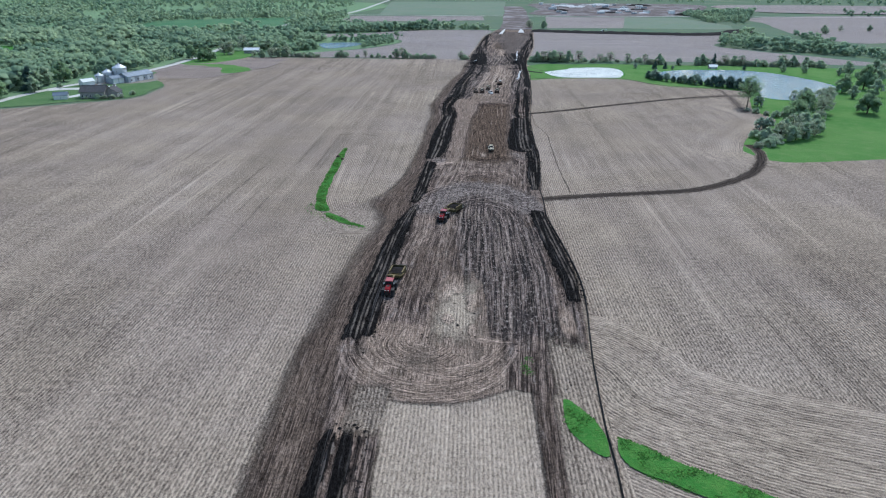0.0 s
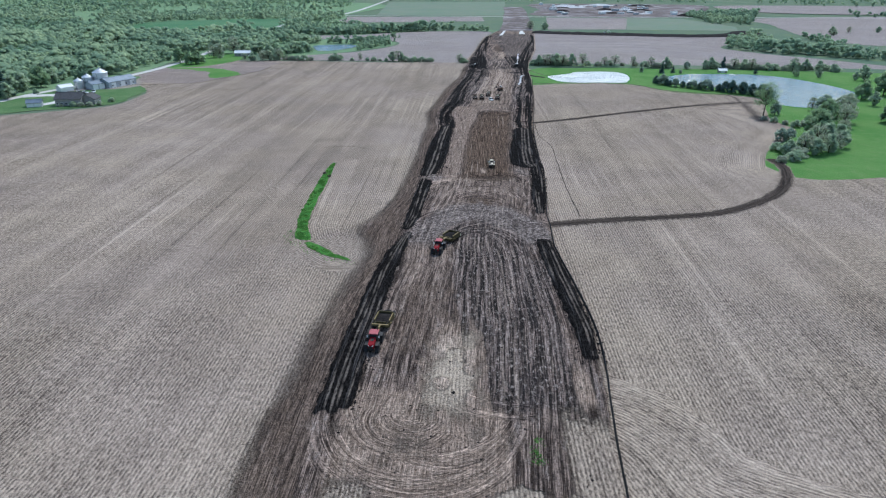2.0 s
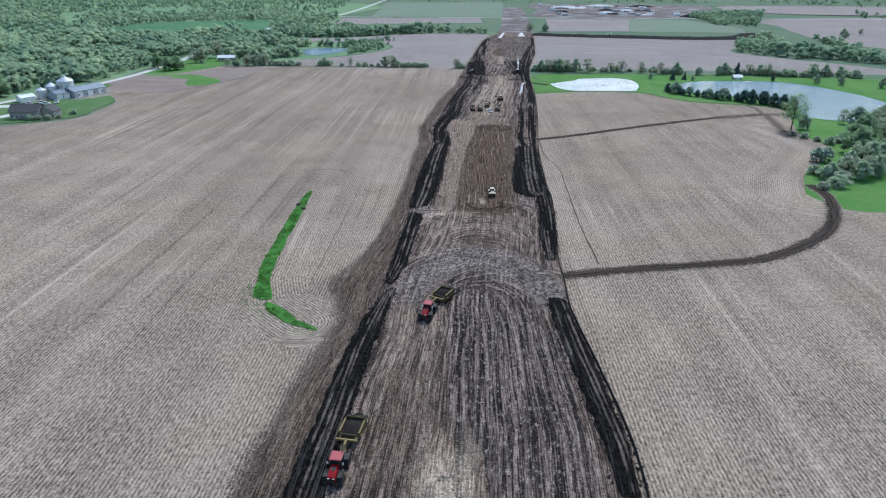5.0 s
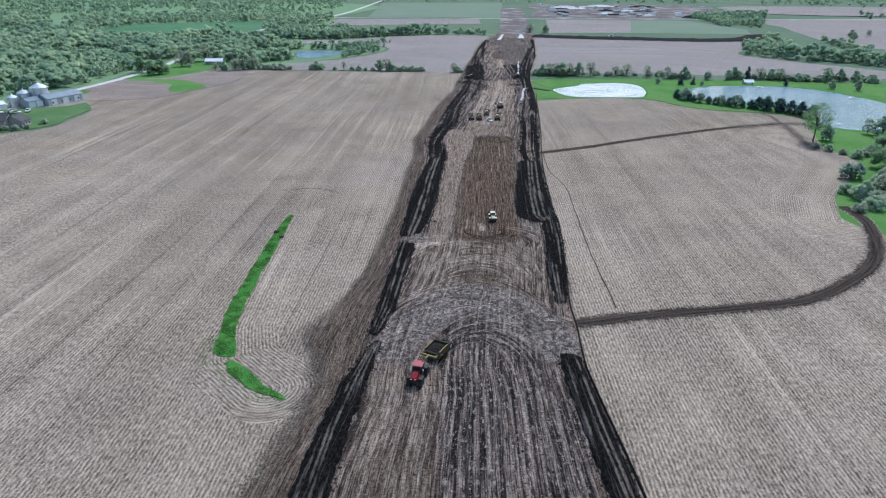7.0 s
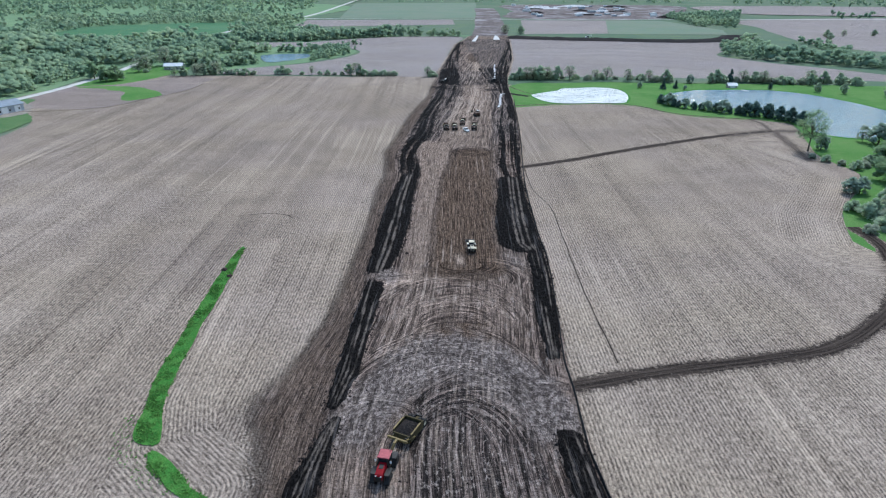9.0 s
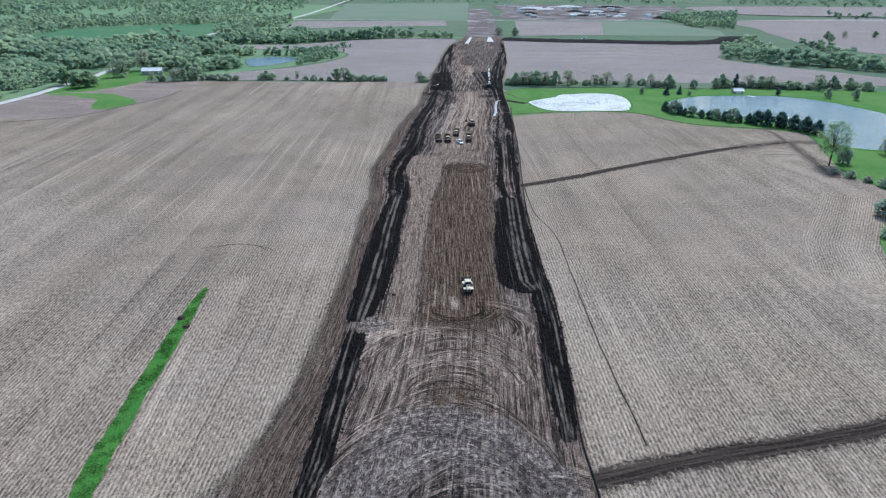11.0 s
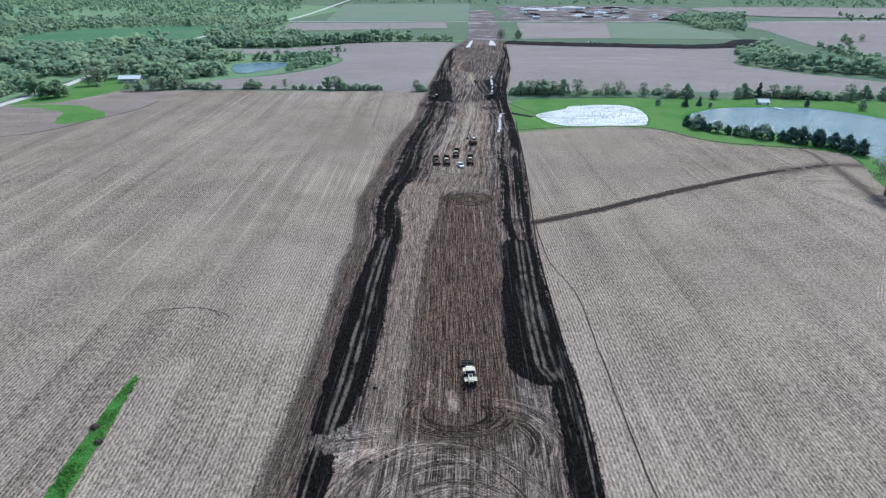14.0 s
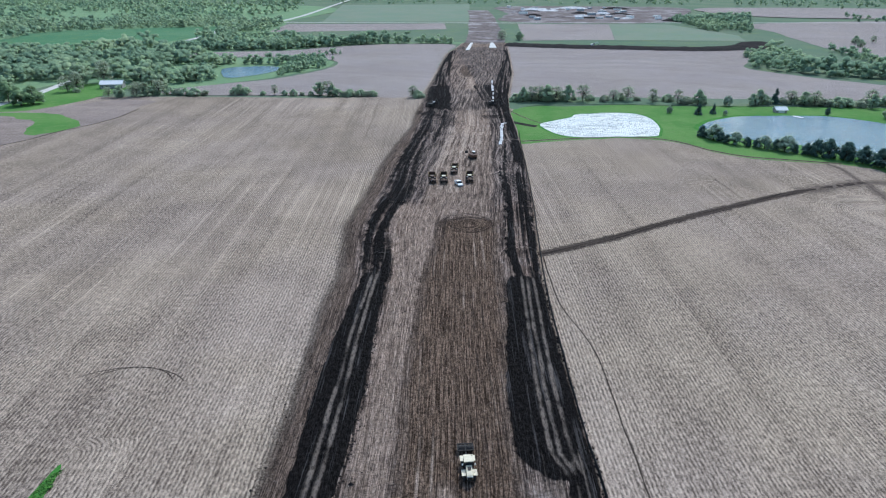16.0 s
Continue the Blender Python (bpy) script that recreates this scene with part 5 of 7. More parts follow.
# the hedge beyond the ponds: x, y, height, kind
for x, y, h, k in ((75, 620, 8, "bush"), (80, 618, 10, "ash"), (86, 619, 11, "grey"), (91, 620, 10, "grey"), (96, 617, 11.5, "ash"), (102, 619, 10, "grey"), (110, 619, 11, "ash"), (120, 619, 11, "grey"),
                   (133, 617, 6, "dkbush"), (140, 618, 8, "grey"), (150, 620, 9.5, "grey"), (165, 614, 9, "grey"), (180, 610, 9, "grey"), (184, 608, 8, "dkbush"), (192, 606, 10, "ash"), (209, 601, 7, "light"),
                   (225, 601, 8, "ash"), (232, 606, 10, "ash"), (244, 608, 10.5, "ever"), (253, 606, 9, "grey"), (260, 602, 9, "ash"), (266, 600, 9.5, "grey"), (272, 599, 8, "dkbush"), (278, 597, 8, "bush"),
                   (285, 596, 7, "bush"), (292, 594, 8, "dkbush"), (297, 590, 9.5, "ash"), (304, 602, 10, "grey"), (312, 598, 10, "ash"), (322, 594, 9, "ash"), (333, 590, 8, "bush")):
    plant(k, x, y, h, {"ash": "green leafy hedge tree at the field edge", "grey": "grey budding hedge tree with thin crown", "ever": "tall dark evergreen by the white-roofed shed",
                       "light": "slim young tree on its own", "bush": "low leafy hedge shrub", "dkbush": "low grey-green hedge shrub"}[k], HR, rt.uniform(0.95, 1.2))
for x, y, h, k in ((163, 579, 3.5, "light"), (179, 575, 6, "ever"), (189, 577, 5, "ever"), (194, 572, 2.5, "light"), (257, 572, 4.5, "ball"), (285, 560, 7, "ash"), (300, 553, 8, "ash"), (322, 540, 7, "ash")):
    plant(k, x, y, h, "small lawn tree casting a short shadow on grass", "lawn trees", 0.9)
# trees along the pond's near bank
line = smooth_loop([(157, 520), (160, 511), (166, 503), (175, 495), (184, 488), (191, 483)], False, 1.0, 0)
for i in range(13):
    q = line[int(i / 12 * (len(line) - 1))]
    k = ("ball", "ball", "light", "ball", "ball", "light", "ball", "ball", "light", "ball", "light", "ball", "ball")[i]
    plant(k, q.x + rt.uniform(-0.6, 0.6), q.y + rt.uniform(-0.6, 0.6), (6.8 if k == "ball" else 5.4) * rt.uniform(0.88, 1.15),
          "round dark green young tree on the pond bank" if k == "ball" else "small pale green young tree on the pond bank", "pond bank trees", 1.15)
for x, y, h in ((194, 480, 10.5), (198, 477, 12), (203, 473, 11.5), (207, 467, 11), (210, 461, 11.5), (206, 476, 10), (213, 455, 10.5)):
    plant("ball", x, y, h, "dense dark round evergreen beside the pond", "pond evergreens", 1.15)
plant("open", 184, 398, 19, "spreading tree with open crown at the field corner", "pond side trees", 1.0)
plant("light", 192, 401, 6, "slim young tree beside the large one", "pond side trees", 0.9)
plant("oak", 248, 380, 15, "tall broad green tree on the lawn", "pond side trees", 1.05)
for x, y, h, k in ((154, 310, 7, "bush"), (158, 306, 8, "dkbush"), (163, 312, 9, "grey"), (167, 309, 8, "ash"), (171, 312, 9, "grey"), (176, 314, 9, "ash"), (181, 318, 8, "grey"), (187, 324, 8.5, "ash"), (170, 322, 9, "ash"),
                   (178, 328, 10, "grey"), (186, 334, 10, "ash"), (193, 336, 9, "ash"), (200, 345, 9, "grey"), (190, 350, 9, "oak"), (198, 360, 10, "grey"), (206, 374, 10, "oak"), (214, 368, 11, "grey"), (222, 380, 11, "grey"),
                   (229, 400, 11, "grey"), (238, 408, 11, "grey"), (247, 420, 10, "ash"), (270, 432, 9, "ash"), (276, 455, 9, "oak"), (290, 440, 12, "ash"), (300, 470, 12, "oak"), (313, 494, 12, "ash"), (329, 500, 11, "ash"),
                   (318, 450, 13, "oak"), (328, 538, 11, "ash"), (345, 520, 12, "grey"), (361, 556, 12, "ash"), (340, 560, 10, "ash"), (290, 400, 12, "oak"), (305, 420, 12, "ash")):
    plant(k, x, y, h, {"bush": "low leafy shrub at the edge of the thicket", "dkbush": "low grey-green shrub in the thicket", "grey": "thin-crowned budding tree in the thicket", "ash": "green leafy tree in the thicket",
                       "oak": "broad yellow-green tree in the thicket"}[k], "thicket by the pond", rt.uniform(0.85, 1.2))
for x, y, h, k in ((78, 625, 7, "dkbush"), (83, 626, 7, "bush"), (89, 624, 7, "dkbush"), (94, 624, 7, "bush"), (99, 624, 6, "dkbush"), (105, 624, 7, "bush"), (115, 624, 5, "dkbush"), (126, 623, 5, "bush"), (136, 623, 6, "dkbush"), (146, 623, 6, "bush"),
                   (157, 621, 5, "dkbush"), (169, 621, 6, "dkbush"), (177, 618, 6, "bush"), (188, 613, 7, "dkbush"), (196, 610, 6, "bush"), (228, 605, 6, "dkbush"), (237, 607, 7, "bush"), (248, 607, 7, "dkbush"), (256, 606, 6, "bush"),
                   (263, 606, 7, "dkbush"), (269, 605, 7, "bush"), (277, 603, 7, "dkbush"), (286, 602, 6, "bush"), (300, 603, 7, "dkbush"), (308, 603, 7, "bush"), (318, 602, 7, "dkbush"), (328, 598, 7, "bush")):
    plant(k, x, y, h, "low leafy hedge shrub under the trees" if k == "bush" else "low grey-green shrub under the hedge trees", HR, rt.uniform(1.0, 1.35))
for x, y, h, k in ((179, 386, 4, "dkbush"), (182, 380, 4, "bush"), (185, 374, 4.5, "dkbush"), (188, 368, 5, "bush"), (193, 371, 5, "dkbush"), (199, 376, 5, "bush"), (164, 336, 5, "light"), (168, 336, 5, "light"), (153, 317, 5, "bush"),
                   (156, 311, 7, "ash"), (168, 322, 8, "ash"), (153, 300, 6, "bush"), (146, 297, 5, "dkbush"), (222, 416, 8, "grey"), (226, 410, 8, "light")):
    plant(k, x, y, h, {"light": "slim sapling at the field edge", "ash": "green leafy tree in the thicket"}.get(k, "low shrub along the field edge by the lawn"), "field edge shrubs", rt.uniform(0.9, 1.2))
# the hedge west of the road bed
for x, y, h, k in ((-195, 639, 7, "grey"), (-188, 640, 8, "ash"), (-179, 641, 9, "grey"), (-174, 645, 9, "grey"), (-168, 650, 7, "bush"), (-158, 651, 6, "bush"), (-153, 650, 7, "dkbush"), (-147, 648, 6, "bush"), (-141, 646, 6.5, "bush"), (-134, 648, 6, "dkbush"),
                   (-115, 650, 6, "bush"), (-111, 650, 7, "ash"), (-107, 651, 6, "bush"), (-95, 648, 3.5, "bush"), (-87, 648, 7, "grey"), (-80, 647, 4, "bush"), (-74, 646, 5, "bush"), (-68, 646, 4, "dkbush"), (-62, 645, 3.5, "bush"),
                   (-56, 646, 9, "ash"), (-50, 643, 10, "grey"), (-47, 642, 8, "ash"), (-43, 642, 6, "bush"), (-39, 642, 5.5, "dkbush"), (-35, 642, 6, "bush"), (-31, 641, 5.5, "dkbush"), (-27, 641, 6, "bush"), (-23, 641, 6, "dkbush"), (-19, 641, 5, "bush"),
                   (8, 636, 8, "grey"), (11, 635, 6, "bush"), (14, 635, 5, "dkbush")):
    plant(k, x, y, h, {"bush": "low leafy hedge shrub between the fields", "dkbush": "low grey-green hedge shrub", "ash": "green hedge tree between the fields", "grey": "grey budding tree in the hedge", "light": "slim sapling in the hedge"}[k],
          "hedge between the western fields", rt.uniform(0.9, 1.25))
# round the farmstead and the white-roofed house
for x, y, h, k in ((-231, 616, 8, "oak"), (-236, 611, 8, "oak"), (-251, 624, 9, "oak"), (-226, 660, 4, "bush"), (-188, 640, 4, "bush"), (-180, 648, 9, "grey"), (-173, 646, 9, "ash"), (-166, 650, 10, "grey"),
                   (-170, 668, 11, "ash"), (-228, 666, 13, "grey"), (-233, 662, 11, "grey"), (-236, 690, 15, "ash"), (-226, 704, 16, "grey"), (-245, 703, 15, "ash"), (-198, 702, 12, "ash"), (-186, 690, 11, "ash"), (-217.5, 429, 3.5, "bush"), (-229, 413, 4.5, "dkbush"), (-224, 414, 5, "dkbush"), (-220, 418, 4, "dkbush"), (-233, 412, 4, "bush"), (-240, 411, 3, "dkbush"),
                   (-288.5, 435, 11, "ash"), (-296.5, 445, 13, "ever"), (-298.5, 467, 13, "ash"), (-295.5, 483, 10, "oak"), (-301.5, 460, 12, "ash"), (-297.5, 501, 11, "ash"), (-298.5, 410, 12, "oak"), (-283.5, 457, 4, "bush"), (-306.5, 430, 12, "ever")):
    plant(k, x, y, h, {"bush": "low garden shrub near the farm buildings", "dkbush": "bare grey-green shrub beside the farmhouse", "ash": "green leafy farmyard tree", "oak": "broad pale green farmyard tree", "grey": "tall grey budding farm tree", "open": "open-crowned tree on the farm lawn",
                       "ever": "dark evergreen in the farmyard"}[k], "farmstead trees", rt.uniform(0.95, 1.25))
for x, y, h, k in ((122, 1043, 12, "grey"), (124, 1052, 12, "grey"), (145, 1045, 11, "ash"), (147, 1055, 10, "ash"), (560, 1000, 10, "ash"), (540, 960, 9, "ash"), (590, 1010, 9, "grey"), (640, 1020, 9, "ash")):
    plant(k, x, y, h, "lone tree in the distant fields", "distant trees", 1.2)


def inside_poly(px, py, poly):
    res = np.zeros(len(px), bool)
    n = len(poly)
    for i in range(n):
        x1, y1 = poly[i]
        x2, y2 = poly[(i + 1) % n]
        hit = ((y1 > py) != (y2 > py)) & (px < (x2 - x1) * (py - y1) / (y2 - y1 + 1e-12) + x1)
        res ^= hit
    return res


def forest(name, polys, holes, gap, height, clumps, per, leaf, material, label, seed, density=1.0, gaps=-0.35):
    """Woods that nobody could count: many uneven crowns in one mesh."""
    rs = np.random.RandomState(seed)
    X, Y = [], []
    for poly in polys:
        xs, ys = [p[0] for p in poly], [p[1] for p in poly]
        gx, gy = np.meshgrid(np.arange(min(xs), max(xs), gap), np.arange(min(ys), max(ys), gap))
        gx = gx.ravel() + rs.uniform(-0.48, 0.48, gx.size) * gap
        gy = gy.ravel() + rs.uniform(-0.48, 0.48, gy.size) * gap
        ok = inside_poly(gx, gy, poly) & (rs.rand(gx.size) < density) & (value_noise(gx * 0.011, gy * 0.008, seed + 5) + 0.5 * value_noise(gx * 0.03, gy * 0.03, seed + 6) > gaps)
        ok &= np.abs(gx) < 0.77 * gy + 70
        for h in holes:
            ok &= ~inside_poly(gx, gy, h)
        X.append(gx[ok])
        Y.append(gy[ok])
    X, Y = np.concatenate(X), np.concatenate(Y)
    n = len(X)
    H = height * rs.uniform(0.5, 1.35, n) * (0.85 + 0.3 * value_noise(X * 0.02, Y * 0.02, seed))
    S = H * rs.uniform(0.42, 0.66, n)
    tree_tone = rs.rand(n) * 0.8 + 0.10 + 0.60 * value_noise(X * 0.012, Y * 0.012, seed + 1)
    h = rs.rand(n, clumps) * 0.95
    a = rs.uniform(0, 2 * math.pi, (n, clumps))
    prof = np.sin(math.pi * (0.18 + 0.75 * h)) ** 0.7
    rr = S[:, None] * prof * rs.rand(n, clumps) ** 0.5 * 0.8
    c = np.stack([X[:, None] + rr * np.cos(a), Y[:, None] + rr * np.sin(a), H[:, None] * (0.14 + 0.80 * h)], -1).reshape(-1, 3)
    rad = (S[:, None] * rs.uniform(0.30, 0.50, (n, clumps))).ravel()
    v, tone, soft = leaf_quads(c, rad, per, leaf, rs, 0.8, 0.95, 0.30, 1.5)
    tone = np.clip(np.repeat(np.repeat(tree_tone, clumps), per * 4) + 0.25 * (tone - 0.5), 0, 1)
    lumps = leaf_lumps(c, rad * 0.95, rs, np.clip(np.repeat(tree_tone, clumps), 0, 1), False)
    return tagged(new(name, crown_mesh(name, (v, tone, soft), lumps, material)), label, "woods", kind="stuff")


CLEARINGS = [
    [(-511, 1136), (-439, 1216), (-294, 1264), (-275, 1190), (-284, 1050), (-335, 940), (-420, 905), (-480, 965)],
    [(-640, 725), (-443, 728), (-414, 690), (-462, 655), (-640, 640)],
    [(-258, 560), (-244, 560), (-246, 700), (-258, 805), (-266, 1000), (-264, 1215), (-230, 1365), (-248, 1365), (-284, 1210), (-280, 1000), (-270, 800), (-262, 700)],
    [(-160, 766), (-156, 792), (-116, 800), (-104, 772), (-122, 733), (-145, 722)],
]
forest("woods_near", [[(-300, 500), (-268, 560), (-262, 706), (-200, 708), (-168, 692), (-150, 705), (-168, 730), (-165, 800), (-176, 822), (-200, 855), (-262, 875), (-640, 900), (-700, 480), (-440, 420), (-305, 420)]],
       CLEARINGS, 7.5, 12, 8, 9, 0.52, M_LEAF_WOODS, "dense spring-green deciduous woods beyond the farm", 21, 0.95, -0.75)
forest("woods_bank", [[(-222, 853), (-184, 853), (-176, 822), (-166, 800), (-166, 765), (-150, 722), (-142, 712), (-166, 700), (-170, 730), (-168, 800), (-178, 824), (-202, 856)], [(-128, 736), (-112, 728), (-98, 733), (-106, 744)]], CLEARINGS, 6.0, 9, 8, 7, 0.5, M_LEAF_WOODS, "pale green trees on the bank of a small pond", 29, 0.8)
forest("woods_pond", [[(-178, 822), (-122, 830), (-100, 850), (-75, 915), (-63, 872), (-72, 790), (-98, 735), (-112, 730), (-118, 745), (-104, 775), (-112, 802), (-160, 805), (-172, 770)]], CLEARINGS, 7.5, 9, 8, 7, 0.55, M_LEAF_WOODS,
       "green trees crowding a small pond", 22, 0.8)
forest("woods_line", [[(-220, 922), (-133, 932), (-101, 958), (-19, 1003), (72, 1003), (72, 1014), (-25, 1018), (-110, 985), (-190, 1000), (-260, 960), (-262, 898)]], CLEARINGS, 6.5, 11, 8, 6, 0.7, M_LEAF_WOODS,
       "long green tree line behind the tilled field", 23, 0.95)
forest("woods_mid", [[(-262, 880), (-258, 980), (-190, 1010), (-130, 1000), (-150, 1120), (-205, 1160), (-210, 1345), (-340, 1400), (-1500, 1500), (-1300, 850), (-640, 900)]], CLEARINGS, 10.5, 13, 6, 3, 1.1, M_LEAF_WOODS,
       "rolling spring-green woods in the middle distance", 24, 0.85)
forest("woods_far", [[(-330, 1405), (-260, 1700), (-290, 2100), (-420, 2500), (-1000, 2700), (-3000, 2600), (-2600, 1400), (-1500, 1500)]], CLEARINGS, 20, 15, 4, 3, 2.0, M_LEAF_WOODS, "hazy blue-green woods on the far hills", 25, 0.6)
forest("woods_east", [[(358, 880), (407, 900), (392, 800), (412, 735), (520, 640), (640, 600), (640, 560), (430, 640), (345, 735), (318, 775)]], [], 8, 11, 8, 6, 0.7, M_LEAF_WOODS, "green woods along the eastern creek", 26, 0.85)
forest("woods_creek", [[(500, 1062), (476, 924), (440, 780), (450, 775), (490, 920), (512, 1060)], [(455, 1170), (505, 1150), (705, 1560), (500, 1470)], [(560, 835), (900, 1000), (900, 1010), (560, 845)]], [], 9, 11, 8, 5, 0.8, M_LEAF_WOODS,
       "tree line along the creek", 27, 0.8)
forest("woods_horizon", [[(760, 1400), (1500, 1500), (2600, 1700), (2600, 2700), (1200, 2700), (900, 1990), (1500, 1900), (1300, 1560), (780, 1540)], [(-180, 2150), (800, 2150), (1200, 2700), (-400, 2600)]], [], 30, 14, 6, 3, 1.8, M_LEAF_WOODS,
       "scattered woods toward the horizon", 28, 0.30)
forest("woods_yard", [[(560, 290), (640, 290), (700, 560), (420, 590), (380, 560), (420, 420)]], [], 11, 12, 8, 7, 0.6, M_LEAF_WOODS, "green trees east of the lawn", 29, 0.6)

# ---- farm buildings ----
def gable_house(name, x, y, turn, wide, deep, eave, ridge, wall_m, roof_m, label, over=0.5, windows=0, big_door=0):
    """A building with gabled walls, two roof slabs with overhang, doors and windows."""
    root = new(name)
    w, d = wide / 2, deep / 2
    bm = bmesh.new()
    prism(bm, [(-d, -0.2), (d, -0.2), (d, eave), (0, ridge - 0.12), (-d, eave)], -w, w)
    part("wall", bm, wall_m, root)
    for s in (-1, 1):
        bm = bmesh.new()
        slope = (ridge - eave) / d
        e = eave - slope * over
        prism(bm, [(s * (d + over), e), (0, ridge), (0, ridge + 0.18), (s * (d + over), e + 0.18)], -w - over, w + over)
        part("roof_slope", bm, roof_m, root)
    bm = bmesh.new()
    box(bm, -w - over, -0.25, ridge + 0.12, w + over, 0.25, ridge + 0.26)
    part("ridge_cap", bm, roof_m, root)
    for k in range(windows):
        xx = -w + wide * (k + 0.5) / windows
        win = part("window", box_bm(xx - 0.7, -d - 0.06, 1.0, xx + 0.7, -d + 0.1, 2.3), M_WHITE, root)
        part("pane", box_bm(xx - 0.55, -d - 0.09, 1.12, xx + 0.55, -d - 0.05, 2.18), M_GLASS, win)
    for k in range(big_door):
        xx = -w + wide * (k + 0.5) / big_door
        part("door", box_bm(xx - 1.9, -d - 0.07, 0, xx + 1.9, -d + 0.1, min(eave - 0.3, 3.6), bevel=0.02), M_WHITE, root)
    root.matrix_basis = pose(x, y, 0.02, 0, 0, turn)
    return tagged(root, label, "building", "farm buildings")


def grain_bin(x, y, r, eave, label):
    root = new("grain_bin")
    seg = 32
    bm = bmesh.new()
    rings = int(eave / 0.8)
    vs = []
    for k in range(rings * 2 + 1):
        rr = r + (0.05 if k % 2 else 0)
        vs.append([bm.verts.new((rr * math.cos(2 * math.pi * i / seg), rr * math.sin(2 * math.pi * i / seg), eave * k / (rings * 2) - (0.1 if k == 0 else 0))) for i in range(seg)])
    for a, b in zip(vs, vs[1:]):
        for i in range(seg):
            bm.faces.new((a[i], a[(i + 1) % seg], b[(i + 1) % seg], b[i]))
    part("shell", bm, M_GALV, root, "corrugated galvanised shell")
    bm = bmesh.new()
    tube(bm, (0, 0, eave), (0, 0, eave + r * 0.52), r * 1.05, r * 0.12, seg)
    part("roof_cone", bm, M_GALV, root)
    bm = bmesh.new()
    tube(bm, (0, 0, eave + r * 0.5), (0, 0, eave + r * 0.5 + 0.8), r * 0.13, r * 0.11, 12)
    part("cap", bm, M_GALV, root)
    for k in range(12):
        a = 2 * math.pi * k / 12
        bm = bmesh.new()
        tube(bm, (r * 1.03 * math.cos(a), r * 1.03 * math.sin(a), eave + 0.06), (r * 0.14 * math.cos(a), r * 0.14 * math.sin(a), eave + r * 0.51), 0.07, 0.07, 5)
        part("roof_rib", bm, M_GALV, root)
    bm = bmesh.new()
    for s in (-0.25, 0.25):
        tube(bm, (s, -r - 0.15, 0), (s, -r - 0.15, eave), 0.04, 0.04, 5)
    for k in range(int(eave / 0.5)):
        tube(bm, (-0.25, -r - 0.15, 0.4 + k * 0.5), (0.25, -r - 0.15, 0.4 + k * 0.5), 0.03, 0.03, 5)
    part("ladder", bm, M_STEEL, root)
    root.matrix_basis = pose(x, y, 0.02)
    return tagged(root, label, "grain bin", "grain bins")


grain_bin(-254.5, 489, 5.0, 9.8, "large galvanised grain bin with conical roof")
grain_bin(-261.5, 484, 3.6, 7.2, "middle-sized galvanised grain bin")
grain_bin(-264.5, 477, 3.0, 5.6, "small galvanised grain bin")
gable_house("machine_shed", -244.5, 492, 68, 24, 11, 4.2, 6.6, M_WALL_METAL, M_ROOF_METAL, "long machine shed with a blue-grey metal roof", 0.5, 4, 3)
gable_house("barn", -253.5, 478, 58, 9, 9, 3.8, 5.6, M_WALL_METAL, M_ROOF_METAL, "grey metal lean barn beside the bins", 0.4, 0, 2)
gable_house("farmhouse", -237.5, 419, 8, 15, 11, 4.4, 7.6, M_SIDING, M_SHINGLE, "grey-sided farmhouse with grey shingle roof", 0.6, 6)
gable_house("farmhouse_wing", -228, 423, 95, 9, 9, 3.4, 6.2, M_SIDING, M_SHINGLE, "lower house wing with shingle roof", 0.5, 3)
gable_house("garage", -256.5, 412, 20, 8, 6, 2.6, 4.2, M_WALL_METAL, M_ROOF_METAL, "small grey garage beside the drive", 0.4, 0, 2)
gable_house("utility_shed", -269.5, 468, 58, 9, 6, 2.8, 4.4, M_WHITE, M_WHITE, "white utility shed by the gravel yard", 0.3, 0, 1)
gable_house("house_white_roof", -209, 679, 5, 15, 8, 3.2, 5.2, M_SIDING, M_WHITE, "long low house with a bright white metal roof", 0.5, 5)
gable_house("pond_shed", 232.5, 581, -3, 6.4, 4.6, 1.9, 3.3, M_SIDING, M_WHITE, "open shed with bright white roof by the pond", 0.6, 0, 1)
ribbon("farm_pad", [(-257.5, 415), (-251.5, 427), (-253.5, 443), (-263.5, 457)], 7, 0.06, M_CONCRETE, "pale concrete drive beside the house", "drive", 0.2)


def dock(x, y, turn):
    root = new("dock")
    for i in range(14):
        part("plank", box_bm(-0.9, i * 0.45, 0.55, 0.9, i * 0.45 + 0.4, 0.61), M_WHITE, root)
    for s in (-0.75, 0.75):
        for k in (0.4, 3.0, 5.8):
            part("post", tube(bmesh.new(), (s, k, -0.4), (s, k, 0.9), 0.07), M_STAKE, root)
    root.matrix_basis = pose(x, y, 0.05, 0, 0, turn)
    return tagged(root, "pale plank dock reaching into the pond", "dock")


dock(233, 567, 205)


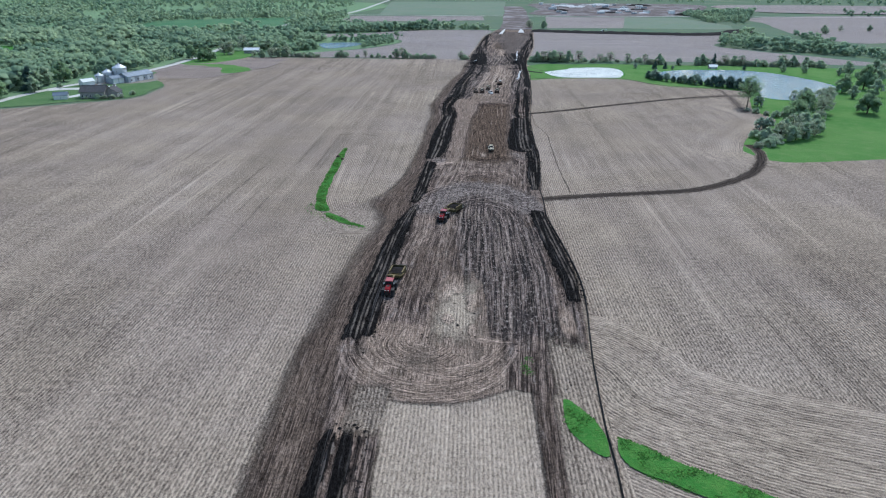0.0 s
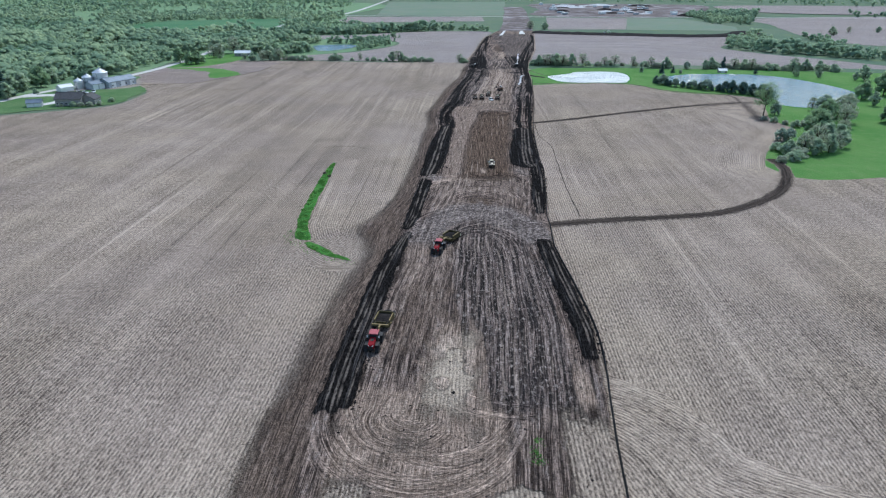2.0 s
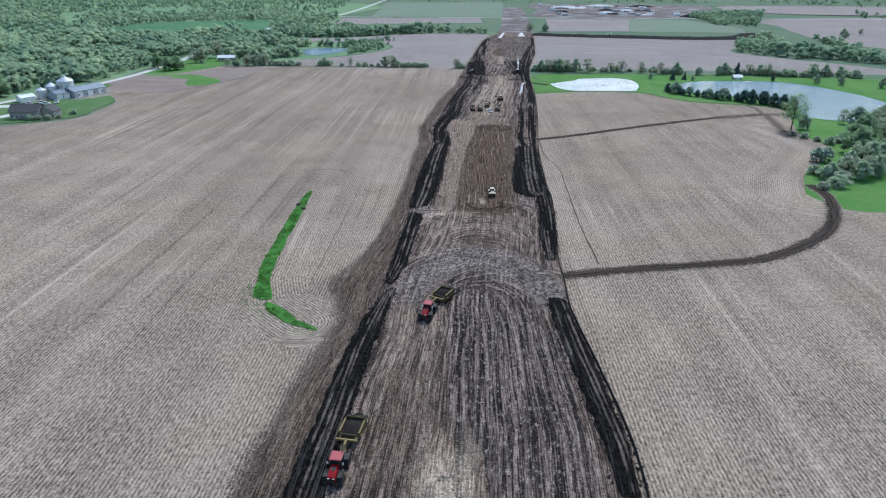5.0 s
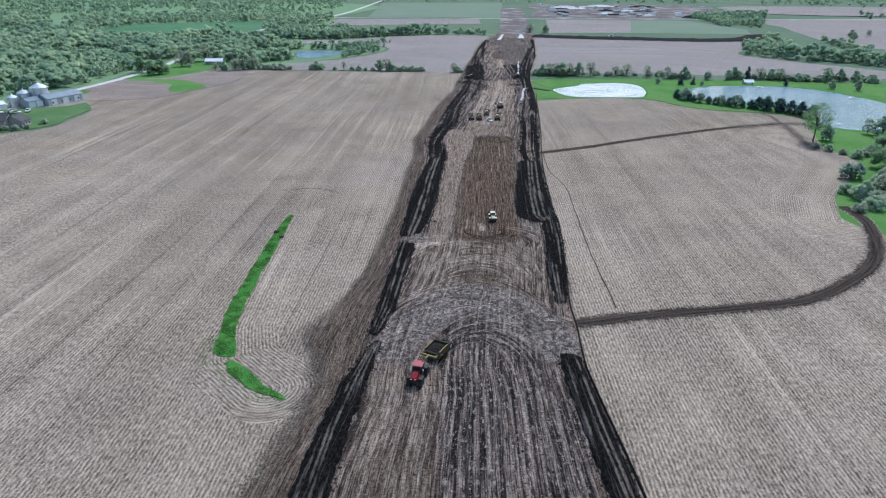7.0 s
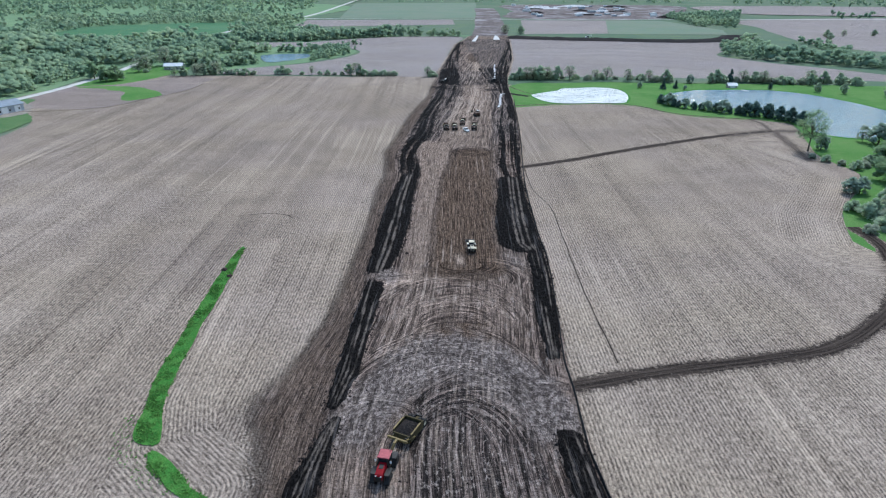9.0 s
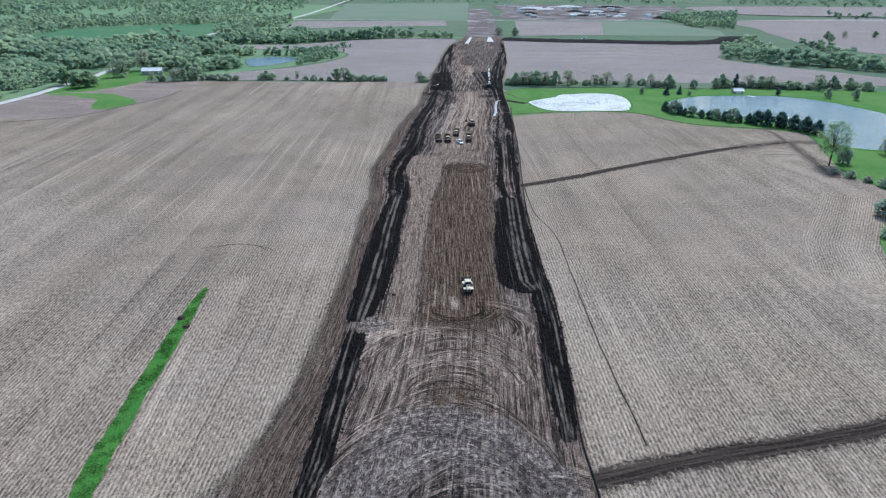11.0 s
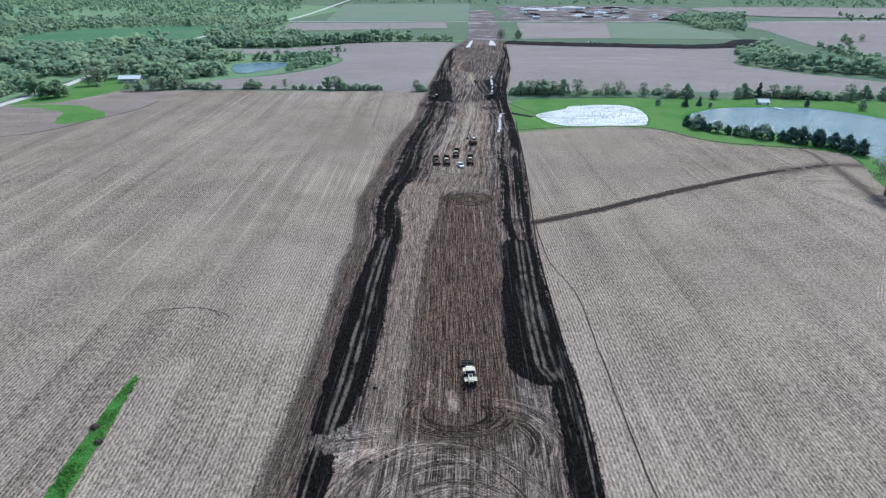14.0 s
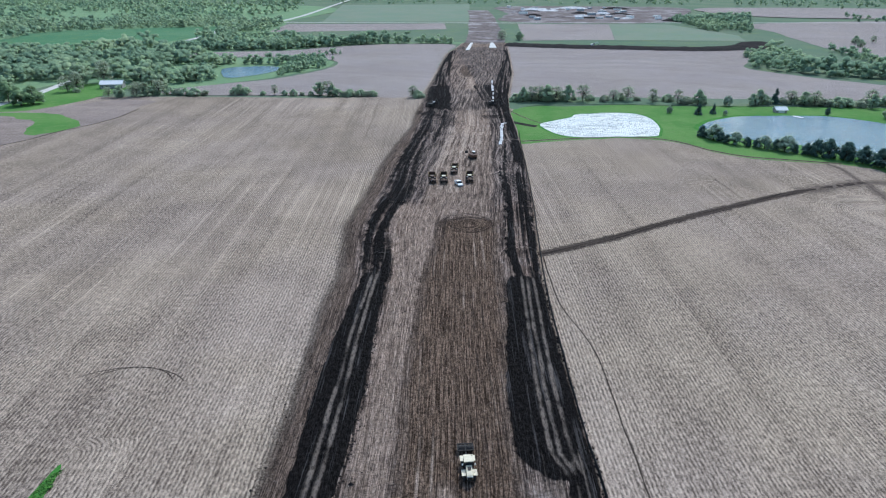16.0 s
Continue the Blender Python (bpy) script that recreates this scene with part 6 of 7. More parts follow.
# ---- machines ----
def wheel(parent, x, y, r, w, seg=20):
    """A lugged tyre with its rim."""
    bm = bmesh.new()
    prof = [(-w / 2, r * 0.55), (-w / 2, r * 0.88), (-w * 0.36, r), (w * 0.36, r), (w / 2, r * 0.88), (w / 2, r * 0.55)]
    rows = []
    for i in range(seg):
        a = 2 * math.pi * i / seg
        lug = 1.03 if i % 2 else 0.97
        rows.append([bm.verts.new((x + px, y + pr * (lug if pr > r * 0.95 else 1) * math.cos(a), r + pr * (lug if pr > r * 0.95 else 1) * math.sin(a))) for px, pr in prof])
    for i in range(seg):
        a, b = rows[i], rows[(i + 1) % seg]
        for k in range(len(prof) - 1):
            bm.faces.new((a[k], b[k], b[k + 1], a[k + 1]))
    bmesh.ops.recalc_face_normals(bm, faces=bm.faces)
    t = part("wheel", bm, M_RUBBER, parent)
    part("rim", tube(bmesh.new(), (x - w * 0.42, y, r), (x + w * 0.42, y, r), r * 0.56, r * 0.56, 14), M_CREAM, t, "pale steel rim")
    return t


def track_unit(parent, x, y, w=0.76):
    """A triangular rubber track with its drive wheel."""
    out = []
    for cx, cz, r, a0, a1 in ((-0.85, 0.38, 0.38, 130, 270), (0.85, 0.38, 0.38, 270, 410), (0, 1.15, 0.55, 50, 130)):
        for k in range(6):
            a = radians(a0 + (a1 - a0) * k / 5)
            out.append((y + cx + r * math.cos(a), cz + r * math.sin(a)))
    bm = bmesh.new()
    prism(bm, out, x - w / 2, x + w / 2)
    t = part("track", bm, M_RUBBER, parent)
    for cx, cz, r in ((-0.85, 0.38, 0.28), (0.85, 0.38, 0.28), (0, 1.12, 0.46)):
        part("roller", tube(bmesh.new(), (x - w / 2 - 0.05, y + cx, cz), (x + w / 2 + 0.05, y + cx, cz), r, r, 12), M_STEEL, t)
    return t


def articulated_tractor(x, y, turn, body, roof, label, tracks=True, group="tractors", size=1.0, trim=None, duals=True):
    """A hinged four-wheel-drive tractor, its nose toward -y."""
    root = new("articulated_tractor")
    trim = trim or body
    part("front_frame", box_bm(-0.55, -3.5, 0.75, 0.55, -0.2, 1.35, bevel=0.06), M_STEEL, root)
    part("rear_frame", box_bm(-0.6, 0.2, 0.75, 0.6, 2.9, 1.35, bevel=0.06), M_STEEL, root)
    part("hinge", tube(bmesh.new(), (0, 0, 0.7), (0, 0, 1.5), 0.32), M_STEEL, root)
    bm = bmesh.new()
    prism(bm, [(-3.7, 1.3), (-0.9, 1.3), (-0.9, 2.55), (-2.6, 2.45), (-3.5, 2.25), (-3.72, 2.0)], -0.62, 0.62)
    bmesh.ops.bevel(bm, geom=list(bm.edges), offset=0.07, segments=2, affect="EDGES")
    hood = part("hood", bm, body, root)
    part("grille", box_bm(-0.5, -3.76, 1.4, 0.5, -3.70, 1.95), M_STEEL, hood)
    for s in (-0.42, 0.42):
        part("headlight", box_bm(s - 0.13, -3.76, 2.0, s + 0.13, -3.66, 2.12, bevel=0.02), M_WHITE, hood)
    part("vent", box_bm(-0.35, -2.4, 2.47, 0.35, -1.4, 2.53), M_STEEL, hood)
    bm = bmesh.new()
    prism(bm, [(-0.95, 1.5), (0.95, 1.5), (1.0, 3.2), (-0.75, 3.2)], -0.88, 0.88)
    cab = part("cab", bm, M_GLASS, root, "dark glazed cab")
    for sx in (-0.88, 0.88):
        for sy0, sy1 in ((-0.95, -0.76), (0.95, 1.0)):
            part("pillar", tube(bmesh.new(), (sx, sy0, 1.5), (sx, sy1, 3.2), 0.06), M_STEEL, cab)
    part("cab_roof", box_bm(-1.0, -0.95, 3.2, 1.0, 1.15, 3.42, bevel=0.09), roof, cab)
    part("beacon", tube(bmesh.new(), (0.7, 0.8, 3.42), (0.7, 0.8, 3.6), 0.08), M_TAN, cab)
    part("exhaust", tube(bmesh.new(), (0.75, -1.1, 2.2), (0.75, -1.1, 3.5), 0.09), M_STEEL, root)
    part("intake", tube(bmesh.new(), (-0.75, -1.1, 2.2), (-0.75, -1.1, 3.2), 0.11), M_STEEL, root)
    for s in (-1, 1):
        arm = part("mirror", box_bm(s * 1.28 - 0.14, -1.0, 2.5, s * 1.28 + 0.14, -0.93, 2.95, bevel=0.02), M_WHITE, root)
        part("mirror_arm", tube(bmesh.new(), (s * 0.88, -0.9, 2.9), (s * 1.28, -0.96, 2.9), 0.03, 0.03, 6), M_STEEL, arm)
        part("fender", box_bm(s * 1.15 - 0.42, -3.1, 1.78, s * 1.15 + 0.42, -1.4, 1.86, bevel=0.03), trim, root)
        part("fender", box_bm(s * 1.15 - 0.42, 1.0, 1.78, s * 1.15 + 0.42, 2.6, 1.86, bevel=0.03), trim, root)
        part("step", box_bm(s * 1.0 - 0.2, -0.8, 0.7, s * 1.0 + 0.2, 0.0, 0.78), M_STEEL, root)
    part("fuel_tank", box_bm(-0.75, 1.15, 1.3, 0.75, 2.5, 2.0, bevel=0.1), trim, root)
    part("drawbar", box_bm(-0.2, 2.8, 0.5, 0.2, 3.7, 0.7), M_STEEL, root)
    for yy in (-2.25, 1.8):
        for s in (-1, 1):
            if tracks:
                track_unit(root, s * 1.2, yy)
            else:
                wheel(root, s * 1.02, yy, 0.92, 0.55)
                if duals:
                    wheel(root, s * 1.60, yy, 0.92, 0.50)
    root.matrix_basis = pose(x, y, 0.2, 0, 0, turn) @ Matrix.Diagonal((size, size, size, 1))
    return tagged(root, label, "tractor", group)


def pull_scraper(x, y, turn, paint, label, load=True, group="scrapers", size=1.0):
    """A towed earth scraper, its tongue toward -y."""
    root = new("pull_scraper")
    for s in (-1, 1):
        bm = bmesh.new()
        prism(bm, [(-0.6, 0.5), (4.2, 0.5), (4.4, 1.9), (3.2, 2.15), (-0.2, 2.05)], s * 1.75 - 0.07, s * 1.75 + 0.07)
        part("side_wall", bm, paint, root)
        part("top_rail", box_bm(s * 1.75 - 0.13, -0.25, 2.08, s * 1.75 + 0.13, 3.3, 2.2, bevel=0.03), M_YELLOW, root)
        part("draft_arm", tube(bmesh.new(), (s * 1.95, 0.8, 1.1), (s * 1.2, -1.9, 1.7), 0.14, 0.12, 8), M_YELLOW, root)
        part("lift_cylinder", tube(bmesh.new(), (s * 1.2, -1.6, 2.0), (s * 1.5, -0.2, 1.5), 0.09, 0.06, 8), M_STEEL, root)
        wheel(root, s * 0.75, 5.0, 0.8, 0.6)
        wheel(root, s * 1.5, 5.0, 0.8, 0.6)
    part("floor", box_bm(-1.7, -0.5, 0.42, 1.7, 4.2, 0.55), M_STEEL, root)
    bm = bmesh.new()
    prism(bm, [(-0.9, 0.55), (-0.6, 0.5), (-0.25, 1.7), (-0.5, 1.75)], -1.7, 1.7)
    part("apron", bm, paint, root)
    part("ejector", box_bm(-1.68, 3.9, 0.55, 1.68, 4.15, 2.1, bevel=0.04), paint, root)
    part("cross_beam", box_bm(-1.95, -2.05, 1.55, 1.95, -1.7, 1.95, bevel=0.06), M_YELLOW, root)
    bm = bmesh.new()
    prism(bm, [(-4.1, 0.55), (-3.8, 0.55), (-2.9, 1.5), (-1.9, 1.6), (-1.9, 1.95), (-3.1, 1.9), (-4.1, 0.85)], -0.2, 0.2)
    part("gooseneck", bm, M_YELLOW, root)
    part("rear_frame", box_bm(-0.4, 4.1, 0.7, 0.4, 6.0, 1.1, bevel=0.05), paint, root)
    part("push_block", box_bm(-0.7, 5.9, 0.6, 0.7, 6.1, 1.3, bevel=0.04), M_STEEL, root)
    if load:
        bm = bmesh.new()
        n = 12
        g = [[bm.verts.new((-1.66 + 3.32 * i / n, -0.3 + 4.1 * j / n, 1.55 + 0.55 * math.sin(math.pi * i / n) * math.sin(math.pi * j / n) + 0.12 * noise.noise((i * 0.9, j * 0.9, x)))) for i in range(n + 1)] for j in range(n + 1)]
        for j in range(n):
            for i in range(n):
                bm.faces.new((g[j][i], g[j][i + 1], g[j + 1][i + 1], g[j + 1][i]))
        part("soil_load", bm, M_CLOD, root, "heaped dark soil load")
    root.matrix_basis = pose(x, y, 0.22, 0, 0, turn) @ Matrix.Diagonal((size, size, size, 1))
    return tagged(root, label, "scraper", group)


def hitched(x, y, turn, back_turn, tractor, scraper, size=1.0):
    """A tractor and the scraper hooked to its drawbar."""
    tractor(x, y, turn)
    end = pose(x, y, 0, 0, 0, turn) @ Vector((0, 3.6 * size, 0))
    q = end + (pose(0, 0, 0, 0, 0, back_turn).to_3x3() @ Vector((0, 4.0 * size, 0)))
    scraper(q.x, q.y, back_turn)


hitched(-18.0, 143.8, -6, -9,
        lambda x, y, a: articulated_tractor(x, y, a, M_RED, M_RED_SHEEN, "red articulated tracked tractor on the black windrow", group="working tractors", trim=M_STEEL),
        lambda x, y, a: pull_scraper(x, y, a, M_OLIVE, "dusty yellow pull scraper loaded with dark soil", group="pull scrapers"))
hitched(-4.6, 196, -14, -28,
        lambda x, y, a: articulated_tractor(x, y, a, M_RED, M_RED_SHEEN, "red articulated tracked tractor crossing pale dried mud", group="working tractors", trim=M_STEEL),
        lambda x, y, a: pull_scraper(x, y, a, M_OLIVE, "dusty yellow pull scraper swung behind its tractor", group="pull scrapers"))
for x, y, a, dark in ((15.5, 445.4, 2, True), (20.0, 445.3, 0, False), (24.9, 457.6, -4, False), (30.4, 446, -3, False)):
    hitched(x, y, a, a - 4,
            lambda x, y, a: articulated_tractor(x, y, a, M_TAN, M_TAN if dark else M_CREAM, "parked wheeled tractor with dual tyres" + (" and orange cab roof" if dark else " and cream cab roof"), False, "parked tractors", 0.78),
            lambda x, y, a: pull_scraper(x, y, a, M_TAN if dark else M_DUSTY, "parked earth scraper behind a tractor", False, "parked scrapers", 0.78), 0.78)


def drum_roller(x, y, turn):
    """Two studded drums in a towing frame."""
    root = new("drum_roller")
    for s in (-0.85, 0.85):
        bm = tube(bmesh.new(), (s - 0.75, 0, 0.8), (s + 0.75, 0, 0.8), 0.68, 0.68, 24)
        d = part("drum", bm, M_STEEL, root)
        for k in range(10):
            for j in range(5):
                a = 2 * math.pi * (k + 0.5 * (j % 2)) / 10
                xx = s - 0.6 + j * 0.3
                part("foot", tube(bmesh.new(), (xx, 0.66 * math.cos(a), 0.8 + 0.66 * math.sin(a)), (xx, 0.84 * math.cos(a), 0.8 + 0.84 * math.sin(a)), 0.09, 0.06, 6), M_STEEL, d)
    part("frame", box_bm(-1.75, -1.15, 0.95, 1.75, -0.95, 1.2, bevel=0.03), M_STEEL, root)
    part("frame", box_bm(-1.75, 0.95, 0.95, 1.75, 1.15, 1.2, bevel=0.03), M_STEEL, root)
    for s in (-1.72, 0, 1.72):
        part("beam", box_bm(s - 0.09, -1.0, 0.95, s + 0.09, 1.0, 1.2), M_STEEL, root)
    part("tongue", box_bm(-0.15, -2.6, 0.7, 0.15, -1.0, 0.95), M_STEEL, root)
    root.matrix_basis = pose(x, y, 0.2, 0, 0, turn) @ Matrix.Diagonal((0.8, 0.8, 0.8, 1))
    return tagged(root, "pair of dark studded drum rollers behind a tractor", "roller")


articulated_tractor(16.6, 286.0, 1, M_CREAM, M_CREAM, "cream tractor with pale cab roof compacting brown soil", False, "compacting tractor", 0.82, duals=False)
drum_roller(16.5, 290.9, 1)


def pickup(x, y, turn):
    root = new("pickup_truck")
    bm = bmesh.new()
    prism(bm, [(-2.7, 0.5), (2.7, 0.5), (2.7, 1.1), (0.9, 1.1), (-0.9, 1.12), (-2.6, 1.0)], -0.95, 0.95)
    part("body", bm, M_WHITE, root)
    bm = bmesh.new()
    prism(bm, [(-1.2, 1.1), (0.9, 1.1), (0.7, 1.78), (-0.6, 1.8)], -0.85, 0.85)
    part("cab", bm, M_GLASS, root)
    part("cab_roof", box_bm(-0.84, -0.6, 1.79, 0.84, 0.72, 1.86, bevel=0.03), M_WHITE, root)
    for s in (-0.9, 0.9):
        part("bed_side", box_bm(s - 0.06, 0.95, 1.1, s + 0.06, 2.7, 1.4), M_WHITE, root)
    part("tailgate", box_bm(-0.9, 2.62, 1.1, 0.9, 2.7, 1.4), M_WHITE, root)
    for yy in (-1.7, 1.7):
        for s in (-0.85, 0.85):
            wheel(root, s, yy, 0.38, 0.26, 14)
    root.matrix_basis = pose(x, y, 0.15, 0, 0, turn)
    return tagged(root, "white pickup truck parked among the machines", "pickup truck")


pickup(25.7, 441.2, 15)
for x, y, a in ((-260, 456, 70), (-255, 459, 40), (-250, 456, 100), (-246, 461, 20)):
    p = pickup(x, y, a)
    tagged(p, "white pickup truck parked in the gravel farmyard", "pickup truck", "farmyard vehicles")


def excavator(x, y, turn, paint, label):
    root = new("excavator")
    for s in (-1.1, 1.1):
        bm = bmesh.new()
        prism(bm, [(-1.9, 0.3), (-1.6, 0), (1.6, 0), (1.9, 0.3), (1.9, 0.6), (1.6, 0.9), (-1.6, 0.9), (-1.9, 0.6)], s - 0.3, s + 0.3)
        part("track", bm, M_RUBBER, root)
    part("undercarriage", box_bm(-0.9, -1.0, 0.5, 0.9, 1.0, 1.05), M_STEEL, root)
    part("house", box_bm(-1.35, -1.2, 1.05, 1.35, 2.3, 2.2, bevel=0.12), paint, root)
    part("cab", box_bm(-1.35, -1.7, 1.2, -0.4, 0.2, 2.95, bevel=0.08), M_GLASS, root)
    part("cab_roof", box_bm(-1.4, -1.75, 2.95, -0.35, 0.25, 3.05, bevel=0.03), M_WHITE, root)
    part("boom", tube(bmesh.new(), (0.1, -1.2, 1.9), (0.1, -4.6, 4.4), 0.3, 0.22, 8), paint, root)
    part("stick", tube(bmesh.new(), (0.1, -4.5, 4.5), (0.1, -6.4, 2.0), 0.2, 0.14, 8), paint, root)
    bm = bmesh.new()
    prism(bm, [(-6.8, 1.0), (-6.1, 0.9), (-5.8, 1.5), (-6.3, 2.1)], -0.5, 0.7)
    part("bucket", bm, M_STEEL, root)
    root.matrix_basis = pose(x, y, 0.2, 0, 0, turn)
    return tagged(root, label, "excavator", "excavators")


excavator(34.6, 480, 200, M_TAN, "dusty orange excavator working behind the scrapers")
excavator(20, 602, 140, M_STEEL, "dark excavator with white cab roof beside black topsoil")
excavator(58.5, 606, 60, M_STEEL, "dark excavator by the white silt channel")
excavator(222, 974, 90, M_WHITE, "white machine on the far topsoil bank")

# ---- pale channels, aprons and far site clutter ----
for k, (pts, w) in enumerate((([(70, 705), (68.4, 690)], 1.6), ([(67.4, 684), (66, 668), (65, 657)], 2.0), ([(64.4, 650), (63, 640)], 1.2), ([(62.4, 634), (61, 624)], 1.5), ([(60.2, 617), (58.8, 604)], 1.1))):
    ribbon("silt_channel", pts, w * 0.8, 0.75, M_SILT, "white silt-lined drainage channel", "channel", 0.8, 0.2)
ribbon("silt_channel", [(60.5, 551), (57.5, 550), (55.4, 538), (53.4, 522), (50.5, 503)], 1.5, 0.75, M_SILT, "white silt-lined drainage channel", "channel", 0.8, 0.2)
sheet("concrete_apron", [(66, 922), (71, 924), (82, 1005), (79, 1005)], 0.9, M_CONCRETE, "white concrete apron across the road bed", "apron", 4, 0.5, round_it=False)
sheet("concrete_apron", [(95, 946), (104, 946), (107, 1005), (104, 1008)], 0.9, M_CONCRETE, "white concrete apron across the road bed", "apron", 4, 0.5, round_it=False)
rc = random.Random(9)
for k in range(34):
    x, y = rc.uniform(240, 620), rc.uniform(1420, 1950)
    if x > 465 + (y - 1392) * 0.35 or x < 190 + (y - 1395) * 0.12:
        continue
    w, d, h = rc.uniform(7, 20), rc.uniform(5, 9), rc.uniform(2.5, 5)
    root = new("site_trailer")
    part("body", box_bm(-w / 2, -d / 2, 0.3, w / 2, d / 2, h, bevel=0.1), M_WHITE if k % 3 else M_WALL_METAL, root)
    part("roof", box_bm(-w / 2 - 0.2, -d / 2 - 0.2, h, w / 2 + 0.2, d / 2 + 0.2, h + 0.25), M_WHITE, root)
    part("base", box_bm(-w / 2 + 0.5, -d / 2 + 0.5, -0.2, w / 2 - 0.5, d / 2 - 0.5, 0.35), M_STEEL, root)
    root.matrix_basis = pose(x, y, 0.2, 0, 0, rc.uniform(-30, 30))
    tagged(root, "pale site building on the far stripped ground", "trailer", "site buildings")
for k in range(26):
    x, y = rc.uniform(225, 560), rc.uniform(1400, 1930)
    r, h = rc.uniform(8, 26), rc.uniform(1.5, 5)
    bm = bmesh.new()
    n = 18
    rings = []
    for j in range(5):
        f = j / 4
        rings.append([bm.verts.new((r * (1 - f) * (1 + 0.35 * noise.noise((math.cos(i / n * 6.28) * 2, math.sin(i / n * 6.28) * 2, k))) * math.cos(i / n * 6.28) * 1.6,
                                    r * (1 - f) * (1 + 0.35 * noise.noise((math.cos(i / n * 6.28) * 2, math.sin(i / n * 6.28) * 2, k))) * math.sin(i / n * 6.28), h * math.sin(f * 1.57) - 0.1)) for i in range(n)])
    for a, b in zip(rings, rings[1:]):
        for i in range(n):
            bm.faces.new((a[i], a[(i + 1) % n], b[(i + 1) % n], b[i]))
    ob = part("spoil_mound", bm, M_SILT if k % 3 == 0 else (M_BANK if k % 3 == 1 else M_QUARRY))
    ob.matrix_basis = pose(x, y, 0.1)
    tagged(ob, ("white" if k % 3 == 0 else "dark" if k % 3 == 1 else "brown") + " spoil heap on the far construction site", "spoil heap", "spoil heaps")

# ---- silt fence along the eastern edge ----
FENCE = smooth_loop([(22.5, 40), (24.8, 75), (26, 94), (28, 113), (30, 127), (31.6, 139), (32.6, 154), (31.6, 177), (30.4, 199), (31.4, 214), (32, 228), (34.8, 250), (38, 278), (38.6, 296), (40.4, 322), (42.6, 349),
                     (45.5, 374), (52.2, 426), (57.2, 471), (61.4, 512), (64, 530)], False, 1.2, 0.12, 4)
fence = new("silt_fence")
tagged(fence, "long black fabric silt fence on wooden stakes", "fence")
verts, faces = [], []
for i, q in enumerate(FENCE):
    d = (FENCE[min(i + 1, len(FENCE) - 1)] - FENCE[max(i - 1, 0)]).normalized()
    s = Vector((d.y, -d.x))
    sag = 0.10 * abs(math.sin(i * 1.25)) + 0.05 * noise.noise((i * 0.6, 0, 0))
    top = 0.80 - sag
    for off, z in ((-0.20, 0.0), (-0.03, top), (0.03, top), (0.22, 0.0)):
        p = q + s * (off + (0.08 * noise.noise((i * 0.4, 3, z)) if z else 0))
        verts.append((p.x, p.y, z + 0.0))
    if i:
        b = (i - 1) * 4
        faces += [(b + k, b + k + 1, b + k + 5, b + k + 4) for k in range(3)]
fabric = mesh_ob("fabric", verts, faces, M_FABRIC)
fabric.parent = fence
stake_me = None
for i in range(0, len(FENCE), 2):
    if stake_me is None:
        first = part("stake", box_bm(-0.035, -0.035, -0.2, 0.035, 0.035, 1.05), M_STAKE, fence)
        stake_me = first.data
        ob = first
    else:
        ob = new("stake", stake_me)
        ob.parent = fence
    ob.matrix_basis = pose(FENCE[i].x + 0.06, FENCE[i].y, 0, rc.uniform(-6, 6), rc.uniform(-6, 6), rc.uniform(0, 90))


# ---- loose soil and grass ----
def scatter_clods(name, label, count, seed):
    """Lumps of soil tumbled along the edges of the windrows and the worked ground."""
    rs = np.random.RandomState(seed)
    pts = []
    for k in range(count):
        yy, a, b = WINDROWS[rs.choice([0, 1, 1, 2, 3, 3, 6, 7, 8, 8])]
        y = rs.uniform(yy[0], yy[-1])
        o, i = np.interp(y, yy, a), np.interp(y, yy, b)
        f = rs.choice([0.0, 1.0, rs.rand()])
        pts.append((o + (i - o) * f + rs.normal() * 0.35, y, 0.14 + (0.45 if 0.1 < f < 0.9 else 0.1)))
    for k in range(count // 9):
        pts.append((rs.uniform(-22, 26), rs.uniform(100, 400), 0.16))
    c = np.array(pts)
    size = rs.uniform(0.08, 0.30, len(c)) * (1 + (rs.rand(len(c)) < 0.03) * 0.9)
    octa = np.array([(1, 0, 0), (0, 1, 0), (-1, 0, 0), (0, -1, 0), (0, 0, 0.8), (0, 0, -0.6)], float)
    v = c[:, None, :] + octa[None] * size[:, None, None] * rs.uniform(0.6, 1.4, (len(c), 6, 1))
    tri = np.array([(0, 1, 4), (1, 2, 4), (2, 3, 4), (3, 0, 4), (1, 0, 5), (2, 1, 5), (3, 2, 5), (0, 3, 5)])
    f = (np.arange(len(c))[:, None, None] * 6 + tri[None]).reshape(-1, 3)
    return tagged(mesh_ob(name, v.reshape(-1, 3).tolist(), f.tolist(), M_CLOD), label, "soil clods", kind="stuff")


scatter_clods("soil_clods", "dark lumps of topsoil strewn along the windrows", 5200, 3)


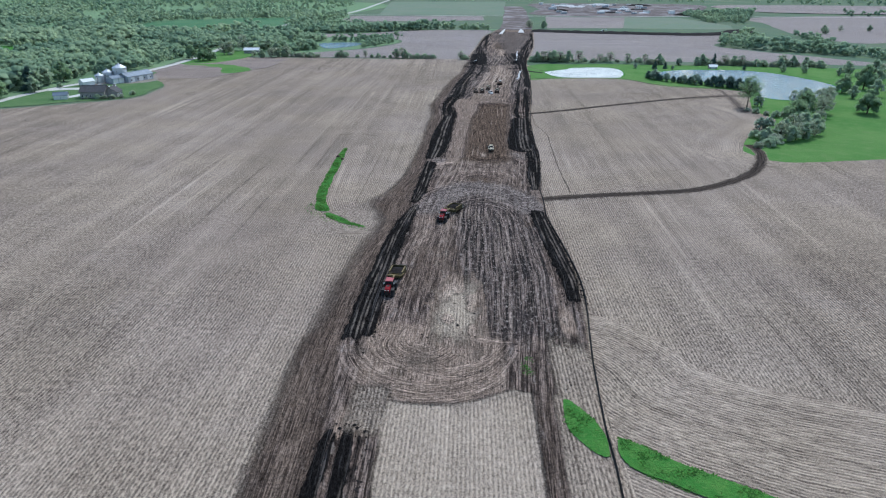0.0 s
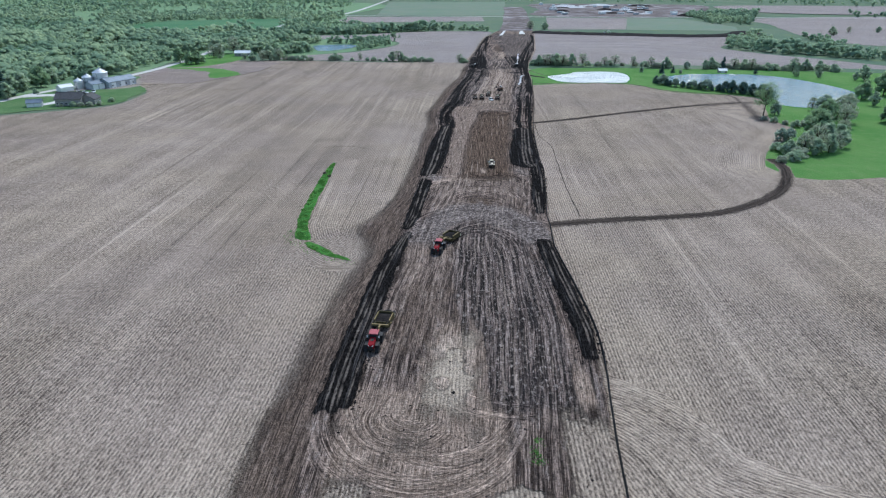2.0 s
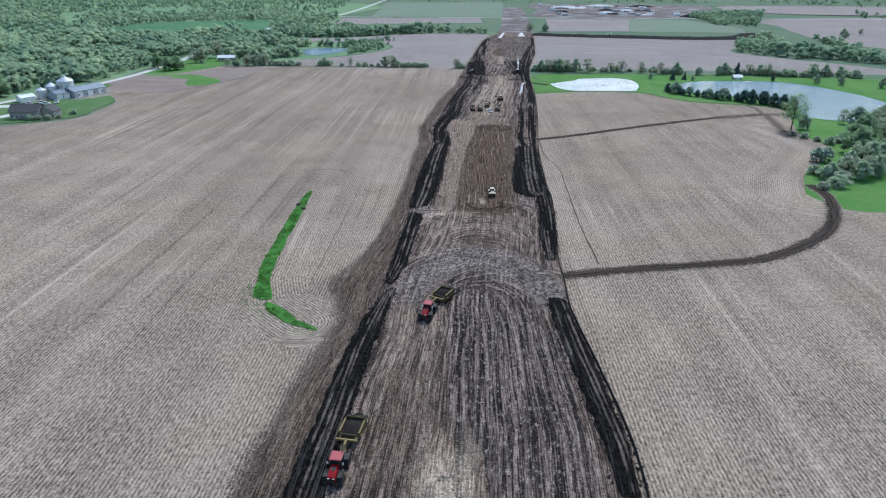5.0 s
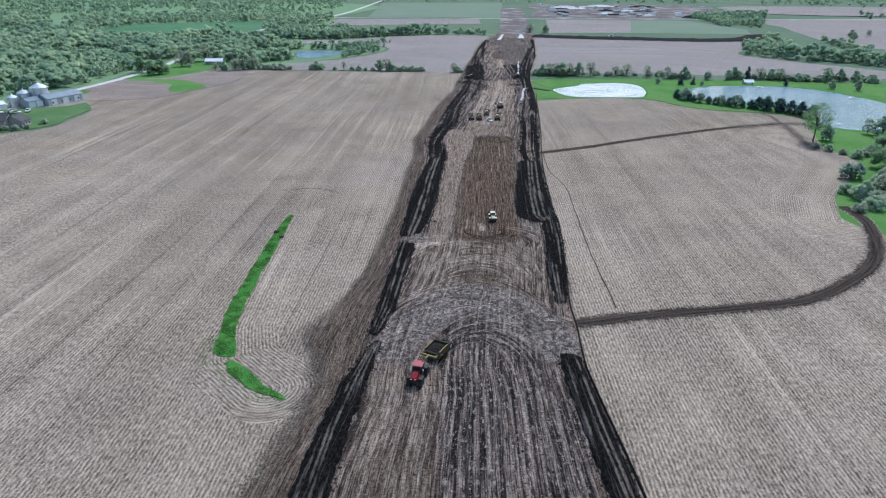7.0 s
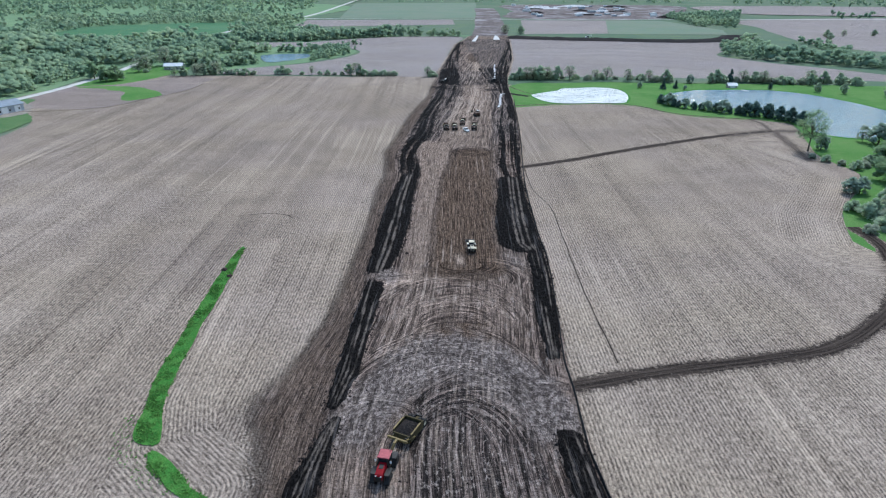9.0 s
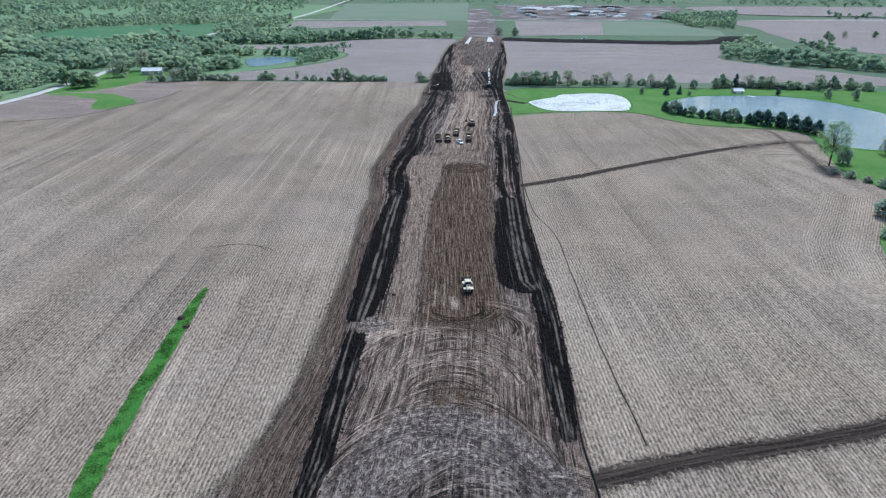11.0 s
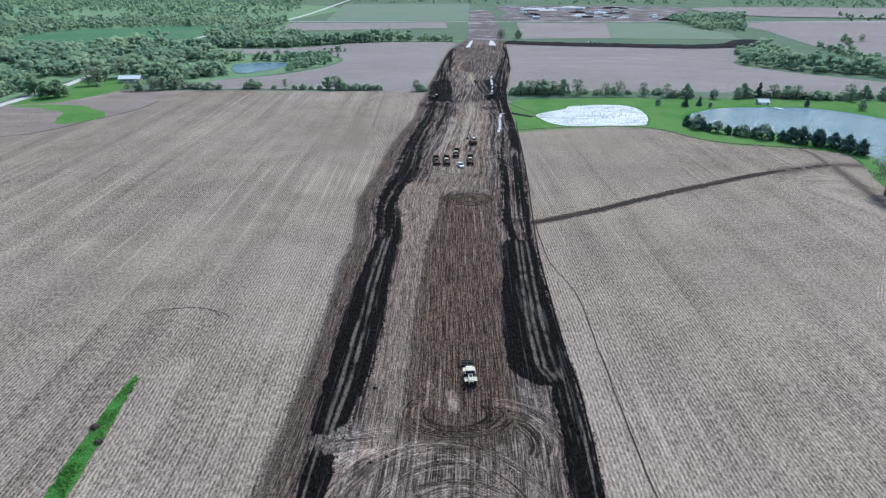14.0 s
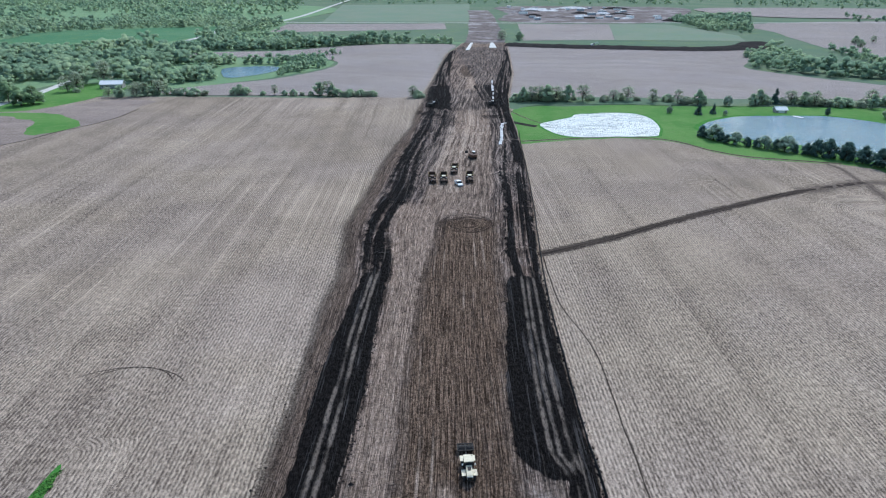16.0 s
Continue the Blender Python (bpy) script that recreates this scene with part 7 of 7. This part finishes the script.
def grass_blades(name, poly, step, height, label, seed):
    rs = np.random.RandomState(seed)
    xs, ys = [p[0] for p in poly], [p[1] for p in poly]
    gx, gy = np.meshgrid(np.arange(min(xs), max(xs), step), np.arange(min(ys), max(ys), step))
    gx, gy = gx.ravel() + rs.uniform(-0.5, 0.5, gx.size) * step, gy.ravel() + rs.uniform(-0.5, 0.5, gy.size) * step
    ok = inside_poly(gx + 0.4 * value_noise(gx * 0.8, gy * 0.8, seed + 4), gy, poly) & (value_noise(gx * 0.45, gy * 0.3, seed + 5) + 0.6 * value_noise(gx * 1.3, gy * 1.3, seed + 6) > -0.75)
    gx, gy = gx[ok], gy[ok]
    n = len(gx)
    a = rs.uniform(0, math.pi, n)
    w = rs.uniform(0.10, 0.26, n)
    h = height * rs.uniform(0.3, 1.2, n) * (0.7 + 0.5 * value_noise(gx * 0.5, gy * 0.5, seed))
    dx, dy = np.cos(a) * w, np.sin(a) * w
    lx, ly = rs.normal(size=n) * 0.2, rs.normal(size=n) * 0.2
    z = np.full(n, 0.05)
    q = np.stack([np.stack([gx - dx, gy - dy, z], 1), np.stack([gx + dx, gy + dy, z], 1), np.stack([gx + dx * 0.7 + lx, gy + dy * 0.7 + ly, h], 1), np.stack([gx - dx * 0.7 + lx, gy - dy * 0.7 + ly, h * 0.9], 1)], 1)
    tone = np.repeat(np.clip(rs.rand(n) * 0.6 + 0.3 * (1 + value_noise(gx * 0.3, gy * 0.3, seed + 2)), 0, 1), 4)
    return tagged(new(name, quad_mesh(name, q.reshape(-1, 3), tone, M_BLADE)), label, "grass", kind="stuff")


grass_blades("tall_grass", HOOK, 0.20, 0.38, "lush green grass in the field waterway", 41)
grass_blades("tall_grass", TOE, 0.20, 0.34, "separate patch of lush grass in the waterway", 44)
grass_blades("tall_grass", [(-52.6, 212), (-50.4, 212), (-48.5, 204), (-43.5, 199.5), (-36, 192.6), (-28.4, 187.6), (-28.2, 185.6), (-36.6, 188.6), (-45.4, 194.8), (-51, 200.4), (-53.4, 206)], 0.85, 0.42, "scattered weedy tufts along the grass edge", 45)
grass_blades("tall_grass", DITCH_HEAD, 0.20, 0.42, "lush green grass beside the wheel track", 46)
grass_blades("tall_grass", DITCH_EAST, 0.20, 0.42, "lush green grass in the curved ditch", 42)
grass_blades("tall_grass", [(12.8, 113.4), (14.8, 114.2), (15.4, 111.8), (13.8, 110.4), (15.2, 107.6), (12.8, 106.8), (12.4, 109.8)], 0.15, 0.30, "green grass left standing in the dirt", 43)


def field_stone(x, y, r, seed):
    """A rough boulder turned up at the edge of the grass."""
    bm = bmesh.new()
    bmesh.ops.create_icosphere(bm, subdivisions=3, radius=r)
    for v in bm.verts:
        v.co *= 1 + 0.35 * noise.noise(v.co * (1.4 / r) + Vector((seed, 0, 0)))
        v.co.z = v.co.z * 0.65 + r * 0.3
    ob = part("boulder", bm, M_DUSTY)
    ob.matrix_basis = pose(x, y, 0.02, 0, 0, seed * 40)
    return tagged(ob, "dark field boulder at the edge of the grass", "boulder", "field boulders")


field_stone(-52.8, 274, 0.8, 1)
field_stone(-50.2, 270, 0.7, 2)
